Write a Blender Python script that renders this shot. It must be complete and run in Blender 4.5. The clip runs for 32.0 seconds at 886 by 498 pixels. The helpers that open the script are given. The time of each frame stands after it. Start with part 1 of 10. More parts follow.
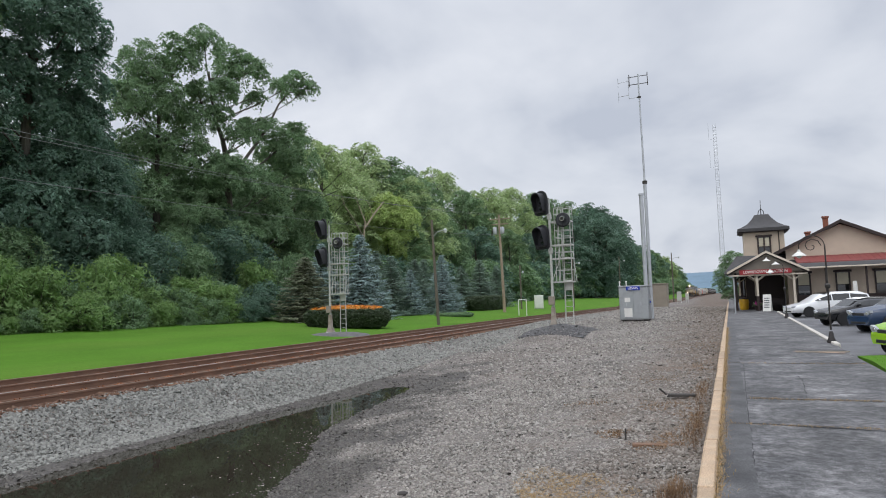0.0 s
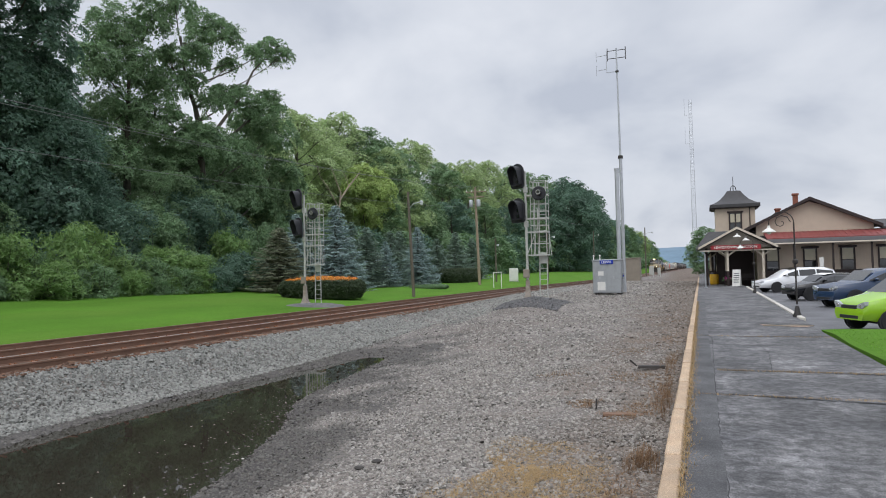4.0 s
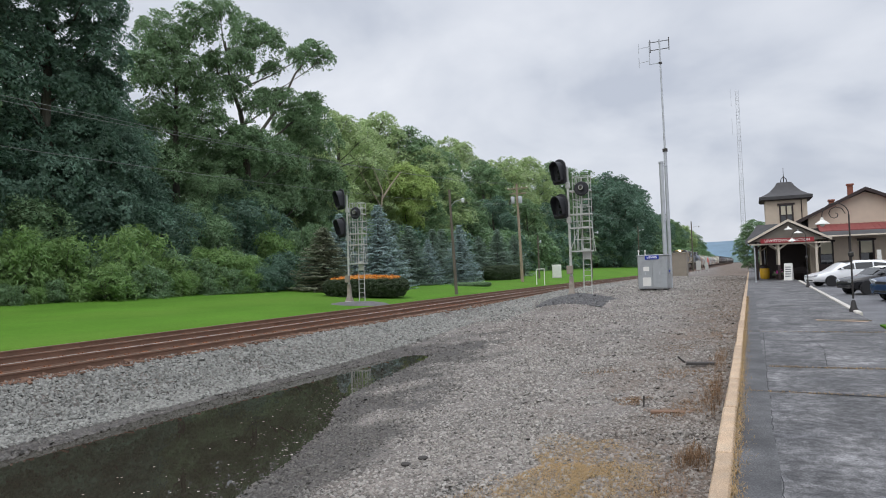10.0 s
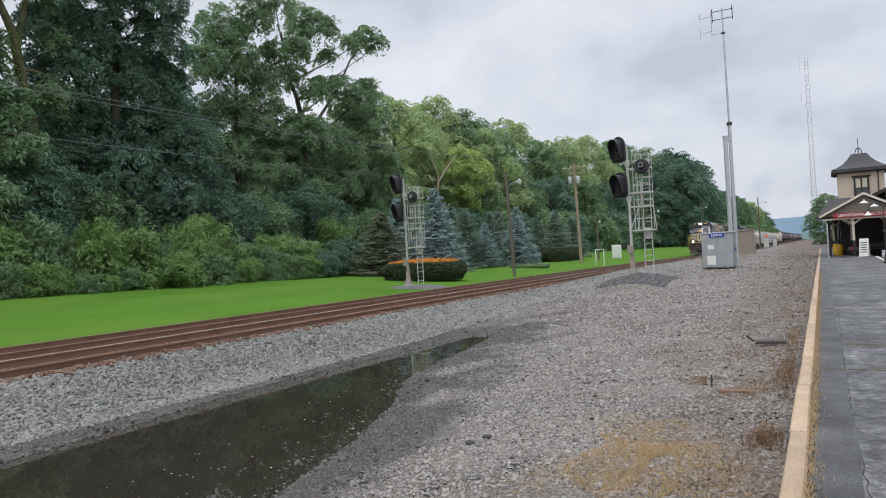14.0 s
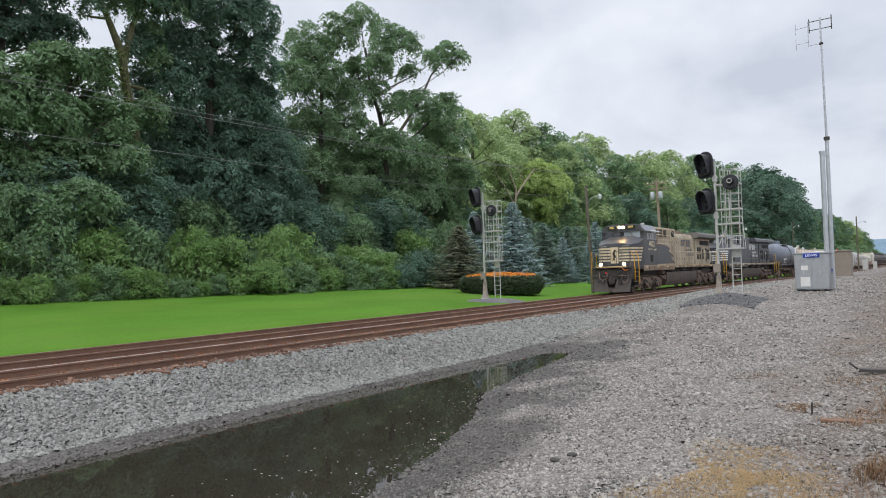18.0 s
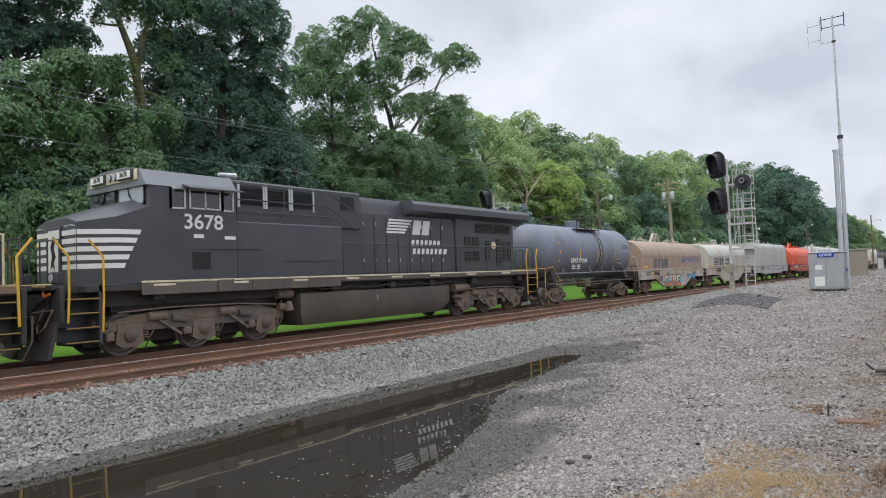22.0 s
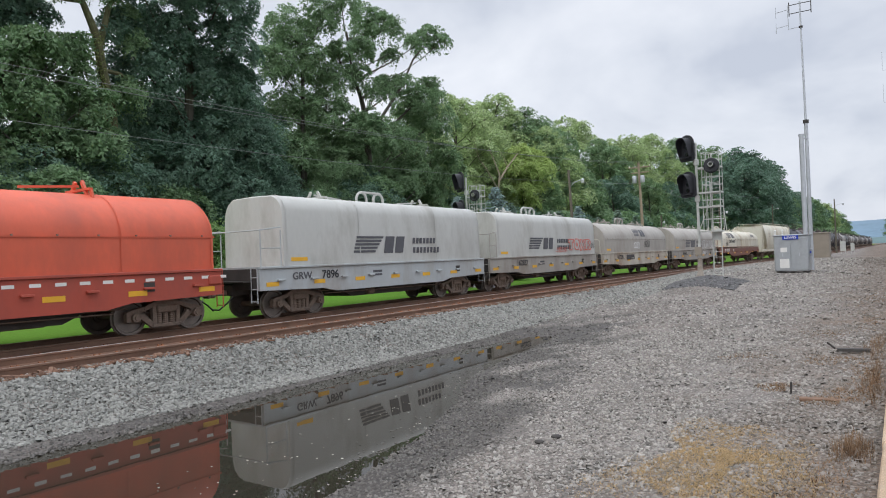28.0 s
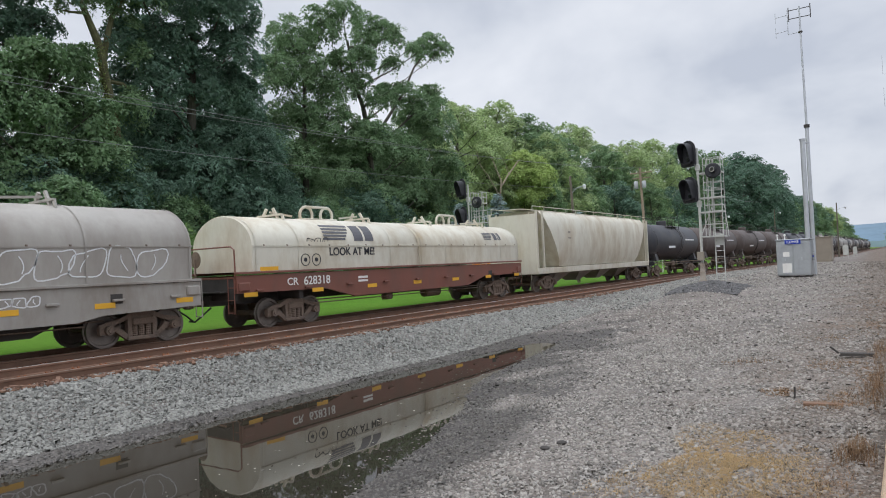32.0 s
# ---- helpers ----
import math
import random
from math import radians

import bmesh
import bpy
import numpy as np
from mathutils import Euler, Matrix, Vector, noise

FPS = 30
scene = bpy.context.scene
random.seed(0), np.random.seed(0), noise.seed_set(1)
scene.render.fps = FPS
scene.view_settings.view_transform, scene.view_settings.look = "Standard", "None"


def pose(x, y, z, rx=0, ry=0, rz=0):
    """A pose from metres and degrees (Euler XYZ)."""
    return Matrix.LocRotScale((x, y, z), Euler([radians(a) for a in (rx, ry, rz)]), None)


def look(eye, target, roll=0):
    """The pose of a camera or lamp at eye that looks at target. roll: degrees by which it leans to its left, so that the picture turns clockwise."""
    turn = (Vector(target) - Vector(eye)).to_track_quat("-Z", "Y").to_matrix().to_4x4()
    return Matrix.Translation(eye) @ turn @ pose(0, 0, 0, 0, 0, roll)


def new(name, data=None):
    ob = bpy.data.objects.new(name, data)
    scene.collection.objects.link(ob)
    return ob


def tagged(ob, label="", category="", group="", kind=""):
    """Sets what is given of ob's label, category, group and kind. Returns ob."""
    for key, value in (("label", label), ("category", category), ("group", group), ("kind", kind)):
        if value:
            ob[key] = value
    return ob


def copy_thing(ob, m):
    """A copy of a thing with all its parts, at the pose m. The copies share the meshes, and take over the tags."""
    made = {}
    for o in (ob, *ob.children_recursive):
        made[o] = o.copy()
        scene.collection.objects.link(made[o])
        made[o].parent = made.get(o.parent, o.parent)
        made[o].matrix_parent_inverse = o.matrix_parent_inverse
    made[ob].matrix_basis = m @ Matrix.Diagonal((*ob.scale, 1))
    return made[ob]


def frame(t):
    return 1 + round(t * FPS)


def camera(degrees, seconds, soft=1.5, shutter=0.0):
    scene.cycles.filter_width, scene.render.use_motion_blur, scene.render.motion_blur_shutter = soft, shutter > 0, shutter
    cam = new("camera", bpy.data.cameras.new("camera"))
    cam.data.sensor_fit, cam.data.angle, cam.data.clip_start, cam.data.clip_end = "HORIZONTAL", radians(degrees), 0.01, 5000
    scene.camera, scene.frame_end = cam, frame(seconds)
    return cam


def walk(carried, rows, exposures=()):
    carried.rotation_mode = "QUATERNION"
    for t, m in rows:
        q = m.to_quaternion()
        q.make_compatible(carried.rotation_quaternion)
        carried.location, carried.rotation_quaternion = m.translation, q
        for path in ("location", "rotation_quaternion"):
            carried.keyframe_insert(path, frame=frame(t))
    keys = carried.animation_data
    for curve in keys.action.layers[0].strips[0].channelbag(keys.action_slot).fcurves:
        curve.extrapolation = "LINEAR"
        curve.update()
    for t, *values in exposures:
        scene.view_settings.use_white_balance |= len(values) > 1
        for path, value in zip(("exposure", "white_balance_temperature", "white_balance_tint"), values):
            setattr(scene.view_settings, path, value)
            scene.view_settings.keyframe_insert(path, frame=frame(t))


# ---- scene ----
cam = camera(66.89, 32.0, soft=1.0)
EYE = 1.65
# seconds, x, y, z from the standing place, yaw to the left of the track's line, pitch up, roll
ROWS = [
    (0.0, 0.009, 0.015, 0.006, 22.96, 4.41, -1.86),
    (0.5, 0.003, -0.007, 0.007, 22.01, 4.62, -1.01),
    (1.0, 0.027, -0.005, 0.000, 21.68, 4.39, -0.96),
    (1.5, 0.028, -0.022, -0.003, 20.86, 3.29, -0.69),
    (2.0, 0.020, -0.022, -0.005, 20.82, 2.87, -0.85),
    (2.5, 0.008, -0.009, -0.007, 20.44, 1.41, -0.93),
    (3.0, -0.001, 0.021, -0.010, 20.49, 1.79, -1.14),
    (3.5, 0.005, 0.006, -0.008, 20.83, 2.03, -1.22),
    (5.5, -0.001, 0.015, -0.011, 21.12, 1.69, -1.47),
    (6.0, -0.019, 0.006, -0.014, 21.67, 1.74, -1.53),
    (6.5, 0.004, 0.002, -0.010, 22.38, 1.81, -1.84),
    (7.0, 0.014, -0.018, -0.006, 22.61, 1.87, -1.98),
    (7.5, 0.011, -0.028, -0.004, 22.75, 1.85, -1.78),
    (8.0, 0.002, -0.008, -0.006, 23.15, 2.01, -2.03),
    (8.5, 0.002, -0.007, -0.010, 23.79, 2.17, -2.05),
    (9.0, 0.011, -0.018, -0.007, 24.03, 2.10, -2.03),
    (9.5, 0.013, -0.055, -0.001, 23.99, 1.90, -1.94),
    (10.0, -0.000, -0.012, -0.009, 24.54, 1.89, -1.97),
    (10.5, 0.005, -0.025, -0.005, 25.27, 1.96, -2.12),
    (11.0, -0.004, -0.008, -0.013, 26.41, 1.12, -1.33),
    (11.5, -0.005, -0.021, -0.014, 26.98, 1.21, -2.07),
    (12.0, -0.008, -0.013, -0.025, 27.83, 1.19, -2.02),
    (12.5, -0.013, -0.064, -0.022, 28.19, 1.10, -2.08),
    (13.0, 0.037, -0.085, -0.016, 28.66, 0.99, -1.43),
    (13.5, 0.058, -0.130, -0.019, 29.07, 0.55, -1.79),
    (14.0, -0.027, -0.052, -0.039, 29.45, 0.67, -3.02),
    (14.5, -0.057, -0.041, -0.042, 31.15, 1.21, -3.11),
    (15.0, -0.090, -0.011, -0.047, 33.62, 1.45, -3.15),
    (15.5, -0.094, -0.060, -0.032, 34.87, 1.69, -3.17),
    (17.5, -0.103, -0.178, -0.026, 35.49, 1.83, -2.02),
    (18.0, -0.140, -0.159, -0.038, 35.81, 2.06, -1.58),
    (18.5, -0.135, -0.196, -0.038, 35.96, 2.14, -1.33),
    (19.0, -0.135, -0.179, -0.037, 36.36, 2.31, -1.48),
    (19.5, -0.136, -0.166, -0.034, 36.88, 2.27, -1.56),
    (20.0, -0.130, -0.208, -0.019, 37.06, 2.05, -1.59),
    (20.5, -0.130, -0.217, -0.018, 37.16, 2.11, -1.79),
    (21.0, -0.136, -0.222, -0.017, 37.23, 2.21, -1.91),
    (21.5, -0.121, -0.241, -0.017, 37.09, 2.24, -1.96),
    (22.0, -0.139, -0.218, -0.020, 36.72, 2.26, -1.99),
    (22.5, -0.132, -0.216, -0.022, 36.68, 2.20, -1.94),
    (23.0, -0.136, -0.217, -0.024, 36.74, 2.16, -1.79),
    (23.5, -0.125, -0.253, -0.022, 36.40, 2.14, -1.93),
    (24.0, -0.124, -0.244, -0.020, 35.83, 2.13, -2.05),
    (24.5, -0.130, -0.233, -0.023, 35.76, 2.06, -2.06),
    (25.0, -0.129, -0.215, -0.025, 35.53, 1.99, -2.14),
    (25.5, -0.139, -0.200, -0.033, 35.52, 1.84, -2.15),
    (27.5, -0.135, -0.189, -0.033, 34.30, 0.93, -2.03),
    (28.0, -0.145, -0.155, -0.043, 34.46, 0.76, -2.11),
    (28.5, -0.146, -0.166, -0.036, 34.71, 0.71, -2.22),
    (29.0, -0.141, -0.183, -0.036, 34.85, 0.80, -2.43),
    (29.5, -0.136, -0.179, -0.040, 34.93, 0.84, -2.46),
    (30.0, -0.143, -0.166, -0.035, 35.04, 0.90, -2.40),
    (30.5, -0.135, -0.195, -0.030, 35.12, 1.05, -2.41),
    (31.0, -0.139, -0.208, -0.027, 35.11, 1.13, -2.44),
    (31.5, -0.133, -0.215, -0.028, 35.02, 1.24, -2.56),
    (32.0, -0.126, -0.235, -0.026, 34.61, 1.34, -2.53),
]


def aim(x, y, z, yaw, pitch, roll):
    a, p = radians(yaw), radians(pitch)
    eye = Vector((x, y, EYE + z))
    return look(eye, eye + Vector((-math.sin(a) * math.cos(p), math.cos(a) * math.cos(p), math.sin(p))), roll)


walk(cam, [(t, aim(*r)) for t, *r in ROWS], [(0.0, 0.05), (9.0, 0.03), (11.0, 0.13), (13.0, 0.13), (15.0, 0.08), (17.0, 0.22), (25.0, 0.24), (29.0, 0.18), (32.0, 0.1)])

# ---- world and sun: an overcast afternoon ----
world = bpy.data.worlds.new("sky")
scene.world = world
world.use_nodes = True


def build_sky(tree):
    n, l = tree.nodes, tree.links
    n.clear()
    out = n.new("ShaderNodeOutputWorld")
    bg = n.new("ShaderNodeBackground")
    sky = n.new("ShaderNodeTexSky")
    sky.sky_type, sky.sun_disc = "NISHITA", False
    sky.sun_elevation, sky.sun_rotation = radians(48), radians(150)
    sky.air_density, sky.dust_density = 1.2, 3.0
    thin = n.new("ShaderNodeMixRGB")
    thin.blend_type = "MULTIPLY"
    thin.inputs[0].default_value = 1.0
    thin.inputs[2].default_value = (0.09, 0.09, 0.09, 1)
    tc = n.new("ShaderNodeTexCoord")
    sep = n.new("ShaderNodeSeparateXYZ")
    up = n.new("ShaderNodeMath")
    up.operation = "MAXIMUM"
    up.inputs[1].default_value = 0.0
    lift = n.new("ShaderNodeMath")
    lift.operation = "ADD"
    lift.inputs[1].default_value = 0.55
    div = n.new("ShaderNodeVectorMath")
    div.operation = "DIVIDE"
    comb = n.new("ShaderNodeCombineXYZ")
    big = n.new("ShaderNodeTexNoise")
    big.inputs["Scale"].default_value, big.inputs["Detail"].default_value = 2.6, 5.0
    big.inputs["Roughness"].default_value, big.inputs["Distortion"].default_value = 0.5, 0.25
    ramp = n.new("ShaderNodeValToRGB")
    r = ramp.color_ramp
    r.elements[0].position, r.elements[0].color = 0.36, (0.565, 0.61, 0.71, 1)
    r.elements[1].position, r.elements[1].color = 0.66, (0.87, 0.90, 0.97, 1)
    mid = r.elements.new(0.48)
    mid.color = (0.71, 0.75, 0.835, 1)
    mix = n.new("ShaderNodeMixRGB")
    mix.inputs[0].default_value = 0.92
    l.new(tc.outputs["Generated"], sep.inputs[0])
    l.new(sep.outputs["Z"], up.inputs[0])
    l.new(up.outputs[0], lift.inputs[0])
    for a in "XYZ":
        l.new(lift.outputs[0], comb.inputs[a])
    l.new(tc.outputs["Generated"], div.inputs[0])
    l.new(comb.outputs[0], div.inputs[1])
    l.new(div.outputs[0], big.inputs["Vector"])
    l.new(big.outputs["Fac"], ramp.inputs[0])
    l.new(sky.outputs[0], thin.inputs[1])
    l.new(thin.outputs[0], mix.inputs[1])
    l.new(ramp.outputs[0], mix.inputs[2])
    # an overcast sky is brighter overhead than near the horizon
    zen = n.new("ShaderNodeMapRange")
    zen.interpolation_type = "SMOOTHSTEP"
    zen.inputs["From Min"].default_value, zen.inputs["From Max"].default_value = 0.38, 0.95
    zen.inputs["To Min"].default_value, zen.inputs["To Max"].default_value = 0.93, 2.35
    l.new(sep.outputs["Z"], zen.inputs[0])
    l.new(mix.outputs[0], bg.inputs[0])
    l.new(zen.outputs[0], bg.inputs[1])
    l.new(bg.outputs[0], out.inputs[0])


build_sky(world.node_tree)
sun_lamp = bpy.data.lights.new("sun", "SUN")
sun_lamp.energy, sun_lamp.angle, sun_lamp.color = 0.8, radians(50), (1.0, 0.97, 0.93)
sun = new("sun", sun_lamp)
sun.matrix_world = look((0, 0, 60), (14, 24, 23))
scene.view_settings.exposure = 0.0

# ---- mesh helpers ----
class Geo:
    """Collects vertices and faces of one part."""

    def __init__(self):
        self.v, self.f = [], []

    def add(self, verts, faces):
        n = len(self.v)
        self.v.extend(verts)
        self.f.extend([tuple(i + n for i in f) for f in faces])
        return self

    def box(self, x0, x1, y0, y1, z0, z1, b=0.0):
        x0, x1, y0, y1, z0, z1 = min(x0, x1), max(x0, x1), min(y0, y1), max(y0, y1), min(z0, z1), max(z0, z1)
        if b <= 0:
            return self.add([(x, y, z) for x in (x0, x1) for y in (y0, y1) for z in (z0, z1)],
                            [(0, 1, 3, 2), (4, 6, 7, 5), (0, 4, 5, 1), (2, 3, 7, 6), (0, 2, 6, 4), (1, 5, 7, 3)])
        b = min(b, (x1 - x0) * 0.45, (y1 - y0) * 0.45, (z1 - z0) * 0.45)

        def ring(i, z):
            return [(x0 + i, y0 + b, z), (x0 + b, y0 + i, z), (x1 - b, y0 + i, z), (x1 - i, y0 + b, z),
                    (x1 - i, y1 - b, z), (x1 - b, y1 - i, z), (x0 + b, y1 - i, z), (x0 + i, y1 - b, z)]
        return self.loft([ring(b * 0.9, z0), ring(0, z0 + b), ring(0, z1 - b), ring(b * 0.9, z1)])

    def loft(self, rings, closed=True, caps=True):
        n, k = len(self.v), len(rings[0])
        for r in rings:
            self.v.extend([tuple(p) for p in r])
        for i in range(len(rings) - 1):
            for j in range(k if closed else k - 1):
                a, c = n + i * k + j, n + i * k + (j + 1) % k
                self.f.append((a, c, c + k, a + k))
        if caps:
            self.f.append(tuple(n + j for j in reversed(range(k))))
            self.f.append(tuple(n + (len(rings) - 1) * k + j for j in range(k)))
        return self

    def cyl(self, p0, p1, r0, r1=None, n=12, caps=True):
        r1 = r0 if r1 is None else r1
        p0, p1 = Vector(p0), Vector(p1)
        d = (p1 - p0).normalized()
        a = d.orthogonal().normalized()
        b = d.cross(a)
        ang = [2 * math.pi * i / n for i in range(n)]
        return self.loft([[p + (a * math.cos(t) + b * math.sin(t)) * r for t in ang] for p, r in ((p0, r0), (p1, r1))], caps=caps)

    def tube(self, pts, r, n=6):
        pts = [Vector(p) for p in pts]
        rings = []
        a = (pts[1] - pts[0]).orthogonal().normalized()
        for i, p in enumerate(pts):
            d = (pts[min(i + 1, len(pts) - 1)] - pts[max(i - 1, 0)]).normalized()
            a = (a - d * a.dot(d)).normalized()
            b = d.cross(a)
            rr = r[i] if isinstance(r, (list, tuple)) else r
            rings.append([p + (a * math.cos(2 * math.pi * j / n) + b * math.sin(2 * math.pi * j / n)) * rr for j in range(n)])
        return self.loft(rings)

    def prism(self, poly, axis, a, b):
        """A flat polygon, drawn in the other two axes in the order x, y, z, drawn out along axis from a to b."""
        def at(p, t):
            return {"x": (t, p[0], p[1]), "y": (p[0], t, p[1]), "z": (p[0], p[1], t)}[axis]
        return self.loft([[at(p, a) for p in poly], [at(p, b) for p in poly]])

    def lathe(self, prof, c=(0, 0, 0), axis="z", n=24):
        """prof: (radius, along). Closed at the ends where the radius is not nought."""
        rings = []
        for r, h in prof:
            ring = []
            for i in range(n):
                t = 2 * math.pi * i / n
                u, w = r * math.cos(t), r * math.sin(t)
                p = {"z": (u, w, h), "x": (h, u, w), "y": (w, h, u)}[axis]
                ring.append((p[0] + c[0], p[1] + c[1], p[2] + c[2]))
            rings.append(ring)
        return self.loft(rings)

    def ball(self, c, r, n=10, sx=1, sy=1, sz=1):
        prof = [(max(r * math.sin(math.pi * i / n), 1e-4), -r * math.cos(math.pi * i / n)) for i in range(n + 1)]
        k = len(self.v)
        self.lathe(prof, n=max(n, 8))
        self.v[k:] = [(c[0] + x * sx, c[1] + y * sy, c[2] + z * sz) for x, y, z in self.v[k:]]
        return self

    def beam(self, p0, p1, w, h):
        """A square bar from p0 to p1."""
        p0, p1 = Vector(p0), Vector(p1)
        d = (p1 - p0).normalized()
        s = d.cross(Vector((0, 0, 1)))
        s = Vector((1, 0, 0)) if s.length < 1e-3 else s.normalized()
        u = s.cross(d)
        return self.loft([[p + s * a * w / 2 + u * b * h / 2 for a, b in ((-1, -1), (1, -1), (1, 1), (-1, 1))] for p in (p0, p1)])

    def mesh(self, name, smooth=35):
        me = bpy.data.meshes.new(name)
        me.from_pydata([tuple(p) for p in self.v], [], self.f)
        me.validate()
        if smooth:
            me.polygons.foreach_set("use_smooth", [True] * len(me.polygons))
            me.set_sharp_from_angle(angle=radians(smooth))
        me.update()
        return me


# parts whose separate shapes are each an object of their own
SPLIT = {"seam_clip", "railway_mark", "weld_seam", "platform_railing", "name_bars", "nose_stripe", "air_reservoir", "end_sheet", "grille_frame", "reflector_dashes", "step", "step_edge", "small_stencil",
         "reflector_strip", "small_marking", "grab_rail", "panel_bars", "seam_strip", "vent_pipe", "safety_cage", "eaves", "coil_spring", "radiator_shutter", "clamp", "end_railing", "frame_pipes", "graffiti_stroke", "fuel_gauge", "horn", "latch"}
ONE_OF = {"name_bars": "name_bar", "platform_railing": "railing_bar", "reflector_dashes": "reflector_dash", "panel_bars": "panel_bar", "safety_cage": "cage_rail", "railway_mark": "mark_shape", "end_railing": "railing_bar", "frame_pipes": "frame_pipe"}


def pieces(geo):
    """Splits a Geo into its unconnected shapes."""
    root = list(range(len(geo.v)))

    def top(i):
        while root[i] != i:
            root[i] = root[root[i]]
            i = root[i]
        return i
    for f in geo.f:
        a = top(f[0])
        for i in f[1:]:
            root[top(i)] = a
    groups = {}
    for f in geo.f:
        groups.setdefault(top(f[0]), []).append(f)
    out = []
    for faces in groups.values():
        ids = sorted({i for f in faces for i in f})
        at = {i: k for k, i in enumerate(ids)}
        p = Geo()
        p.v, p.f = [geo.v[i] for i in ids], [tuple(at[i] for i in f) for f in faces]
        out.append(p)
    return out


def part(name, geo, material, parent=None, label="", smooth=35):
    if name in SPLIT and isinstance(geo, Geo):
        bits = pieces(geo)
        if len(bits) > 1:
            return [part(ONE_OF.get(name, name) + "", b.mesh(ONE_OF.get(name, name), smooth), material, parent, label, smooth) for b in bits][0]
    me = geo if isinstance(geo, bpy.types.Mesh) else geo.mesh(name, smooth)
    if not me.materials:
        me.materials.append(material)
    ob = new(name, me)
    if parent is not None:
        ob.parent = parent
    if label:
        ob["label"] = label
    return ob


def thing(name, label, category, m=None, group="", kind=""):
    ob = new(name)
    ob.empty_display_size = 0.2
    if m is not None:
        ob.matrix_basis = m
    return tagged(ob, label, category, group, kind)


def letters(name, text, size, m, material, parent, label="", align="CENTER", width=1.0):
    cu = bpy.data.curves.new(name, "FONT")
    cu.body, cu.size, cu.align_x, cu.align_y, cu.extrude = text, size, align, "CENTER", 0.004
    cu.offset = 0.004 * size / 0.3
    tmp = bpy.data.objects.new(name, cu)
    scene.collection.objects.link(tmp)
    me = bpy.data.meshes.new_from_object(tmp)
    bpy.data.objects.remove(tmp)
    me.transform(m @ Matrix.Diagonal((width, 1, 1, 1)))
    me.materials.clear()
    return part(name, me, material, parent, label)


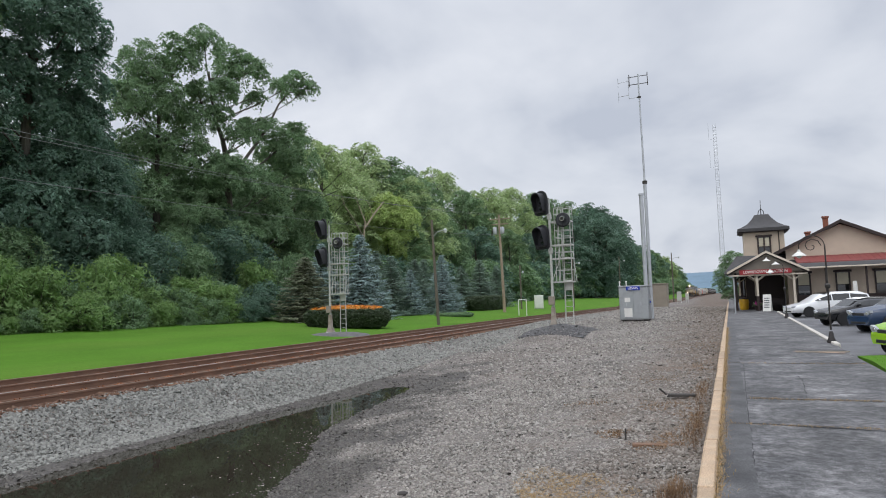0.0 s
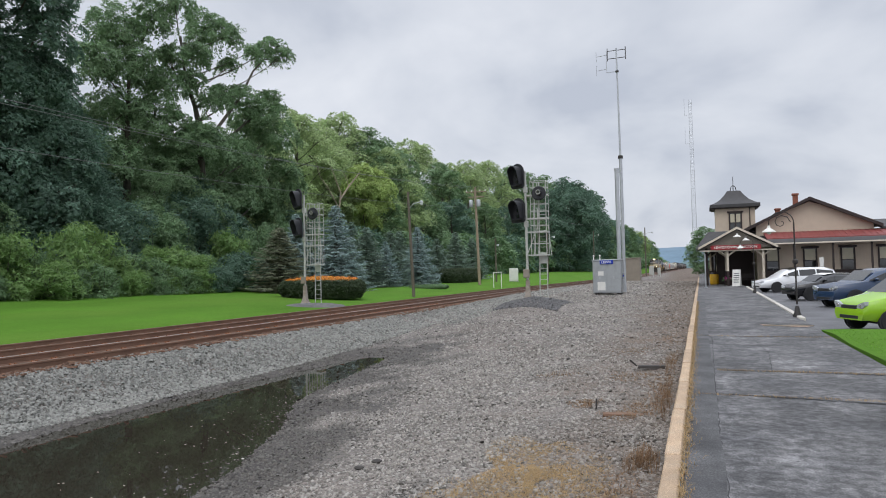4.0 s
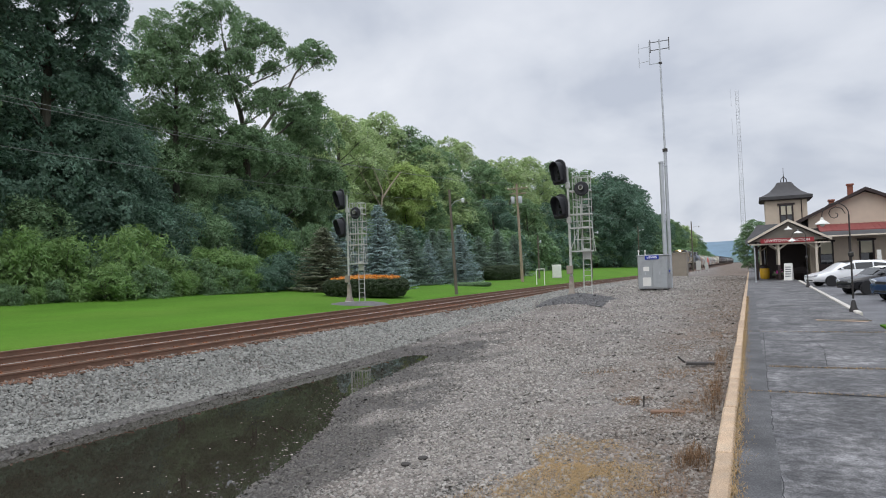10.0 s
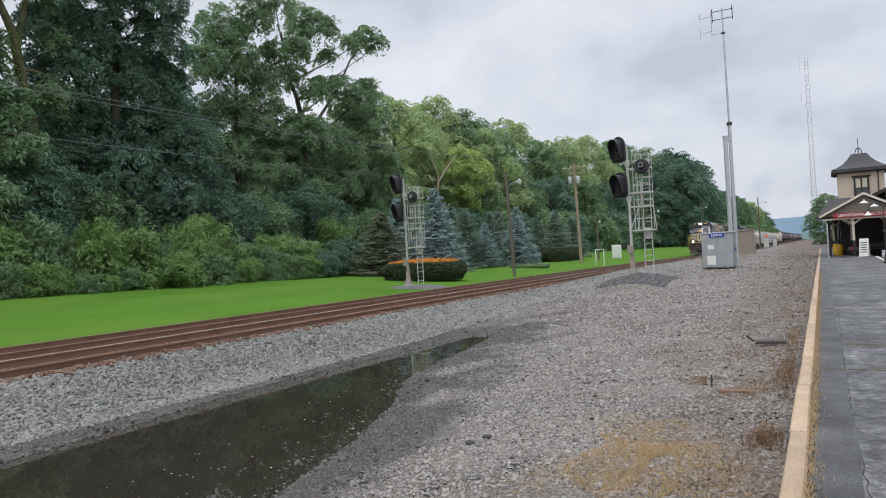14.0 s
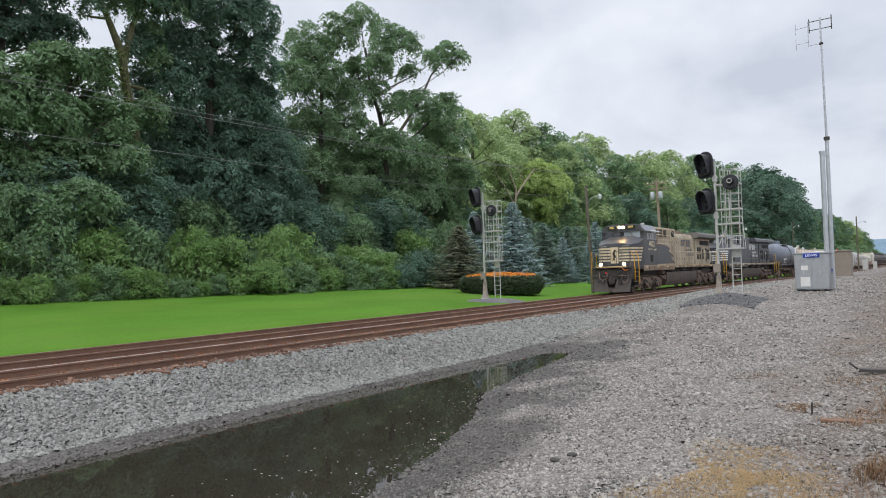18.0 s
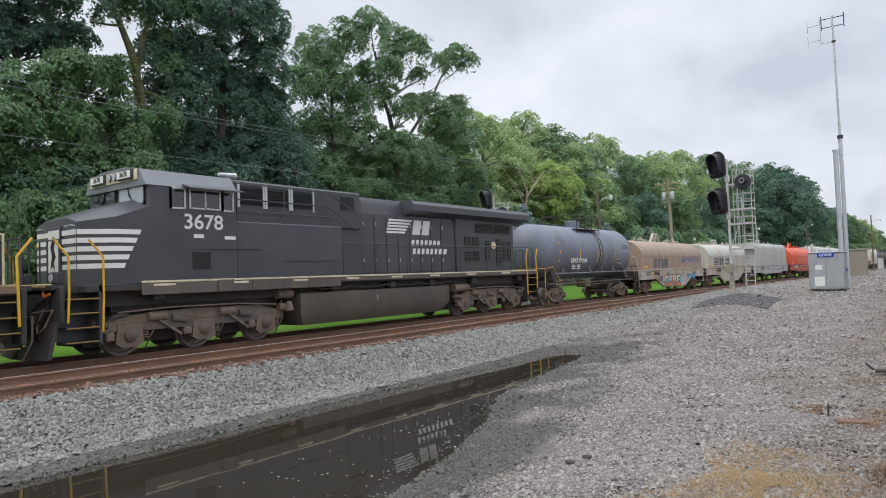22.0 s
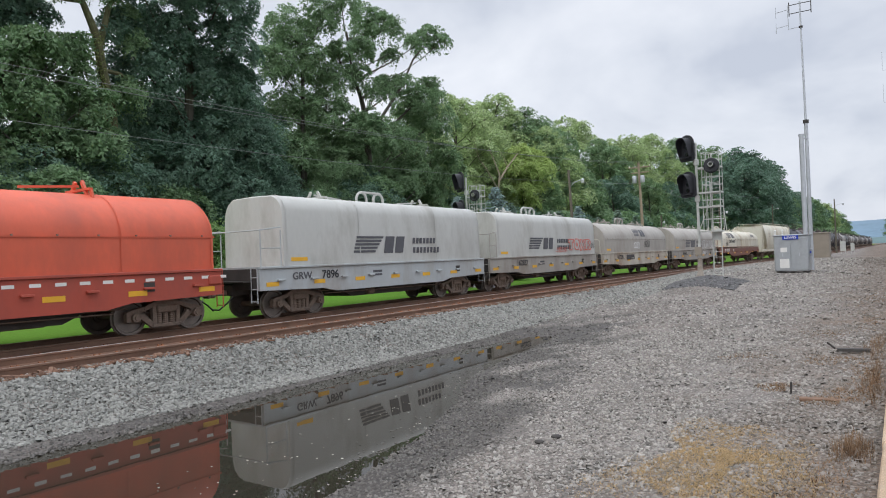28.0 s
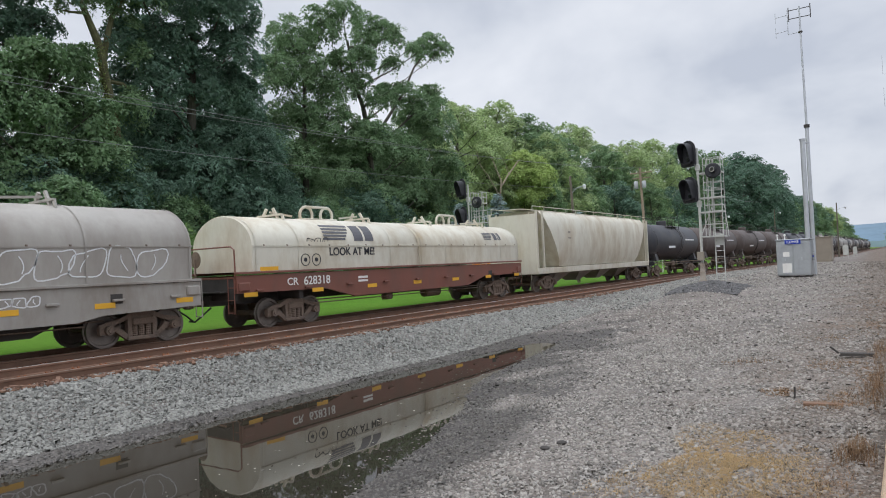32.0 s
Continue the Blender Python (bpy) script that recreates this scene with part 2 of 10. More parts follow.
# ---- materials ----
def material(name, base, rough=0.6, metal=0.0, vary=0.12, scale=3.0, fine=40.0, bump=0.15, bump_d=0.01, dirt=None, dirt_amt=0.0,
             dirt_scale=1.2, rnd=0.0, island=0.0, spec=0.5, coat=0.0, emit=None, emit_s=0.0, stretch=(1, 1, 1), tint=None):
    m = bpy.data.materials.new(name)
    m.use_nodes = True
    n, l = m.node_tree.nodes, m.node_tree.links
    b = n["Principled BSDF"]
    b.inputs["Roughness"].default_value, b.inputs["Metallic"].default_value = rough, metal
    b.inputs["Specular IOR Level"].default_value = spec
    b.inputs["Coat Weight"].default_value = coat
    tc = n.new("ShaderNodeTexCoord")
    mp = n.new("ShaderNodeMapping")
    mp.inputs["Scale"].default_value = stretch
    l.new(tc.outputs["Object"], mp.inputs[0])
    a = n.new("ShaderNodeTexNoise")
    a.inputs["Scale"].default_value, a.inputs["Detail"].default_value = scale, 5
    l.new(mp.outputs[0], a.inputs["Vector"])
    g = n.new("ShaderNodeTexNoise")
    g.inputs["Scale"].default_value, g.inputs["Detail"].default_value = fine, 3
    l.new(mp.outputs[0], g.inputs["Vector"])
    lo = tuple(c * (1 - vary) for c in base)
    hi = tuple(min(c * (1 + vary), 1) for c in base)
    mix = n.new("ShaderNodeMixRGB")
    mix.inputs[1].default_value, mix.inputs[2].default_value = (*lo, 1), (*hi, 1)
    s = n.new("ShaderNodeMath")
    s.operation = "MULTIPLY_ADD"
    s.inputs[1].default_value, s.inputs[2].default_value = 1.6, -0.55
    add = n.new("ShaderNodeMath")
    add.operation = "MULTIPLY_ADD"
    add.inputs[1].default_value = 0.5
    l.new(g.outputs["Fac"], add.inputs[0])
    l.new(a.outputs["Fac"], add.inputs[2])
    l.new(add.outputs[0], s.inputs[0])
    s.use_clamp = True
    l.new(s.outputs[0], mix.inputs[0])
    col = mix.outputs[0]
    if dirt is not None:
        d = n.new("ShaderNodeTexNoise")
        d.inputs["Scale"].default_value, d.inputs["Detail"].default_value = dirt_scale, 8
        d.inputs["Roughness"].default_value = 0.65
        l.new(mp.outputs[0], d.inputs["Vector"])
        r = n.new("ShaderNodeMapRange")
        r.inputs["From Min"].default_value, r.inputs["From Max"].default_value = 0.62 - dirt_amt * 0.4, 0.72
        l.new(d.outputs["Fac"], r.inputs[0])
        dm = n.new("ShaderNodeMixRGB")
        dm.inputs[2].default_value = (*dirt, 1)
        l.new(r.outputs[0], dm.inputs[0])
        l.new(col, dm.inputs[1])
        col = dm.outputs[0]
    if rnd or island:
        if rnd:
            oi = n.new("ShaderNodeObjectInfo").outputs["Random"]
        else:
            oi = n.new("ShaderNodeNewGeometry").outputs["Random Per Island"]
        hs = n.new("ShaderNodeHueSaturation")
        k = rnd or island
        v = n.new("ShaderNodeMath")
        v.operation = "MULTIPLY_ADD"
        v.inputs[1].default_value, v.inputs[2].default_value = 2 * k, 1 - k
        l.new(oi, v.inputs[0])
        l.new(v.outputs[0], hs.inputs["Value"])
        l.new(col, hs.inputs["Color"])
        col = hs.outputs[0]
        if tint is not None:
            tm = n.new("ShaderNodeMixRGB")
            w = n.new("ShaderNodeTexWhiteNoise")
            w.noise_dimensions = "1D"
            l.new(oi, w.inputs["W"])
            pw = n.new("ShaderNodeMath")
            pw.operation = "MULTIPLY"
            pw.inputs[1].default_value = 0.6
            l.new(w.outputs["Value"], pw.inputs[0])
            l.new(pw.outputs[0], tm.inputs[0])
            l.new(col, tm.inputs[1])
            tm.inputs[2].default_value = (*tint, 1)
            col = tm.outputs[0]
    l.new(col, b.inputs["Base Color"])
    if bump:
        bp = n.new("ShaderNodeBump")
        bp.inputs["Strength"].default_value, bp.inputs["Distance"].default_value = bump, bump_d
        l.new(add.outputs[0], bp.inputs["Height"])
        l.new(bp.outputs[0], b.inputs["Normal"])
    if emit is not None:
        b.inputs["Emission Color"].default_value, b.inputs["Emission Strength"].default_value = (*emit, 1), emit_s
    return m


def speckle(m, scale, lo, hi, patch=0.0, plo=0.8, phi=1.2):
    """Fine grains, and with patch wide blotches, lighter and darker than the base colour."""
    n, l = m.node_tree.nodes, m.node_tree.links
    b = n["Principled BSDF"]
    tc = n.new("ShaderNodeTexCoord")
    col = b.inputs["Base Color"].links[0].from_socket
    for sc, a, c, d in ((scale, lo, hi, 2.0), (patch, plo, phi, 9.0)):
        if sc <= 0:
            continue
        t = n.new("ShaderNodeTexNoise")
        t.inputs["Scale"].default_value, t.inputs["Detail"].default_value = sc, d
        t.inputs["Roughness"].default_value = 0.6
        l.new(tc.outputs["Object"], t.inputs["Vector"])
        r = n.new("ShaderNodeMapRange")
        r.inputs["From Min"].default_value, r.inputs["From Max"].default_value = 0.36, 0.64
        r.inputs["To Min"].default_value, r.inputs["To Max"].default_value = a, c
        l.new(t.outputs["Fac"], r.inputs[0])
        mul = n.new("ShaderNodeMixRGB")
        mul.blend_type = "MULTIPLY"
        mul.inputs[0].default_value = 1.0
        l.new(col, mul.inputs[1])
        l.new(r.outputs[0], mul.inputs[2])
        col = mul.outputs[0]
    l.new(col, b.inputs["Base Color"])
    return m


def leaf_material(name, base, light):
    """Leaves: each one its own shade, some light coming through."""
    m = material(name, base, rough=0.55, vary=0.28, scale=0.45, fine=2.2, bump=0, island=0.3, spec=0.45, tint=light)
    n, l = m.node_tree.nodes, m.node_tree.links
    b, out = n["Principled BSDF"], n["Material Output"]
    t = n.new("ShaderNodeBsdfTranslucent")
    l.new(b.inputs["Base Color"].links[0].from_socket, t.inputs[0])
    mix = n.new("ShaderNodeMixShader")
    mix.inputs[0].default_value = 0.38
    l.new(b.outputs[0], mix.inputs[1])
    l.new(t.outputs[0], mix.inputs[2])
    l.new(mix.outputs[0], out.inputs[0])
    return m

gravel_m = material("gravel", (0.135, 0.120, 0.107), rough=0.85, vary=0.6, scale=0.7, fine=16, bump=1.0, bump_d=0.03, dirt=(0.125, 0.10, 0.082), dirt_amt=0.42, dirt_scale=0.25, stretch=(1, 0.55, 1))


def wet_low_ground(m):
    """Gravel stays dark and damp where it lies near the puddle's level, in an uneven edge."""
    n, l = m.node_tree.nodes, m.node_tree.links
    b = n["Principled BSDF"]
    geo = n.new("ShaderNodeNewGeometry")
    sep = n.new("ShaderNodeSeparateXYZ")
    l.new(geo.outputs["Position"], sep.inputs[0])
    wob = n.new("ShaderNodeTexNoise")
    wob.inputs["Scale"].default_value, wob.inputs["Detail"].default_value = 0.55, 6
    l.new(geo.outputs["Position"], wob.inputs["Vector"])
    add = n.new("ShaderNodeMath")
    add.operation = "MULTIPLY_ADD"
    add.inputs[1].default_value = 0.55
    l.new(wob.outputs["Fac"], add.inputs[0])
    l.new(sep.outputs["Z"], add.inputs[2])
    r = n.new("ShaderNodeMapRange")
    r.inputs["From Min"].default_value, r.inputs["From Max"].default_value = -0.46, -0.37
    r.inputs["To Min"].default_value, r.inputs["To Max"].default_value = 0.42, 1.0
    l.new(add.outputs[0], r.inputs[0])
    mul = n.new("ShaderNodeMixRGB")
    mul.blend_type = "MULTIPLY"
    mul.inputs[0].default_value = 1.0
    l.new(b.inputs["Base Color"].links[0].from_socket, mul.inputs[1])
    l.new(r.outputs[0], mul.inputs[2])
    l.new(mul.outputs[0], b.inputs["Base Color"])
    rr = n.new("ShaderNodeMapRange")
    rr.inputs["From Min"].default_value, rr.inputs["From Max"].default_value = 0.34, 1.0
    rr.inputs["To Min"].default_value, rr.inputs["To Max"].default_value = 0.75, 0.88
    l.new(r.outputs[0], rr.inputs[0])
    l.new(rr.outputs[0], b.inputs["Roughness"])
    return m


stone_m = material("ballast_stone", (0.155, 0.155, 0.140), rough=0.8, vary=0.25, scale=6, fine=60, bump=0.3, island=0.62, tint=(0.37, 0.365, 0.33))
pebble_m = material("pebble", (0.170, 0.153, 0.134), rough=0.75, vary=0.25, scale=6, fine=60, bump=0.3, island=0.72, tint=(0.49, 0.467, 0.425))
def earth_by_platform(m, most):
    """Brown earth and rotted weed worked into the stones beside the coping, in ragged patches."""
    n, l = m.node_tree.nodes, m.node_tree.links
    b = n["Principled BSDF"]
    geo = n.new("ShaderNodeNewGeometry")
    sep = n.new("ShaderNodeSeparateXYZ")
    l.new(geo.outputs["Position"], sep.inputs[0])
    wob = n.new("ShaderNodeTexNoise")
    wob.inputs["Scale"].default_value, wob.inputs["Detail"].default_value = 0.7, 7
    wob.inputs["Roughness"].default_value = 0.65
    l.new(geo.outputs["Position"], wob.inputs["Vector"])
    add = n.new("ShaderNodeMath")
    add.operation = "MULTIPLY_ADD"
    add.inputs[1].default_value = 7.0
    l.new(wob.outputs["Fac"], add.inputs[0])
    far = n.new("ShaderNodeMath")
    far.operation = "MULTIPLY_ADD"
    far.inputs[1].default_value = 0.035
    l.new(sep.outputs["Y"], far.inputs[0])
    l.new(sep.outputs["X"], far.inputs[2])
    l.new(far.outputs[0], add.inputs[2])
    r = n.new("ShaderNodeMapRange")
    r.inputs["From Min"].default_value, r.inputs["From Max"].default_value = 1.2, 3.6
    r.inputs["To Min"].default_value, r.inputs["To Max"].default_value = 0.0, most
    l.new(add.outputs[0], r.inputs[0])
    mix = n.new("ShaderNodeMixRGB")
    l.new(r.outputs[0], mix.inputs[0])
    l.new(b.inputs["Base Color"].links[0].from_socket, mix.inputs[1])
    mix.inputs[2].default_value = (0.115, 0.080, 0.056, 1)
    l.new(mix.outputs[0], b.inputs["Base Color"])


wet_low_ground(gravel_m)
wet_low_ground(pebble_m)
earth_by_platform(gravel_m, 0.8)
earth_by_platform(pebble_m, 0.42)
asphalt_m = material("asphalt", (0.090, 0.088, 0.088), rough=0.7, vary=0.6, scale=1.6, fine=34, bump=0.8, bump_d=0.01, dirt=(0.040, 0.040, 0.043), dirt_amt=0.58, dirt_scale=1.1, spec=0.35)
lot_m = material("lot_asphalt", (0.085, 0.085, 0.09), rough=0.55, vary=0.3, scale=0.5, fine=50, bump=0.3, bump_d=0.006, dirt=(0.07, 0.07, 0.075), dirt_amt=0.5, dirt_scale=0.4)
curb_m = material("curb_stone", (0.45, 0.325, 0.215), rough=0.85, vary=0.25, scale=2.5, fine=45, bump=0.5, bump_d=0.008, dirt=(0.33, 0.27, 0.2), dirt_amt=0.35, dirt_scale=3.0, rnd=0.12)
kerb_m = material("pale_kerb", (0.5, 0.47, 0.42), rough=0.85, vary=0.2, scale=2, fine=40, bump=0.4, rnd=0.1)
speckle(asphalt_m, 75, 0.6, 1.5, 0.45, 0.7, 1.5)
speckle(asphalt_m, 11, 0.64, 1.42, 3.0, 0.75, 1.3)
speckle(gravel_m, 28, 0.55, 1.5, 0.35, 0.85, 1.2)
speckle(lot_m, 60, 0.7, 1.35, 0.5, 0.75, 1.4)
speckle(curb_m, 90, 0.75, 1.2, 1.5, 0.8, 1.15)
lawn_m = material("lawn", (0.076, 0.170, 0.020), rough=0.95, vary=0.25, scale=0.3, fine=9, bump=0.8, bump_d=0.04, dirt=(0.105, 0.192, 0.030), dirt_amt=0.45, dirt_scale=0.16, spec=0.06, stretch=(1, 0.6, 1))
speckle(lawn_m, 35, 0.85, 1.15)
rail_m = material("rail_steel", (0.175, 0.100, 0.066), rough=0.65, vary=0.3, scale=2, fine=30, bump=0.3, bump_d=0.004)
railworn_m = material("rail_head_dull", (0.25, 0.18, 0.14), rough=0.45, metal=0.3, vary=0.15, bump=0.05, bump_d=0.001)
railtop_m = material("rail_head_polished", (0.62, 0.60, 0.58), rough=0.5, metal=0.8, vary=0.05, bump=0.05, bump_d=0.001)
tie_m = material("tie_wood", (0.17, 0.102, 0.067), rough=0.9, vary=0.4, scale=3, fine=30, bump=0.6, bump_d=0.01, rnd=0.3, stretch=(0.3, 3, 3))
rust_m = material("rusty_steel", (0.27, 0.115, 0.055), rough=0.8, vary=0.35, scale=5, fine=40, bump=0.4)


def lerp(a, b, t):
    return a + (b - a) * t


def step(a, b, v):
    t = min(max((v - a) / (b - a), 0.0), 1.0)
    return t * t * (3 - 2 * t)


def curve_at(pts, v):
    if v <= pts[0][0]:
        return pts[0][1]
    for (a, p), (b, q) in zip(pts, pts[1:]):
        if v <= b:
            return lerp(p, q, (v - a) / (b - a))
    return pts[-1][1]


WATER = -0.85
NEAR_SHORE = [(-6, -4.6), (5.3, -5.25), (7.3, -5.75), (9.4, -6.5), (11.2, -7.45), (12.6, -7.8), (17.6, -8.6), (18.2, -9.0)]
FAR_SHORE = [(-6, -9.75), (6.5, -9.8), (9.5, -10.2), (13.1, -10.0), (17.1, -9.6), (18.2, -9.2)]


def lawn_z(x):
    return -0.18 + 0.05 * max(-19.6 - x, 0) if x > -42 else 0.94 + 0.02 * (-42 - x)


BEND = [(55, 0), (75, 0.6), (90, 1.4), (105, 2.1), (120, 2.45), (135, 2.75), (150, 2.85), (180, 2.6), (225, 2.3), (270, 1.7), (313, 1.4)]


def bend(y):
    """How far the two tracks swing to the east of their straight line."""
    return sum(curve_at(BEND, y + d) for d in (-9, -6, -3, 0, 3, 6, 9)) / 7


def ground_z(x, y):
    """Height of the gravel yard, the ballast bank and the verge."""
    x -= bend(y) * step(-44, -20, x) * step(-3, -9, x)
    if x < -19.0:
        return lerp(-0.22, lawn_z(x) - 0.06, step(-19.0, -20.0, x)) if x > -45 else lawn_z(x) - 0.06
    if x < -12.55:
        return -0.38
    mid = curve_at([(-6, -0.9), (15.5, -0.9), (19, -0.84), (26, -0.5), (34, -0.2), (44, -0.03), (90, 0.0)], y)
    deep = curve_at([(-6, 0.05), (14, 0.05), (18.5, 0.0), (30, 0)], y)
    xn, xf = curve_at(NEAR_SHORE, y), curve_at(FAR_SHORE, y)
    edge = max(mid, WATER) if y < 19 else mid
    if y > 17:
        k = step(17, 30, y)
        xn, xf = lerp(xn, -7.0, k), lerp(xf, -11.0, k)
    if x > xn:
        t = min((x - xn) / (-0.35 - xn), 1.0)
        z = lerp(edge, curve_at([(-6, -0.3), (20, -0.26), (44, -0.1), (120, -0.05)], y), t ** 0.85)
    elif x > xf:
        s = (x - xf) / (xn - xf)
        z = edge - deep * 4 * s * (1 - s) - (0.02 if y < 18 else 0)
    else:
        toe = xf - 0.85
        if x > toe:
            z = lerp(edge, edge + 0.05, (xf - x) / 0.85)
        else:
            z = lerp(edge + 0.05, -0.14, step(toe, -12.5, x) ** 0.9)
    # the low heap of dark stone round the near signal's foot
    r = math.hypot((x + 7.9) / 2.1, (y - 33.2) / 3.4)
    z += 0.50 * max(0, 1 - r) ** 0.8
    return z


def spread(stops):
    """Grid lines: (to, spacing) from the first value on."""
    out = [stops[0]]
    for to, d in stops[1:]:
        k = max(int(round((to - out[-1]) / d)), 1)
        a = out[-1]
        out += [a + (to - a) * (i + 1) / k for i in range(k)]
    return out


def sheet(name, xs, ys, zf, mat, rough=0.0, swing=None):
    v = []
    for y in ys:
        for x in xs:
            z = zf(x, y)
            if rough and -19 < x < 2 and y < 60:
                p = Vector((x, y, 0))
                z += rough * (noise.noise(p * 1.3) + 0.6 * noise.noise(p * 4.1) + 0.4 * noise.noise(p * 9.0))
            v.append((x + (bend(y) * swing(x) if swing else 0), y, z))
    k = len(xs)
    f = [(j * k + i, j * k + i + 1, (j + 1) * k + i + 1, (j + 1) * k + i) for j in range(len(ys) - 1) for i in range(k - 1)]
    me = bpy.data.meshes.new(name)
    me.from_pydata(v, [], f)
    me.polygons.foreach_set("use_smooth", [True] * len(f))
    me.materials.append(mat)
    return new(name, me)


gx = spread([-2500, (-300, 400), (-60, 40), (-20, 4), (-13, 0.5), (-0.4, 0.14), (2, 0.4), (60, 8), (2500, 400)])
gy = spread([-300, (-20, 40), (2, 1.5), (22, 0.16), (45, 0.5), (200, 4), (600, 40), (4000, 400)])
ground = tagged(sheet("ground", gx, gy, lambda x, y: ground_z(x, y) if -60 < x < -0.3 else (-0.3 if x > 0 else 1.0 if x < -60 else -0.3), gravel_m, 0.016), "grey gravel yard with wet dark streaks beside the tracks", "ground", kind="structure")

lx = spread([-110, (-44, 6), (-19.25, 1.2), (-18.9, 0.35)])
ly = spread([-60, (0, 6), (60, 1.5), (200, 5), (350, 15), (700, 60)])
lawn = tagged(sheet("lawn", lx, ly, lambda x, y: lawn_z(x) + 0.03 * noise.noise(Vector((x * 0.3, y * 0.3, 0))) - (0.22 if x > -19.2 else 0), lawn_m, swing=lambda x: step(-44, -20, x)), "bright green mown lawn along the far side of the tracks", "lawn", kind="structure")

# standing water in the hollow beside the ballast
wm = bpy.data.materials.new("puddle_water")
wm.use_nodes = True
wb = wm.node_tree.nodes["Principled BSDF"]
wb.inputs["Base Color"].default_value = (0.030, 0.026, 0.019, 1)
wb.inputs["Roughness"].default_value, wb.inputs["IOR"].default_value = 0.015, 1.33
wn = wm.node_tree.nodes.new("ShaderNodeTexNoise")
wn.inputs["Scale"].default_value, wn.inputs["Detail"].default_value = 1.6, 2
wtc = wm.node_tree.nodes.new("ShaderNodeTexCoord")
wbp = wm.node_tree.nodes.new("ShaderNodeBump")
wbp.inputs["Strength"].default_value, wbp.inputs["Distance"].default_value = 0.03, 0.02
wm.node_tree.links.new(wtc.outputs["Object"], wn.inputs["Vector"])
wm.node_tree.links.new(wn.outputs["Fac"], wbp.inputs["Height"])
wm.node_tree.links.new(wbp.outputs[0], wb.inputs["Normal"])
g = Geo()
ys = [-5 + 0.5 * i for i in range(47)]
g.loft([[(curve_at(FAR_SHORE, y) - 0.25, y, WATER), (curve_at(NEAR_SHORE, y) + 0.25, y, WATER)] for y in ys], closed=False, caps=False)
tagged(part("water", g, wm), "still brown puddle of rain water in the gravel hollow", "water", kind="structure")

# brown, rust-stained bed between and beside the rails
bed_m = material("stained_bed", (0.105, 0.068, 0.049), rough=0.9, vary=0.35, scale=1.5, fine=25, bump=1.0, bump_d=0.03, dirt=(0.16, 0.085, 0.05), dirt_amt=0.3, dirt_scale=0.8)
bx, by = [-19.05, -18.85, -17.5, -15.9, -15.3, -13.6, -12.55, -12.42], spread([-60, (0, 6), (60, 1.0), (200, 5), (350, 15), (900, 60)])
tagged(sheet("track_bed", bx, by, lambda x, y: (-0.5 if x < -19 or x > -12.5 else -0.245 if x > -15.4 else -0.32) + 0.02 * noise.noise(Vector((x * 3, y * 2, 5))), bed_m, swing=lambda x: 1), "rust-stained brown track bed between the rails", "track bed", kind="structure")

speckle(bed_m, 40, 0.6, 1.45)
# tracks: two of them, rails along y
TRACKS = ((-13.57, 0.0), (-17.50, -0.10))
RAIL_PROFILE = [(-0.075, -0.18), (0.075, -0.18), (0.075, -0.165), (0.012, -0.145), (0.012, -0.045), (0.036, -0.035), (0.036, -0.006), (0.028, 0.0), (-0.028, 0.0), (-0.036, -0.006), (-0.036, -0.035), (-0.012, -0.045), (-0.012, -0.145), (-0.075, -0.165)]
along = spread([-120, (44, 82), (204, 5), (330, 14), (900, 190)])
for k, (tx, tz) in enumerate(TRACKS):
    tr = thing("railway_track", "rusty steel rails on dark wooden ties in grey ballast", "track", pose(tx, 0, tz), "the two main tracks", "structure")
    for s in (-1, 1):
        g = Geo()
        g.loft([[(s * 0.7525 + a + bend(y), y, b) for a, b in RAIL_PROFILE] for y in along])
        rail = part("rail", g, rail_m, tr)
        g = Geo()
        bright = (k, s) == (0, -1)
        w = 0.030 if not bright else 0.024
        g.loft([[(s * 0.7525 + a * w + bend(y), y, b) for a, b in ((-1, 0.0005), (1, 0.0005), (1, 0.0035), (-1, 0.0035))] for y in along])
        part("running_band", g, railtop_m if bright else railworn_m, rail, "polished running band on the rail head" if bright else "")
    tie = Geo().box(-1.30, 1.30, -0.115, 0.115, -0.36, -0.185, 0.015).mesh("tie")
    tie.materials.append(tie_m)
    plate = Geo().box(-0.19, 0.19, -0.1, 0.1, -0.185, -0.165, 0.004)
    for s in (-0.12, 0.12):
        plate.box(s - 0.02, s + 0.02, -0.07, -0.04, -0.165, -0.13)
        plate.box(s - 0.02, s + 0.02, 0.04, 0.07, -0.165, -0.13)
    plate = plate.mesh("tie_plate")
    plate.materials.append(rust_m)
    rg = random.Random(5 + k)
    for i in range(-4, 130):
        o = part("tie", tie, tie_m, tr)
        o.matrix_basis = pose(rg.uniform(-0.06, 0.06) + bend(i * 0.52), i * 0.52 + rg.uniform(-0.03, 0.03), rg.uniform(-0.012, 0.01), 0, 0, rg.uniform(-1, 1))
        if i < 70:
            for s in (-1, 1):
                p = part("tie_plate", plate, rust_m, o)
                p.matrix_basis = pose(s * 0.7525, 0, 0.004)
    far_ties = Geo()
    for i in range(130, 420):
        far_ties.box(-1.3 + bend(i * 0.52), 1.3 + bend(i * 0.52), i * 0.52 - 0.115, i * 0.52 + 0.115, -0.3, -0.185)
    tagged(part("tie_row", far_ties, tie_m, tr), kind="stuff")

# platform: asphalt walk with a stone edge
PLAT_Z = -0.02


def lot_edge(y):
    return curve_at([(0, 2.7), (19, 2.75), (24, 2.85), (57, 3.3), (90, 3.6)], y)


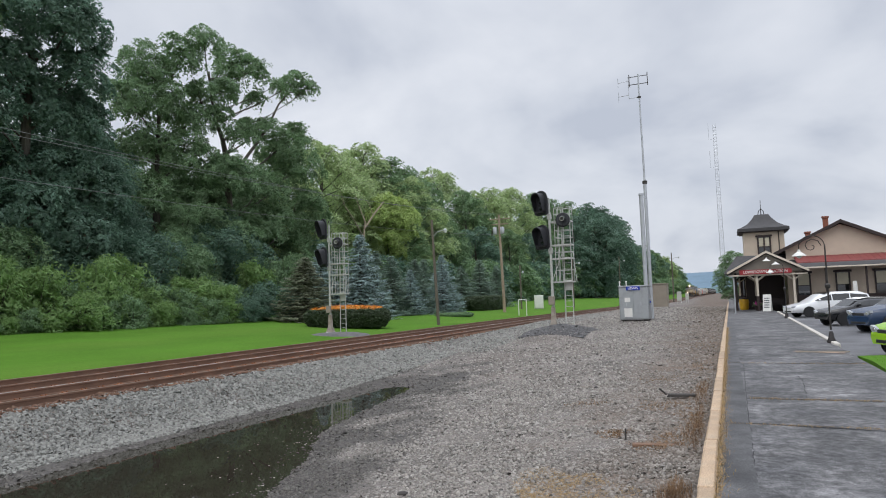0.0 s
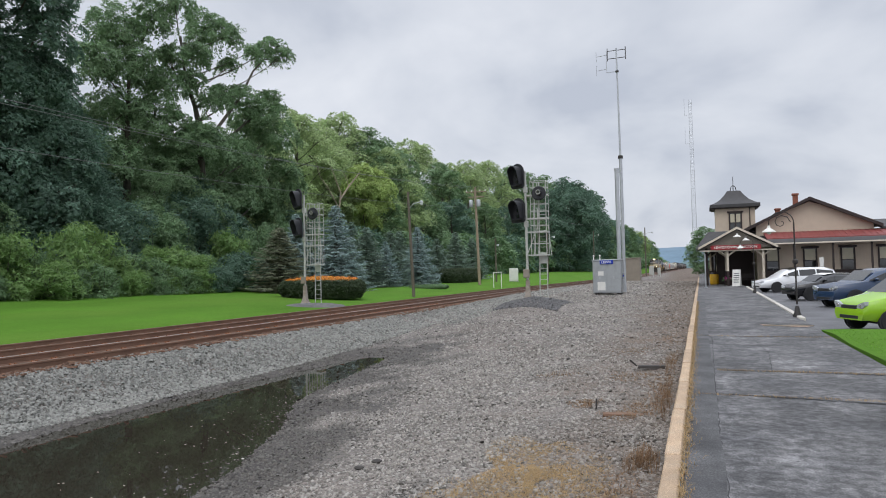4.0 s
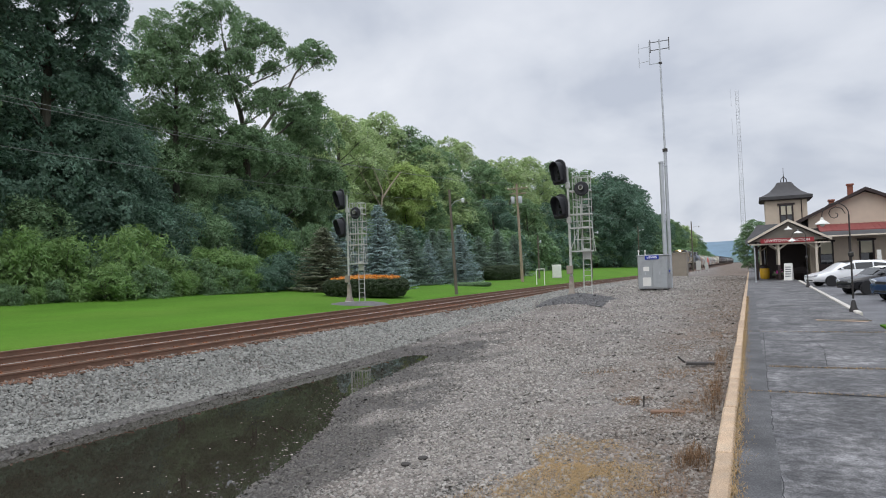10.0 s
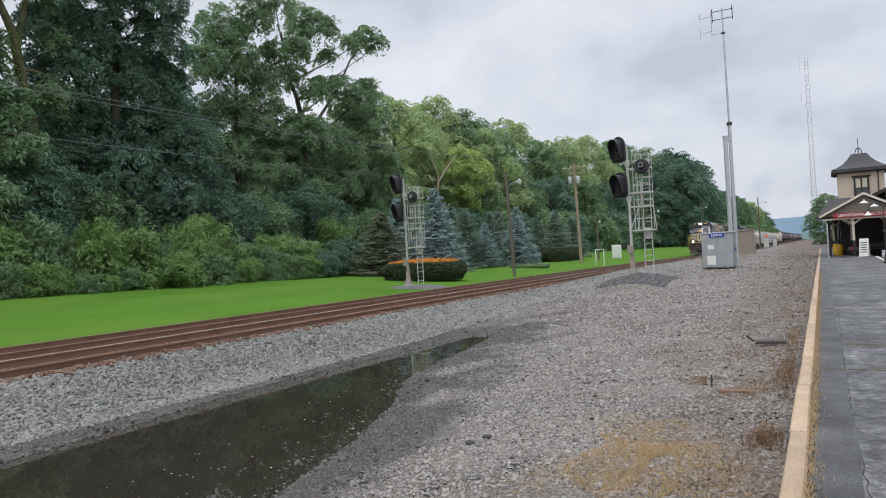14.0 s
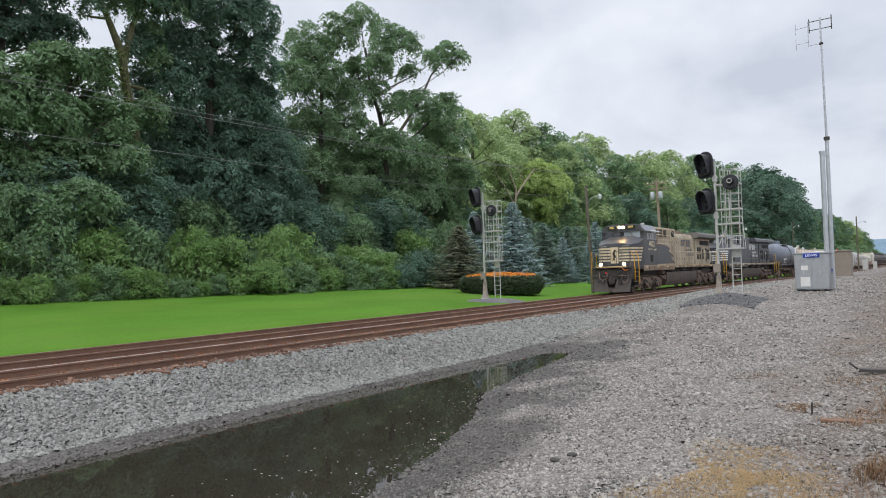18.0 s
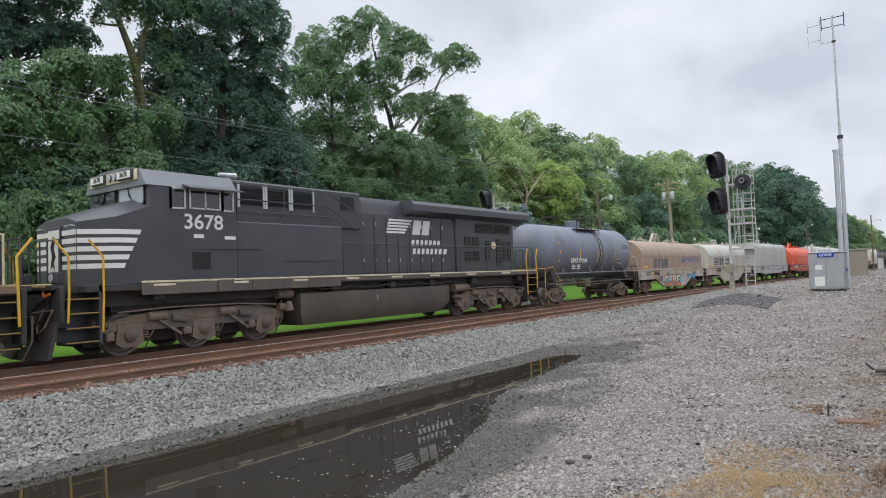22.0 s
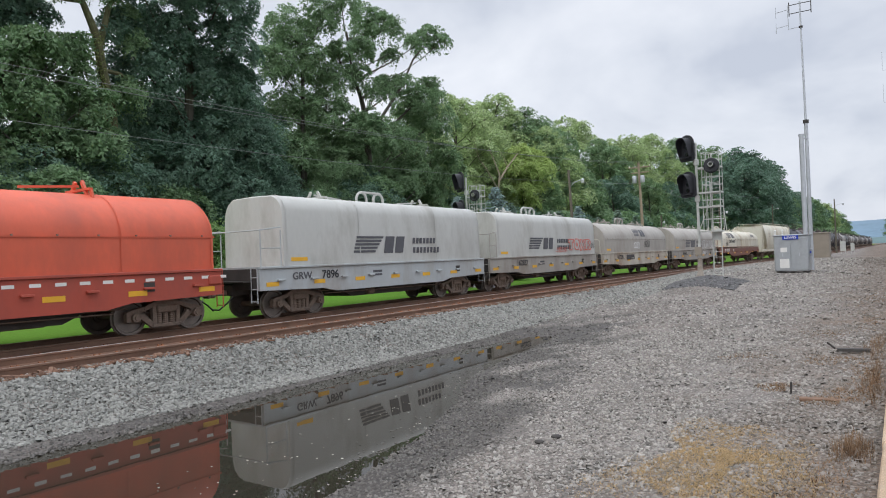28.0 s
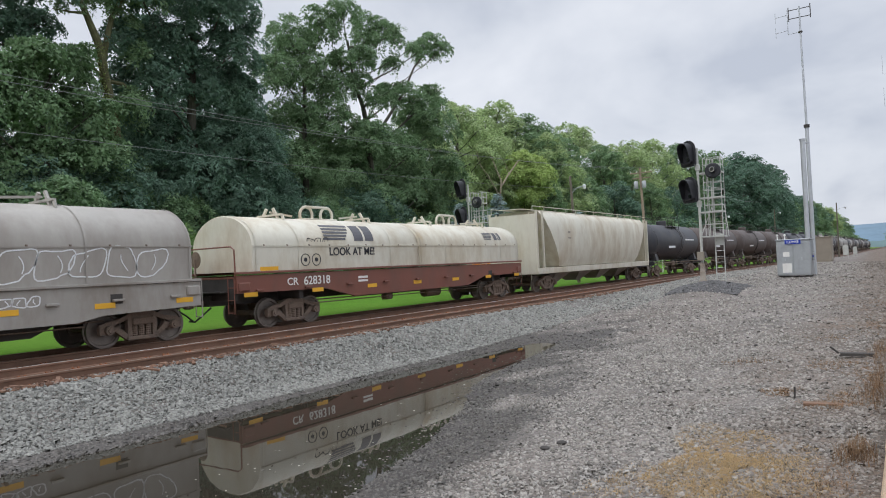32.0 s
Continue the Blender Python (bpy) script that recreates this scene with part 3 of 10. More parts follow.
g = Geo()
ys = spread([-30, (0, 3), (60, 1.0), (200, 10)])
g.loft([[(-0.2, y, PLAT_Z), (lot_edge(y), y, PLAT_Z - 0.01), (lot_edge(y), y, -0.35)] for y in ys], closed=False, caps=False)
tagged(part("pavement", g, asphalt_m), "dark wet asphalt platform walk with cracks", "pavement", kind="structure")
strip_dark = material("damp_asphalt", (0.064, 0.063, 0.064), rough=0.65, vary=0.5, scale=2.5, fine=30, bump=0.6, bump_d=0.008, dirt=(0.03, 0.03, 0.032), dirt_amt=0.5, dirt_scale=1.4, spec=0.35)
speckle(strip_dark, 70, 0.6, 1.5, 1.2, 0.7, 1.4)
g = Geo()
g.loft([[(-0.198, y, PLAT_Z + 0.004), (0.135 + 0.012 * math.sin(y * 2.3), y, PLAT_Z + 0.004)] for y in spread([-10, (40, 0.4)])], closed=False, caps=False)
tagged(part("pavement_strip", g, strip_dark), "darker damp strip of asphalt along the coping", "pavement", kind="structure")
edge = thing("platform_edge", "worn yellow-tan stone coping along the platform", "kerb", pose(0, 0, 0), kind="structure")
coping = []
for k in range(3):
    rg = random.Random(k)
    b = Geo().box(-0.345, -0.2, 0.004, 1.996 + 0.0 * k, -0.42, 0.0, 0.018)
    b.v = [(x + rg.uniform(-0.006, 0.006), y, z + rg.uniform(-0.006, 0.003)) for x, y, z in b.v]
    coping.append(b.mesh("coping_stone"))
    coping[-1].materials.append(curb_m)
rg = random.Random(11)
for i in range(-6, 60):
    o = part("coping_stone", coping[i % 3], curb_m, edge)
    o.matrix_basis = pose(rg.uniform(-0.006, 0.006), i * 2.0 + 0.28, rg.uniform(-0.006, 0.006), 0, 0, rg.uniform(-0.15, 0.15))

g = Geo()
g.loft([[(lot_edge(y), y, -0.22), (70, y, -0.22)] for y in ys], closed=False, caps=False)
tagged(part("parking_lot", g, lot_m), "grey asphalt station car park", "road", kind="structure")

# ---- trees ----
bark_m = material("bark", (0.085, 0.078, 0.062), rough=0.9, vary=0.35, scale=3, fine=20, bump=0.8, bump_d=0.03, stretch=(2, 2, 0.5))
leaf_dark = leaf_material("leaf_dark", (0.106, 0.190, 0.134), (0.138, 0.228, 0.148))
leaf_mid = leaf_material("leaf_mid", (0.160, 0.262, 0.132), (0.21, 0.315, 0.148))
leaf_light = leaf_material("leaf_light", (0.325, 0.43, 0.205), (0.40, 0.49, 0.215))
leaf_yellow = leaf_material("leaf_yellow", (0.34, 0.45, 0.15), (0.41, 0.50, 0.16))
leaf_shrub = leaf_material("leaf_shrub", (0.178, 0.300, 0.102), (0.245, 0.365, 0.112))
leaf_ivy = leaf_material("leaf_ivy", (0.20, 0.25, 0.07), (0.25, 0.28, 0.09))
needle_m = leaf_material("needles", (0.20, 0.28, 0.225), (0.25, 0.33, 0.25))
needle_blue = leaf_material("needles_blue", (0.30, 0.395, 0.385), (0.37, 0.46, 0.45))


def leaf_mesh(name, centres, radii, per, size, rng, mat, flat=0.75, aspect=0.62):
    """Leaves as small blades scattered in round clumps."""
    centres, radii = np.asarray(centres), np.asarray(radii)
    n = len(centres) * per
    c = np.repeat(centres, per, 0)
    r = np.repeat(radii, per)[:, None]
    d = rng.normal(size=(n, 3))
    d /= np.linalg.norm(d, axis=1, keepdims=True)
    p = c + d * r * rng.uniform(0.25, 1.0, (n, 1)) ** 0.5 * (1, 1, flat)
    nrm = d * 1.0 + rng.normal(size=(n, 3)) * 0.55 + (0, 0, 0.45)
    return blade_mesh(name, p, nrm, rng.normal(size=(n, 3)), size * rng.uniform(0.6, 1.3, (n, 1)), aspect, mat)


def blade_mesh(name, p, nrm, way, s, aspect, mat):
    """One three-cornered leaf at each point, facing nrm and pointing along way."""
    n = len(p)
    nrm = nrm / (np.linalg.norm(nrm, axis=1, keepdims=True) + 1e-9)
    w = np.cross(nrm, way)
    w /= np.linalg.norm(w, axis=1, keepdims=True) + 1e-9
    u = np.cross(w, nrm)
    q = np.stack([p + u * s * 0.62, p - u * s * 0.38 + w * s * aspect * 0.5, p - u * s * 0.38 - w * s * aspect * 0.5], 1).reshape(-1, 3)
    me = bpy.data.meshes.new(name)
    me.vertices.add(len(q))
    me.vertices.foreach_set("co", q.astype(np.float32).ravel())
    me.loops.add(len(q))
    me.loops.foreach_set("vertex_index", np.arange(len(q), dtype=np.int32))
    me.polygons.add(n)
    me.polygons.foreach_set("loop_start", np.arange(0, len(q), 3, dtype=np.int32))
    me.update(calc_edges=True)
    me.materials.append(mat)
    return me


def foliage(name, lobes, rng, mat, leaf=0.24, spray=0.7, cover=2.0, per=48, fill=0.4, aspect=0.66, droop=0.5, loose=0.5):
    """Leaves in flat drooping sprays laid like shingles over the lobes of a crown. lobes: x, y, z, half width, half height."""
    lobes = np.asarray(lobes, float)
    cs, ns = [], []
    for i, (x, y, z, rh, rv) in enumerate(lobes):
        n = max(int(cover * 4 * rh * (rh + rv) / 2 / spray ** 2), 6)
        m = int(n * fill)
        d = rng.normal(size=(n + m, 3))
        d /= np.linalg.norm(d, axis=1, keepdims=True)
        d[:, 2] = np.where(d[:, 2] < -0.6, -d[:, 2], d[:, 2])
        lump = 1 + 0.16 * np.sin(3.1 * d[:, 0] + 2 * d[:, 2] + i) + 0.12 * np.sin(5.3 * d[:, 1] - 4 * d[:, 2] + 2 * i)
        r = np.concatenate([rng.uniform(0.78, 1.06, n), rng.uniform(0.3, 0.7, m)]) * lump
        c = np.array((x, y, z)) + d * r[:, None] * (rh, rh, rv)
        keep = np.ones(n + m, bool)
        for j, (a, b, e, qh, qv) in enumerate(lobes):
            if j != i:
                keep &= (((c - (a, b, e)) / (qh, qh, qv)) ** 2).sum(1) > 0.42
        cs.append(c[keep])
        ns.append((d * 0.95 + (0, 0, 0.5) + rng.normal(size=d.shape) * 0.22)[keep])
    c, nr = np.concatenate(cs), np.concatenate(ns)
    nr /= np.linalg.norm(nr, axis=1, keepdims=True)
    k = len(c)
    a = np.cross(nr, rng.normal(size=(k, 3)))
    a /= np.linalg.norm(a, axis=1, keepdims=True)
    b = np.cross(nr, a)
    big = spray * rng.uniform(0.65, 1.25, k)
    t = rng.uniform(0, 2 * math.pi, (k, per))
    q = np.sqrt(rng.uniform(0.0, 1.0, (k, per)))
    # a spray is longer than wide, with a ragged outline
    u = np.cos(t) * q * big[:, None] * 1.15
    v = np.sin(t) * q * big[:, None] * 0.8
    p = c[:, None] + a[:, None] * u[..., None] + b[:, None] * v[..., None] + nr[:, None] * rng.normal(0, 0.07, (k, per, 1))
    p[..., 2] -= droop * q ** 2 * big[:, None]
    way = a[:, None] * u[..., None] + b[:, None] * v[..., None] + rng.normal(size=(k, per, 3)) * 0.3 * big[:, None, None]
    nrm = nr[:, None] + rng.normal(size=(k, per, 3)) * loose
    n = k * per
    return blade_mesh(name, p.reshape(n, 3), nrm.reshape(n, 3), way.reshape(n, 3), leaf * rng.uniform(0.6, 1.3, (n, 1)), aspect, mat)


def limbs(tr, stem, lobes, r0, rr, twigs=3):
    """Limbs that leave the stem below each lobe and fork into twigs inside it."""
    for x, y, z, rh, rv in lobes:
        c = Vector((x, y, z))
        low = z - 0.55 * math.hypot(x, y) - 1.0
        k = max([i for i in range(len(stem) - 1) if stem[i][2] <= low] or [0])
        s = Vector(stem[k]).lerp(Vector(stem[k + 1]), min(max((low - stem[k][2]) / max(stem[k + 1][2] - stem[k][2], 0.1), 0), 1))
        rl = min(r0 * 0.35, 0.03 + 0.028 * rh)
        mid = s.lerp(c, 0.5) + Vector((rr.uniform(-0.4, 0.4), rr.uniform(-0.4, 0.4), -0.35))
        tr.tube([s, mid, c], [rl, rl * 0.7, rl * 0.35], 6)
        for j in range(twigs):
            a = j * 2.3 + rr.uniform(0, 1)
            e = c + Vector((math.cos(a) * rh * 0.8, math.sin(a) * rh * 0.8, rv * rr.uniform(0.1, 0.8)))
            tr.tube([mid.lerp(c, 0.6), c.lerp(e, 0.5) + Vector((0, 0, 0.1)), e], [rl * 0.4, rl * 0.25, 0.012], 4)


def broad_tree(kind, mat, seed, height=24.0, spread_=5.5, leaf=0.26, bare=0.1, lobes=20, spray=0.8, cover=1.8, per=42, slim=1.0, lump=1.0):
    """Meshes (trunk, crown) of a broad-leaved tree: limbs that end in lobes, each lobe shingled with leafy sprays."""
    rng = np.random.default_rng(seed)
    rr = random.Random(seed)
    tr = Geo()
    top = height * 0.78
    pts = [(0, 0, -0.5)]
    for i in range(1, 8):
        pts.append((pts[-1][0] + rr.uniform(-0.25, 0.25), pts[-1][1] + rr.uniform(-0.25, 0.25), top * i / 7))
    r0 = height * 0.018 + 0.05
    tr.tube(pts, [r0 * (1.25 if i == 0 else 1 - 0.8 * i / 8) for i in range(len(pts))], 9)
    ls = []
    for i in range(lobes):
        a = i * 2.4 + rr.uniform(-0.4, 0.4)
        t = (i + 0.5) / lobes
        out = spread_ * (0.78 * math.sin(math.pi * (0.22 + 0.7 * t)) + rr.uniform(-0.15, 0.12)) * slim
        lr = spread_ * rr.uniform(0.34, 0.52) * (1.0 if t < 0.75 else 0.8) * lump
        ls.append((math.cos(a) * out, math.sin(a) * out, height * lerp(bare + 0.08, 0.92, t) + rr.uniform(-0.6, 0.4), lr, lr * rr.uniform(0.65, 0.85)))
    limbs(tr, pts, ls, r0, rr)
    return tr.mesh(kind + "_trunk"), foliage(kind + "_crown", ls, rng, mat, leaf, spray, cover, per)


def conifer(kind, mat, seed, height=8.0, base=2.9, step_=0.30):
    """A spruce: whorls of drooping boughs with upturned tips, each a fan of needles."""
    rng = np.random.default_rng(seed)
    rr = random.Random(seed)
    tr = Geo().tube([(0, 0, -0.3), (0.05, 0, height * 0.5), (0, 0, height * 0.985)], [0.16, 0.1, 0.015], 8)
    P, N, Wy = [], [], []
    z = 0.25
    while z < height * 0.975:
        t = z / height
        reach = base * (1 - t) ** 0.82 * rr.uniform(0.82, 1.1) + 0.10
        n = max(int(11 * (1 - t) + 4), 4)
        a0 = rr.uniform(0, 6.28)
        for j in range(n):
            a = a0 + 2 * math.pi * (j + rr.uniform(-0.3, 0.3)) / n
            L = reach * rr.uniform(0.7, 1.12)
            d = np.array((math.cos(a), math.sin(a), 0))
            side = np.array((-d[1], d[0], 0))
            tr.tube([(0, 0, z), tuple(d * L * 0.6 + (0, 0, z - L * 0.16)), tuple(d * L + (0, 0, z - L * 0.10))], [0.03, 0.02, 0.006], 4)
            m = int(34 * L + 16)
            s = rng.uniform(0.12, 1.04, m) ** 0.8
            o = rng.uniform(-1, 1, m) * (0.10 + 0.30 * L * np.sin(np.pi * np.minimum(0.15 + 0.8 * s, 1)))
            zz = z - L * 0.22 * s + L * 0.14 * s ** 3 - 0.22 * np.abs(o) + rng.normal(0, 0.035, m)
            P.append(d * (s * L)[:, None] + side * o[:, None] + np.stack([0 * zz, 0 * zz, zz], 1))
            Wy.append(d * 0.8 + side * np.sign(o)[:, None] * 0.7 + rng.normal(size=(m, 3)) * 0.25)
            N.append(np.array((0, 0, 1.0)) + d * 0.35 + rng.normal(size=(m, 3)) * 0.4)
        z += step_ * rr.uniform(0.8, 1.2) * (1.1 - 0.5 * t)
    P, N, Wy = np.concatenate(P), np.concatenate(N), np.concatenate(Wy)
    return tr.mesh(kind + "_trunk"), blade_mesh(kind + "_crown", P, N, Wy, 0.27 * rng.uniform(0.6, 1.2, (len(P), 1)), 0.34, mat)


def plant(name, meshes, mat, label, x, y, z, height, native, turn, category="tree", wide=1.0, group=""):
    k = height / native
    t = thing(name, label, category, pose(x, y, z, 0, 0, turn) @ Matrix.Diagonal((k * wide, k * wide, k, 1)), group)
    if meshes[0] is not None:
        part("trunk", meshes[0], bark_m, t)
    part("crown", meshes[1], mat, t)
    return t

# ---- the train ----
SPEED, FRONT = 14.87, 5.56 + 14.87 * 20.5
TRAIN = []
black_m = material("loco_black", (0.068, 0.070, 0.076), rough=0.42, vary=0.25, scale=1.2, fine=25, bump=0.08, dirt=(0.10, 0.088, 0.075), dirt_amt=0.35, dirt_scale=0.8)
black2_m = material("loco_black_clean", (0.056, 0.058, 0.066), rough=0.38, vary=0.2, scale=1.0, fine=25, bump=0.06, dirt=(0.085, 0.078, 0.072), dirt_amt=0.25, dirt_scale=0.7)
tan_m = material("loco_tan", (0.43, 0.37, 0.27), rough=0.6, vary=0.14, scale=1.0, fine=14, bump=0.1, dirt=(0.24, 0.17, 0.10), dirt_amt=0.42, dirt_scale=0.9, stretch=(1, 1, 0.45))
maroon_m = material("maroon_paint", (0.085, 0.022, 0.028), rough=0.5, vary=0.2)
cream_m = material("cream_stripe", (0.66, 0.57, 0.40), rough=0.55, vary=0.15, dirt=(0.4, 0.28, 0.16), dirt_amt=0.3)
white_m = material("white_lettering", (0.78, 0.77, 0.73), rough=0.55, vary=0.06)
grey_logo_m = material("grey_lettering", (0.085, 0.085, 0.095), rough=0.6, vary=0.15)
sill_m = material("worn_sill_paint", (0.22, 0.175, 0.125), rough=0.6, vary=0.3, scale=2, fine=12, dirt=(0.22, 0.11, 0.055), dirt_amt=0.5, dirt_scale=1.6)
grime_m = material("truck_grime", (0.19, 0.14, 0.107), rough=0.85, vary=0.5, scale=3, fine=25, bump=0.4, dirt=(0.075, 0.062, 0.052), dirt_amt=0.4, dirt_scale=3)
dark_m = material("underframe_black", (0.05, 0.045, 0.041), rough=0.8, vary=0.3, scale=3)
fuel_m = material("fuel_tank_grime", (0.098, 0.083, 0.070), rough=0.7, vary=0.3, scale=0.9, fine=10, bump=0.1, dirt=(0.155, 0.125, 0.095), dirt_amt=0.4, dirt_scale=0.7, stretch=(1, 1, 0.3))
wheel_m = material("wheel_steel", (0.19, 0.165, 0.145), rough=0.5, metal=0.4, vary=0.25, scale=6)
yellow_m = material("yellow_rail_paint", (0.66, 0.38, 0.025), rough=0.5, vary=0.15, scale=4)
dull_yellow_m = material("worn_step_yellow", (0.30, 0.19, 0.04), rough=0.7, vary=0.3, scale=6)
amber_m = material("amber_reflector", (0.78, 0.42, 0.03), rough=0.4, vary=0.08)
grille_m = material("grille_dark", (0.02, 0.019, 0.018), rough=0.8, vary=0.2)
glass_m = material("window_glass", (0.015, 0.018, 0.02), rough=0.04, vary=0.02, bump=0, spec=1.0)
frame_m = material("window_frame_alu", (0.55, 0.55, 0.54), rough=0.4, metal=0.6, vary=0.08)
hose_m = material("rubber_hose", (0.02, 0.02, 0.021), rough=0.7, vary=0.1)
lamp_m = material("headlight_on", (0.9, 0.8, 0.6), rough=0.3, bump=0, emit=(1.0, 0.60, 0.25), emit_s=110.0)
numlamp_m = material("number_board_lit", (0.6, 0.45, 0.12), rough=0.4, bump=0, emit=(1.0, 0.72, 0.2), emit_s=0.25)
red_m = material("red_paint", (0.5, 0.03, 0.03), rough=0.5)
orange_m = material("orange_cable", (0.75, 0.22, 0.05), rough=0.5)


def side_text(name, text, size, x, y, z, mat, parent, width=1.0, label="", align="CENTER"):
    """Letters on the side of a car that faces +x, read along +y."""
    return letters(name, text, size, Matrix.Translation((x, y, z)) @ pose(0, 0, 0, 90, 0, 90), mat, parent, label, align, width)


def slats(g, x, y0, y1, z0, z1, n, d=0.03):
    for i in range(n):
        z = lerp(z0, z1, (i + 0.5) / n)
        h = (z1 - z0) / n
        g.add([(x, y0, z - h * 0.15), (x, y1, z - h * 0.15), (x + d, y1, z - h * 0.5), (x + d, y0, z - h * 0.5),
               (x, y0, z + h * 0.1), (x, y1, z + h * 0.1), (x + d, y1, z - h * 0.25), (x + d, y0, z - h * 0.25)],
              [(0, 1, 2, 3), (7, 6, 5, 4), (3, 2, 6, 7), (0, 3, 7, 4), (1, 5, 6, 2), (0, 4, 5, 1)])
    return g


def wheel_mesh(r=0.46):
    g = Geo()
    g.lathe([(0.001, -0.07), (r * 0.32, -0.075), (r * 0.36, -0.04), (r * 0.80, -0.02), (r * 0.86, -0.062), (r + 0.028, -0.062), (r + 0.028, -0.035), (r, -0.02), (r - 0.004, 0.068), (r * 0.84, 0.068), (r * 0.80, 0.02), (r * 0.36, 0.01), (r * 0.32, 0.06), (0.001, 0.06)], axis="x", n=20)
    me = g.mesh("wheel", 30)
    me.materials.append(wheel_m)
    return me


WHEEL, BIG_WHEEL = wheel_mesh(0.457), wheel_mesh(0.533)


def outline(g, axis, a, b, pts, hole=None):
    """A plate with a hole of as many corners: drawn out along x."""
    if hole is None:
        return g.prism(pts, axis, a, b)
    n = len(pts)
    k = len(g.v)
    for x in (a, b):
        g.v.extend([(x, p[0], p[1]) for p in pts])
        g.v.extend([(x, p[0], p[1]) for p in hole])
    for i in range(n):
        j = (i + 1) % n
        g.f.append((k + i, k + n + i, k + n + j, k + j))
        o = k + 2 * n
        g.f.append((o + i, o + j, o + n + j, o + n + i))
        g.f.append((k + i, k + j, o + j, o + i))
        g.f.append((k + n + i, o + n + i, o + n + j, k + n + j))
    return g


def sideframe_mesh():
    """Cast side frame of a freight truck with its two windows, spring nest and bearing ends."""
    g = Geo()
    half = [(-1.12, 0.36), (-1.12, 0.60), (-0.95, 0.66), (-0.62, 0.72), (-0.30, 0.86), (0.30, 0.86), (0.62, 0.72), (0.95, 0.66), (1.12, 0.60), (1.12, 0.36),
            (0.86, 0.36), (0.72, 0.44), (0.38, 0.16), (-0.38, 0.16), (-0.72, 0.44), (-0.86, 0.36)]
    top = [p for p in half if p[1] >= 0.58]
    g.prism(half[:2] + [(-0.95, 0.66), (-0.62, 0.72), (-0.62, 0.56), (-0.84, 0.50), (-0.86, 0.36)], "x", -0.07, 0.07)
    g.prism([(-p[0], p[1]) for p in half[:2] + [(-0.95, 0.66), (-0.62, 0.72), (-0.62, 0.56), (-0.84, 0.50), (-0.86, 0.36)]], "x", -0.07, 0.07)
    g.prism([(-0.64, 0.60), (-0.62, 0.72), (-0.30, 0.86), (0.30, 0.86), (0.62, 0.72), (0.64, 0.60), (0.30, 0.73), (-0.30, 0.73)], "x", -0.08, 0.08)
    for s in (-1, 1):
        g.prism([(s * 0.84, 0.50), (s * 0.64, 0.62), (s * 0.60, 0.50), (s * 0.36, 0.28), (s * 0.40, 0.16)], "x", -0.07, 0.07)
        g.prism([(s * 0.30, 0.80), (s * 0.40, 0.78), (s * 0.40, 0.24), (s * 0.28, 0.24)], "x", -0.075, 0.075)
        g.cyl((0.02, s * 0.89, 0.457), (0.16, s * 0.89, 0.457), 0.125, 0.115, 14)
        g.cyl((0.15, s * 0.89, 0.457), (0.185, s * 0.89, 0.457), 0.07, 0.06, 10)
    g.box(-0.11, 0.11, -0.42, 0.42, 0.15, 0.25, 0.02)
    return g.mesh("sideframe", 30)


def spring_mesh():
    g = Geo()
    g.lathe([(0.074 + 0.012 * (i % 2), 0.25 + i * 0.0275) for i in range(11)], n=10)
    return g.mesh("spring", 30)


SIDEFRAME, SPRING = sideframe_mesh(), spring_mesh()
BOLSTER_END = Geo().box(-0.1, 0.12, -0.29, 0.29, 0.53, 0.73, 0.03).mesh("bolster_end")
AXLE = Geo().cyl((-1.0, 0, 0), (1.0, 0, 0), 0.085, n=10).mesh("axle")
BOLSTER = Geo().box(-1.0, 1.0, -0.2, 0.2, 0.55, 0.8, 0.04).cyl((0, 0, 0.8), (0, 0, 0.95), 0.25, n=14).mesh("bolster")


def freight_truck(car, y, mat=None):
    mat = mat or grime_m
    t = part("truck", BOLSTER, mat, car)
    t.matrix_basis = pose(0, y, 0)
    for s in (-1, 1):
        f = part("sideframe", SIDEFRAME, mat, t)
        f.matrix_basis = pose(s * 0.98, 0, 0, 0, 0, 0 if s > 0 else 180)
        p = part("bolster_end", BOLSTER_END, mat, t)
        p.matrix_basis = pose(s * 0.98, 0, 0)
        for y1 in (-0.19, 0.0, 0.19):
            p = part("spring", SPRING, mat, t)
            p.matrix_basis = pose(s * 0.98, y1, 0)
        for w in (-1, 1):
            o = part("wheel", WHEEL, wheel_m, t)
            o.matrix_basis = pose(s * 0.76, w * 0.89, 0.457, 0, 0, 0 if s > 0 else 180)
    for w in (-1, 1):
        a = part("axle", AXLE, grime_m, t)
        a.matrix_basis = pose(0, w * 0.89, 0.457)
    return t


def coupler(car, y, d):
    """Knuckle coupler and air hose at an end of a car; d is the way out of it."""
    g = Geo().box(-0.09, 0.09, y, y - d * 0.95, 0.80, 0.95, 0.02)
    g.box(-0.15, 0.15, y - d * 0.02, y + d * 0.10, 0.74, 1.02, 0.04)
    g.box(0.02, 0.17, y + d * 0.08, y + d * 0.2, 0.76, 1.0, 0.04)
    part("coupler", g, grime_m, car)
    g = Geo().tube([(0.35, y - d * 0.5, 0.75), (0.36, y - d * 0.2, 0.55), (0.3, y + d * 0.02, 0.38), (0.15, y + d * 0.12, 0.40)], 0.025, 6)
    part("air_hose", g, hose_m, car)


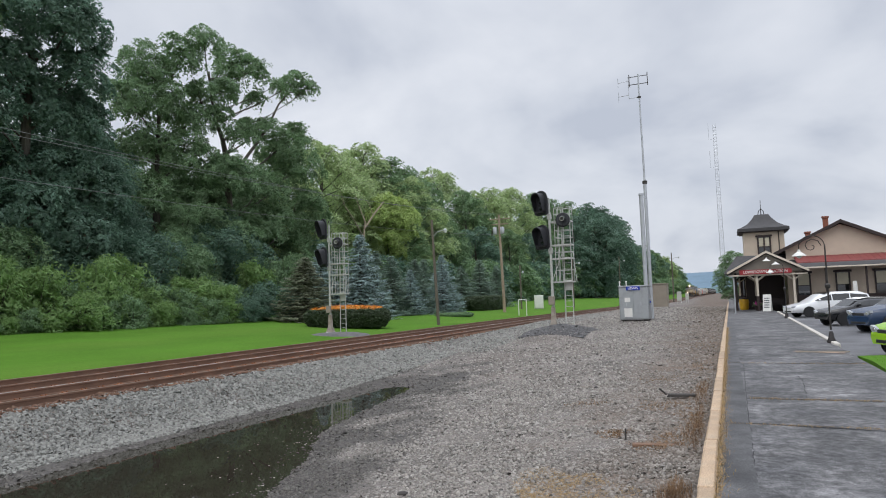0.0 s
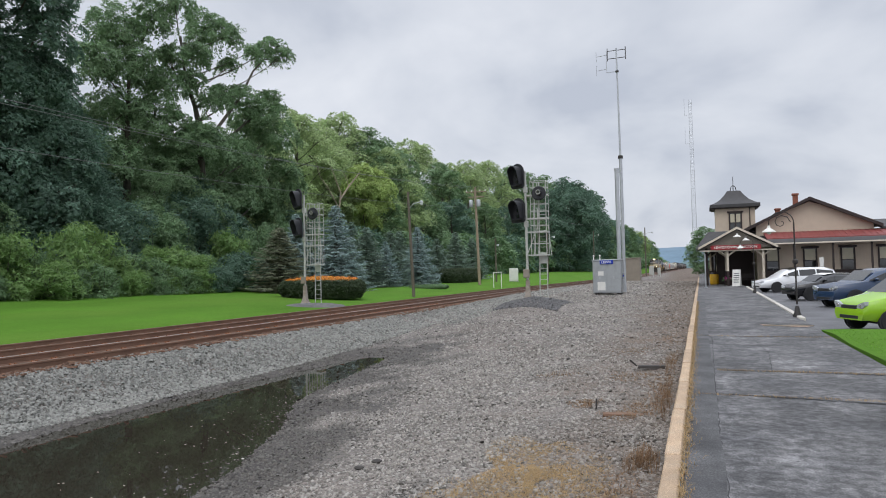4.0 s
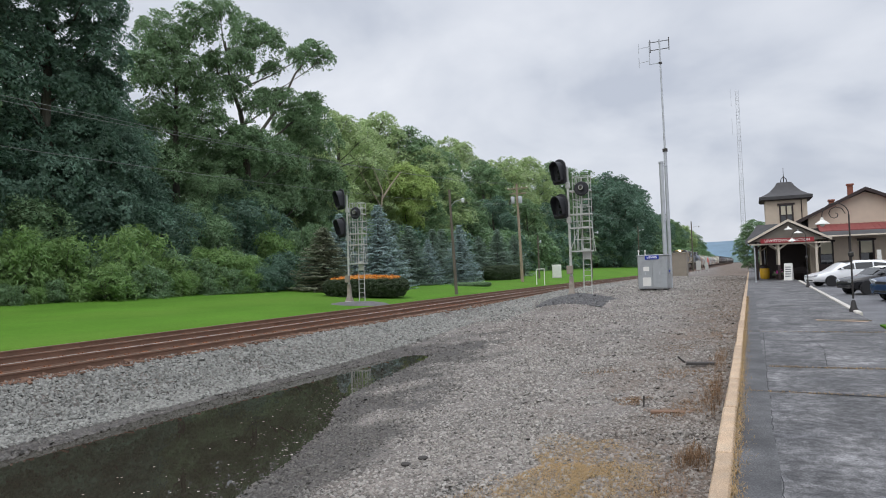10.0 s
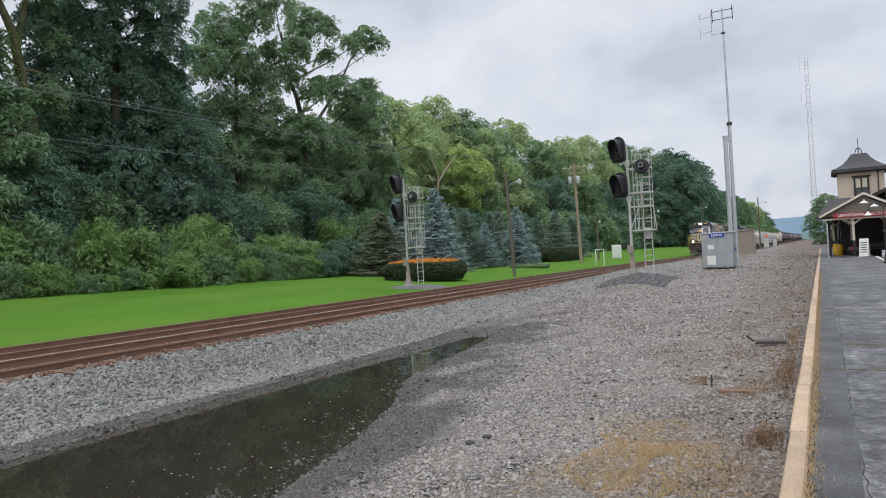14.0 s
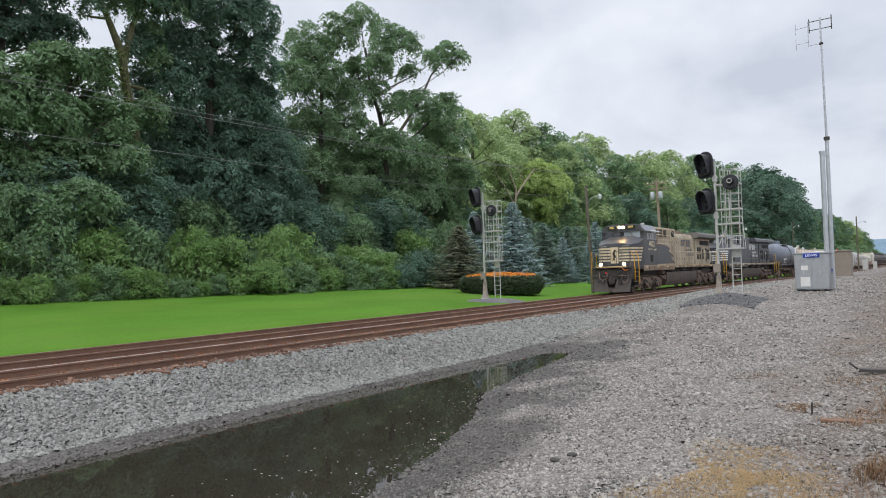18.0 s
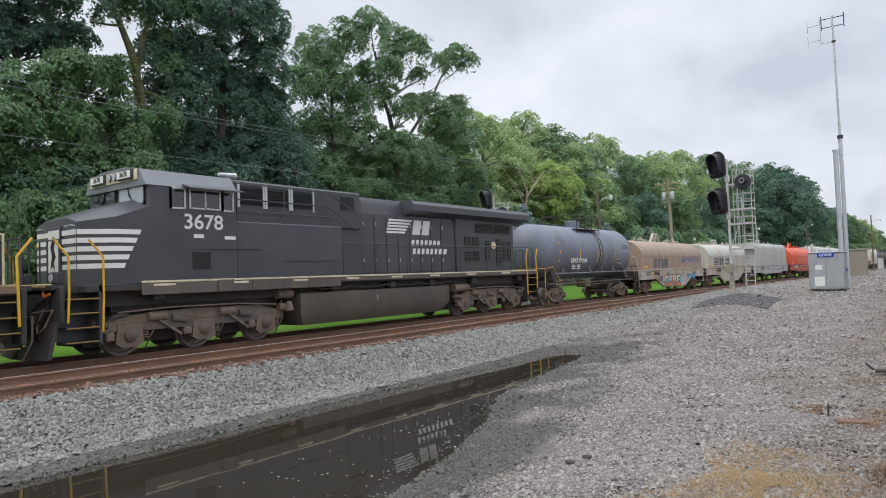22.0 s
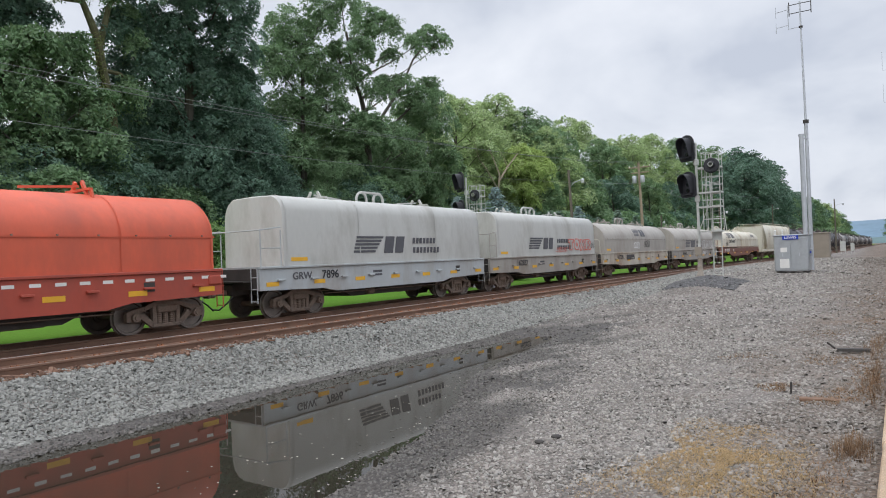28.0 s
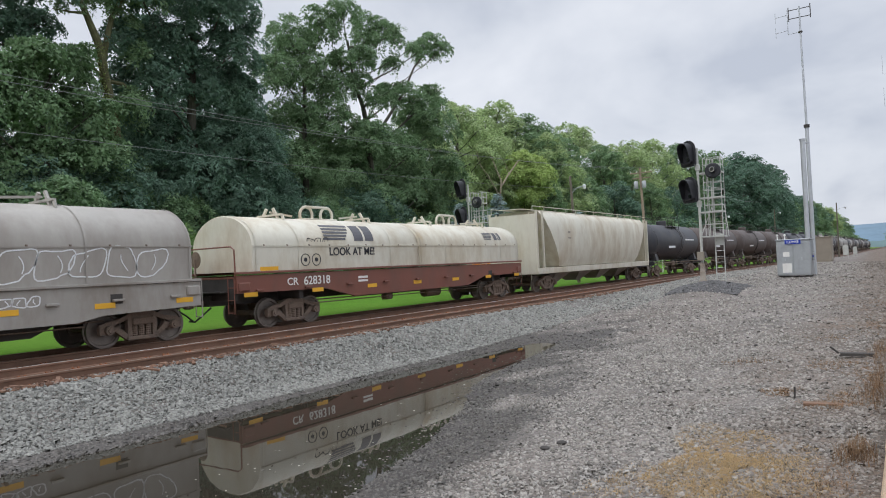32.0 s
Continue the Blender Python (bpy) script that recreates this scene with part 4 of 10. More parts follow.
def plain_logo(car, x, y, z, h, mat, words=True, hood=None):
    """A railway mark as plain shapes: five long bars, two leaning blocks and two bars of small writing."""
    g = Geo()
    for i in range(5):
        z0 = z + h * (0.5 - i * 0.205)
        a, b = y - h * (3.15 + 0.07 * i), y - h * (0.75 + 0.19 * i)
        g.prism([(a, z0 - h * 0.13), (b - h * 0.05, z0 - h * 0.13), (b, z0), (a, z0)], "x", x, x + 0.005)
    k = h * 0.28
    for o, w in ((-0.62, 0.84), (0.42, 0.80)):
        c = y + o * h
        n = 5 if hood else 1
        for j in range(n):
            s0, s1 = j / n, (j + 1) / n
            g.prism([(c + k * (0.8 * s0 - 0.5), z + h * (s0 - 0.5)), (c + k * (0.8 * s0 - 0.5) + w * h, z + h * (s0 - 0.5)), (c + k * (0.8 * s1 - 0.5) + w * h, z + h * (s1 - 0.5)), (c + k * (0.8 * s1 - 0.5), z + h * (s1 - 0.5))], "x", x, x + 0.005)
    if hood:
        # lay the mark on the rounded hood: half width, seam height, top
        w, seam, top = hood
        g.v = [(w * math.cos(math.asin(min(max((q - seam) / (top - seam), 0.0), 1.0))) + 0.008 + (p - x), r, q) for p, r, q in g.v]
    part("railway_mark", g, mat, car)
    if words:
        g = Geo()
        for i, w in ((0, 2.6), (1, 3.0)):
            z0 = z + h * (0.42 - 0.6 * i)
            n = 7 if i == 0 else 8
            for j in range(n):
                a = y + h * 2.1 + j * w * h / n
                g.prism([(a, z0 - h * 0.36), (a + w * h / n * 0.62, z0 - h * 0.36), (a + w * h / n * 0.78, z0), (a + w * h / n * 0.12, z0)], "x", x, x + 0.005)
        part("name_bars", g, mat, car)


plough_m = material("plough_paint", (0.062, 0.053, 0.047), rough=0.7, vary=0.3, scale=2, fine=15, bump=0.2, dirt=(0.09, 0.075, 0.062), dirt_amt=0.35, dirt_scale=1.5)


paper_dark_m = material("gauge_plate", (0.22, 0.2, 0.17), rough=0.6)
stripe_m = material("sill_stripe_paint", (0.50, 0.35, 0.16), rough=0.6, vary=0.3, scale=1.5, fine=10, dirt=(0.25, 0.15, 0.07), dirt_amt=0.4)
wing_m = material("sooty_tan", (0.15, 0.145, 0.13), rough=0.7, vary=0.25, scale=1.0, fine=12)


def locomotive(label, number, tan, group):
    c = thing("locomotive", label, "locomotive", None, group)
    body = tan_m if tan else black2_m
    dark = black_m if tan else black2_m
    # frame
    g = Geo().box(-1.50, 1.50, 1.25, 21.3, 1.62, 1.80, 0.02)
    g.box(-1.1, 1.1, 1.0, 21.4, 1.25, 1.62)
    part("underframe", g, dark_m, c)
    g = Geo().box(1.50, 1.535, 2.6, 9.4, 1.50, 1.80, 0.01)
    g.box(1.50, 1.535, 9.4, 21.3, 1.66, 1.80, 0.01)
    for y in (3.7, 5.9, 8.0):
        g.box(1.53, 1.55, y - 0.02, y + 0.02, 1.52, 1.80)
    g.box(1.535, 1.58, 4.75, 5.25, 1.50, 1.83, 0.01)
    part("sill_stripe", Geo().box(1.50, 1.538, 2.6, 21.3, 1.805, 1.855, 0.006), stripe_m if tan else cream_m, c, "orange-tan stripe along the sill" if tan else "dirty cream stripe along the sill")
    part("side_sill", g, sill_m if tan else fuel_m, c, "dirty grey-brown side sill with rust streaks")
    g = Geo()
    for i in range(8):
        g.box(1.534, 1.541, 2.9 + i * 2.25, 3.5 + i * 2.25, 1.72, 1.775)
    part("reflector_strip", g, cream_m, c)
    # nose: tapers forward, sloped top
    g = Geo()
    def sect(y, w, top, side, z0=1.8):
        return [(-w, y, z0), (w, y, z0), (w, y, side), (w * 0.55, y, top), (-w * 0.55, y, top), (-w, y, side)]
    g.loft([sect(1.28, 1.05, 3.42, 3.30), sect(2.0, 1.47, 3.66, 3.42), sect(2.85, 1.53, 3.96, 3.72)])
    nose = part("nose", g, dark, c)
    g = Geo().box(-0.30, 0.30, 1.23, 1.285, 1.95, 3.25, 0.02)
    part("nose_door", g, dark, c)
    # cab
    g = Geo()
    prof = [(-1.53, 1.8), (1.53, 1.8), (1.53, 4.28), (1.22, 4.66), (0.6, 4.76), (-0.6, 4.76), (-1.22, 4.66), (-1.53, 4.28)]
    front = [(x, 2.85 if z < 4.2 else 3.05 if z < 4.5 else 2.75, z) for x, z in prof]
    g.loft([[(x, 2.84 - (0.0 if z < 4.2 else 0.0), z) for x, z in prof], [(x, 5.4, z) for x, z in prof]])
    part("cab", g, dark, c)
    g = Geo().prism([(-1.56, 4.26), (1.56, 4.26), (1.25, 4.69), (0.6, 4.80), (-0.6, 4.80), (-1.25, 4.69)], "y", 2.72, 5.42)
    part("cab_roof", g, dark if tan else material("cab_roof_paint", (0.17, 0.178, 0.188), rough=0.4, vary=0.2, scale=1.0), c)
    if not tan:
        part("visor_band", Geo().box(-1.2, 1.2, 2.69, 2.718, 4.42, 4.70, 0.01), cream_m, c, "cream band over the windshields")
    # sky sheen on the near slope, put in as a pale plate
    if tan:
        part("roof_panel", Geo().prism([(1.575, 4.27), (1.262, 4.70), (0.62, 4.81), (0.62, 4.82), (1.27, 4.715), (1.59, 4.28)], "y", 2.9, 5.40), material("roof_slope_sheen", (0.19, 0.20, 0.215), rough=0.35, vary=0.15), c, "pale sky sheen laid on the near roof slope")
    # windshields and number boards
    for s in (-1, 1):
        g = Geo().box(s * 0.13, s * 1.30, 2.79, 2.82, 3.82, 4.36, 0.01)
        # near pane is paler: the sky's reflection is put into its base colour
        w = part("windshield", g, material("windshield_sky_glass", (0.30, 0.34, 0.36), rough=0.03, bump=0, spec=1.0) if s > 0 else glass_m, c)
        g = Geo()
        g.box(s * 0.08, s * 1.33, 2.80, 2.835, 3.79, 3.84)
        g.box(s * 0.08, s * 1.33, 2.80, 2.835, 4.36, 4.41)
        g.box(s * 0.08, s * 0.13, 2.80, 2.835, 3.79, 4.35)
        g.box(s * 1.28, s * 1.33, 2.80, 2.835, 3.79, 4.35)
        part("gasket", g, hose_m, w)
        g = Geo().tube([(s * 0.55, 2.78, 4.30), (s * 0.72, 2.775, 4.0)], 0.012, 4).tube([(s * 0.6, 2.775, 4.1), (s * 0.82, 2.775, 3.9)], 0.012, 4)
        part("wiper", g, hose_m, w)
        g = Geo().box(s * 0.32, s * 1.05, 2.62, 2.80, 4.45, 4.71, 0.02)
        nb = part("number_board", g, dark, c)
        part("number_glass", Geo().box(s * 0.36, s * 1.01, 2.612, 2.622, 4.49, 4.67), grille_m if tan else white_m, nb)
        letters("number_text", number, 0.19, Matrix.Translation((s * 0.685, 2.608, 4.58)) @ pose(0, 0, 0, 90, 0, 0), numlamp_m if tan else dark_m, nb)
        # headlights between the boards, ditch lights on the deck
        g = Geo().lathe([(0.10, 0.0), (0.10, 0.1), (0.08, 0.1)], (s * 0.13, 2.66, 4.58), "y", 14)
        h = part("headlight", g, dark, c)
        part("lens", Geo().lathe([(0.088, -0.012), (0.088, 0.004)], (s * 0.13, 2.66, 4.58), "y", 14), lamp_m if tan else frame_m, h)
        g = Geo().box(s * 0.68, s * 0.98, 0.80, 1.02, 1.84, 2.12, 0.03)
        h = part("ditch_light", g, dark, c)
        part("lens", Geo().lathe([(0.10, 0.0), (0.10, 0.02)], (s * 0.83, 0.78, 1.98), "y", 14), lamp_m if tan else frame_m, h)
    # side windows
    for s in (-1, 1):
        x = s * 1.53
        for y0, y1, z0, z1 in ((3.40, 3.80, 3.72, 4.34), (3.95, 4.86, 3.74, 4.30), (4.95, 5.28, 3.72, 4.30)):
            w = part("cab_window", Geo().box(x, x + s * 0.012, y0, y1, z0, min(z1, 4.24)), glass_m, c)
            g = Geo()
            for a in (y0, (y0 + y1) / 2 if y1 - y0 > 0.6 else y0, y1):
                g.box(x, x + s * 0.028, a - 0.025, a + 0.025, z0 - 0.02, 4.25)
            g.box(x, x + s * 0.028, y0, y1, z0 - 0.03, z0 + 0.015)
            g.box(x, x + s * 0.028, y0, y1, 4.21, 4.26)
            part("window_frame", g, frame_m, w)
        g = Geo().prism([(s * 1.5, 4.30), (s * 1.95, 4.20), (s * 1.95, 4.23), (s * 1.5, 4.36)], "y", 3.75, 5.38)
        part("sunshade", g, frame_m if tan else dark, c)
        part("body_vent", Geo().box(s * 1.53, s * 1.545, 4.0, 4.55, 2.12, 2.58, 0.01), grille_m, c)
        # lower wide cabinet behind the cab
    g = Geo().box(-1.5, 1.53, 5.4, 9.5, 1.80, 3.45, 0.03)
    part("auxiliary_cabinet", g, dark if not tan else body, c)
    g = Geo().box(1.535, 1.56, 7.0, 9.3, 2.33, 2.36)
    g.box(1.535, 1.56, 1.62 + 2.6, 6.2, 2.66, 2.68)
    part("grab_rail", g, dark, c)
    # upper hood with blower grilles
    g = Geo().box(-1.22, 1.22, 5.4, 10.75, 3.4, 4.68, 0.05)
    part("inverter_hood", g, body, c)
    for i in range(3):
        y0 = 5.75 + i * 0.98
        gr = part("blower_grille", Geo().box(1.215, 1.232, y0, y0 + 0.78, 3.98, 4.52), grille_m, c)
        part("slats", slats(Geo(), 1.233, y0, y0 + 0.78, 4.0, 4.5, 8), grime_m if tan else grille_m, gr)
        part("grille_frame", Geo().box(1.22, 1.26, y0 - 0.10, y0 - 0.02, 3.9, 4.6).box(1.22, 1.26, y0 + 0.8, y0 + 0.86, 3.9, 4.6), body if tan else frame_m, gr)
    part("roof_vent", Geo().box(1.215, 1.235, 9.75, 10.4, 4.05, 4.5), grille_m, c)
    g = Geo().tube([(1.42, 5.5, 4.1), (1.42, 9.0, 4.1), (1.42, 10.6, 3.2)], 0.02, 5).tube([(1.42, 5.5, 3.75), (1.42, 9.2, 3.75)], 0.02, 5).tube([(1.42, 5.5, 4.55), (1.42, 9.0, 4.55), (1.42, 10.4, 3.9)], 0.02, 5)
    for y in (5.5, 7.2, 8.9):
        g.cyl((1.42, y, 3.45), (1.42, y, 4.55), 0.018, n=5)
    part("hood_handrail", g, cream_m if tan else dark, c)
    # engine hood with doors
    g = Geo()
    up = 0.0 if tan else 0.22
    hp = [(-0.98, 1.8), (0.98, 1.8), (0.98, 4.12 + up), (0.8, 4.40 + up), (-0.8, 4.40 + up), (-0.98, 4.12 + up)]
    g.loft([[(x, y, z) for x, z in hp] for y in (10.7, 17.0)])
    part("engine_hood", g, body, c)
    g = Geo().box(-1.12, 1.12, 9.5, 10.9, 1.8, 4.5, 0.04)
    part("control_cabinet", g, body, c)
    for i in range(8):
        y0 = 10.98 + i * 0.66
        d = part("hood_door", Geo().box(0.982, 1.005, y0, y0 + 0.62, 1.9, 4.05, 0.008), body, c)
        part("latch", Geo().box(1.005, 1.03, y0 + 0.05, y0 + 0.09, 2.3, 2.42).box(1.005, 1.03, y0 + 0.05, y0 + 0.09, 3.6, 3.72), frame_m if not tan else rust_m, d)
    part("exhaust_stack", Geo().box(-0.45, 0.45, 14.2, 15.1, 4.38, 4.72, 0.05), grime_m, c)
    # radiator end with its wings
    g = Geo().box(-1.05, 1.05, 16.4, 20.25, 1.8, 4.2, 0.04)
    part("radiator_housing", g, body, c)
    wy = 16.2 if tan else 13.3
    g = Geo().prism([(-0.9, 4.02), (0.9, 4.02), (1.50, 4.22), (1.50, 4.46), (1.38, 4.60), (-1.38, 4.60), (-1.50, 4.46), (-1.50, 4.22)], "y", wy, 20.9)
    part("radiator_wing", g, wing_m if tan else body, c)
    g = Geo()
    for i in range(5):
        g.box(-1.1, 1.1, wy + 0.4 + i * 0.85, wy + 1.1 + i * 0.85, 4.60, 4.64, 0.01)
    part("radiator_shutter", g, dark_m, c)
    for y0, y1, z0, z1 in ((17.6, 18.75, 3.55, 3.95), (18.85, 19.95, 3.55, 3.95), (16.9, 17.3, 2.9, 3.35), (17.4, 17.8, 2.9, 3.35), (16.9, 17.3, 2.3, 2.75), (17.4, 17.8, 2.3, 2.75), (18.2, 18.5, 2.3, 3.2), (18.95, 19.3, 2.1, 3.3), (19.4, 19.65, 2.3, 3.2), (19.75, 20.0, 2.3, 3.2)):
        gr = part("louvre", Geo().box(1.05, 1.065, y0, y1, z0, z1), grille_m, c)
        part("slats", slats(Geo(), 1.066, y0, y1, z0, z1, 7, 0.02), dark_m, gr)
    g = Geo().lathe([(0.15, 0.0), (0.17, 0.02), (0.15, 0.04)], (1.08, 18.72, 3.0), "x", 18)
    for k in range(3):
        a = k * math.pi / 3
        g.cyl((1.10, 18.72 - 0.15 * math.cos(a), 3.0 - 0.15 * math.sin(a)), (1.10, 18.72 + 0.15 * math.cos(a), 3.0 + 0.15 * math.sin(a)), 0.012, n=4)
    part("hand_brake_wheel", g, cream_m, c)
    # fuel tank
    g = Geo()
    fp = [(-1.42, 1.33), (-1.42, 0.72), (-1.15, 0.32), (1.15, 0.32), (1.42, 0.72), (1.42, 1.33)]
    g.loft([[(x, y + (0.30 if z < 0.5 else 0) * (1 if y < 10 else -1), z) for x, z in fp] for y in (7.75, 15.5)])
    ft = part("fuel_tank", g, fuel_m, c)
    part("fuel_gauge", Geo().box(1.42, 1.435, 11.2, 11.28, 0.95, 1.15), paper_dark_m, ft)
    g = Geo().cyl((1.2, 7.0, 1.35), (1.2, 7.55, 1.35), 0.15, n=12).cyl((1.25, 15.9, 1.2), (1.25, 16.7, 1.2), 0.17, n=12)
    part("air_reservoir", g, grime_m, c)
    g = Geo().lathe([(0.05, 1.12), (0.09, 1.08), (0.11, 0.92), (0.16, 0.84)], (1.35, 7.35, 0), n=14)
    part("bell", g, grime_m, c, "cast bell under the frame")
    # six-axle trucks
    for cy in (4.5, 18.94):
        # dark filler blocks added for the shaded gaps behind wheels and side frames
        part("truck_well", Geo().box(-0.68, 0.68, cy - 2.95, cy + 2.95, 0.30, 1.3).box(-0.95, 0.95, cy - 2.4, cy + 2.4, 1.12, 1.64), dark_m, c)
        g = Geo().box(-0.9, 0.9, cy - 0.4, cy + 0.4, 0.7, 1.3, 0.05)
        t = part("truck", g, dark_m, c)
        for s in (-1, 1):
            g = Geo()
            g.prism([(cy - 2.75, 0.62), (cy - 2.75, 0.82), (cy - 2.1, 1.0), (cy - 1.3, 1.08), (cy + 1.3, 1.08), (cy + 2.1, 1.0), (cy + 2.75, 0.82), (cy + 2.75, 0.62), (cy + 1.2, 0.72), (cy - 1.2, 0.72)], "x", s * 1.05, s * 1.20)
            for k in (-1, 0, 1):
                y = cy + k * 2.06
                g.prism([(y - 0.30, 0.80), (y - 0.36, 0.34), (y - 0.2, 0.24), (y + 0.2, 0.24), (y + 0.36, 0.34), (y + 0.30, 0.80)], "x", s * 1.06, s * 1.24)
                g.cyl((s * 1.22, y, 0.533), (s * 1.32, y, 0.533), 0.17, 0.15, 14)
                g.cyl((s * 1.31, y, 0.533), (s * 1.34, y, 0.533), 0.09, n=10)
                g.box(s * 1.1, s * 1.3, y - 0.62, y - 0.40, 0.42, 0.62, 0.03)
                g.cyl((s * 1.24, y + 0.46, 0.95), (s * 1.24, y + 0.95, 0.95), 0.11, n=10)
            g.tube([(s * 1.28, cy - 2.4, 1.1), (s * 1.3, cy - 1.0, 1.16), (s * 1.28, cy + 1.1, 1.14), (s * 1.3, cy + 2.4, 1.05)], 0.025, 5)
            g.beam((s * 1.27, cy - 1.5, 1.0), (s * 1.27, cy - 0.7, 0.45), 0.05, 0.07)
            g.beam((s * 1.27, cy + 0.6, 1.0), (s * 1.27, cy + 1.4, 0.45), 0.05, 0.07)
            part("truck_frame", g, grime_m, t)
            for k in (-1, 0, 1):
                y = cy + k * 2.06
                part("bearing_cap", Geo().lathe([(0.10, 0.0), (0.12, s * 0.02), (0.05, s * 0.05), (0.001, s * 0.05)], (s * 1.345, y, 0.533), "x", 12), fuel_m, t)
                part("brake_cylinder", Geo().cyl((s * 1.22, y - 0.95, 0.88), (s * 1.22, y - 0.55, 0.80), 0.10, 0.09, 10), fuel_m, t)
                part("sand_pipe", Geo().tube([(s * 1.2, y + 0.62, 1.15), (s * 1.24, y + 0.60, 0.6), (s * 0.95, y + 0.52, 0.14)], 0.02, 5), grime_m, t)
            part("equaliser_bar", Geo().prism([(cy - 2.3, 0.70), (cy - 1.5, 0.62), (cy + 1.5, 0.62), (cy + 2.3, 0.70), (cy + 2.3, 0.82), (cy - 2.3, 0.82)], "x", s * 1.205, s * 1.235), fuel_m, t)
            g = Geo()
            for k in (-1, 0, 1):
                for i in range(5):
                    for o in (-0.45, 0.45):
                        g.lathe([(0.075, 0.42 + i * 0.06), (0.09, 0.44 + i * 0.06), (0.075, 0.46 + i * 0.06)], (s * 1.14, cy + k * 2.06 + o, 0), n=9)
            part("coil_spring", g, grime_m, t)
            for k in (-1, 0, 1):
                o = part("wheel", BIG_WHEEL, wheel_m, t)
                o.matrix_basis = pose(s * 0.76, cy + k * 2.06, 0.533, 0, 0, 0 if s > 0 else 180)
    g = Geo()
    for k in range(9):
        g.tube([(1.3, 7.8 + k * 0.9, 1.42), (1.36, 8.3 + k * 0.9, 1.50 - 0.06 * (k % 2)), (1.3, 8.8 + k * 0.9, 1.42)], 0.03, 5)
    for y in (3.0, 9.1, 12.0, 14.3, 16.9, 20.0):
        g.box(1.0, 1.4, y, y + 0.3, 1.36, 1.6, 0.03)
    part("frame_pipes", g, dark_m, c)
    # pilot, plough, steps and railings at both ends
    g = Geo()
    for s in (-1, 1):
        g.loft([[(s * 0.1, 0.32, 0.12), (s * 1.28, 0.50, 0.14), (s * 1.28, 0.60, 0.14), (s * 0.1, 0.44, 0.12)],
                [(s * 0.26, 0.50, 0.5), (s * 1.30, 0.60, 0.55), (s * 1.30, 0.68, 0.55), (s * 0.26, 0.59, 0.5)],
                [(s * 0.36, 0.62, 0.98), (s * 1.34, 0.66, 0.98), (s * 1.34, 0.74, 0.98), (s * 0.36, 0.70, 0.98)]])
    g.box(-0.45, 0.45, 0.42, 0.5, 0.14, 0.42)
    part("snow_plough", g, plough_m, c, "dirty steel snow plough")
    for e, y, d in ((0, 0.72, -1), (1, 21.45, 1)):
        g = Geo().box(-1.48, 1.48, y, y - d * 0.10, 0.95 if e == 0 else 0.55, 1.78, 0.02)
        g.box(-1.2, 1.2, y, y - d * 0.6, 1.62, 1.78)
        g.box(-1.3, -0.4, y + d * 0.02, y + d * 0.14, 1.70, 1.82, 0.01)
        g.box(0.4, 1.3, y + d * 0.02, y + d * 0.14, 1.70, 1.82, 0.01)
        part("end_plate", g, dark_m, c)
        for s in (-1, 1):
            st = part("stairwell", Geo().box(s * 0.98, s * 1.5, y - d * 0.85, y - d * 0.92, 0.42, 1.8).box(s * 0.96, s * 1.0, y, y - d * 0.9, 0.5, 1.8), dark, c)
            g = Geo()
            for i in range(4):
                g.box(s * 1.0, s * 1.5, y - d * 0.12, y - d * 0.84, 0.46 + i * 0.33, 0.50 + i * 0.33, 0.008)
            part("step", g, dark, st)
            g = Geo()
            for i in range(4):
                g.box(s * 1.495, s * 1.515, y - d * 0.12, y - d * 0.84, 0.478 + i * 0.33, 0.502 + i * 0.33)
            part("step_edge", g, dull_yellow_m, st, "worn yellow step edging")
            for a, b in ((0.14, 0.02), (0.92, 0.80)):
                g = Geo().tube([(s * 1.52, y - d * a, 0.95 if a < 0.5 else 0.7), (s * 1.54, y - d * (a + 0.02), 1.6), (s * 1.50, y - d * (a + 0.03), 2.45), (s * 1.40, y - d * (a - 0.25), 2.86)], 0.028, 6)
                part("handrail", g, yellow_m, c, "yellow curved handrail")
        g = Geo()
        for x in (-1.3, -0.7, -0.3, 0.3, 0.7, 1.3):
            g.cyl((x, y - d * 0.06, 1.78), (x, y - d * 0.06, 2.85), 0.02, n=5)
        g.tube([(-1.3, y - d * 0.06, 2.85), (-0.3, y - d * 0.06, 2.85)], 0.02, 5).tube([(0.3, y - d * 0.06, 2.85), (1.3, y - d * 0.06, 2.85)], 0.02, 5)
        part("end_railing", g, dark, c)
        coupler(c, y, d)
        for k, x in enumerate((-0.75, -0.55, 0.5, 0.65, 0.8)):
            g = Geo().tube([(x, y, 1.25), (x + 0.03, y + d * 0.16, 0.95), (x + 0.1 - 0.05 * k, y + d * 0.2, 0.62), (x + 0.16, y + d * 0.06, 0.50)], 0.022, 5)
            part("air_hose", g, hose_m, c)
        part("jumper_cable", Geo().tube([(-0.6, y, 1.45), (-0.2, y + d * 0.2, 1.1), (0.3, y + d * 0.2, 1.15), (0.7, y, 1.5)], 0.03, 6), hose_m, c)
    for k, (x0, x1, z0) in enumerate(((-1.1, -0.75, 1.3), (-0.9, -0.3, 1.45), (0.35, 0.95, 1.42), (0.7, 1.15, 1.28))):
        part("brake_hose", Geo().tube([(x0, 0.70, z0), (x0 + 0.05, 0.52, z0 - 0.35), ((x0 + x1) / 2, 0.46, z0 - 0.55), (x1, 0.52, z0 - 0.4), (x1, 0.68, z0 - 0.05)], 0.024, 6), (hose_m, grime_m)[k % 2], c)
    part("anti_climber", Geo().box(-1.05, 1.05, 0.56, 0.74, 1.76, 1.85, 0.02), stripe_m, c, "worn tan buffer plate over the pilot")
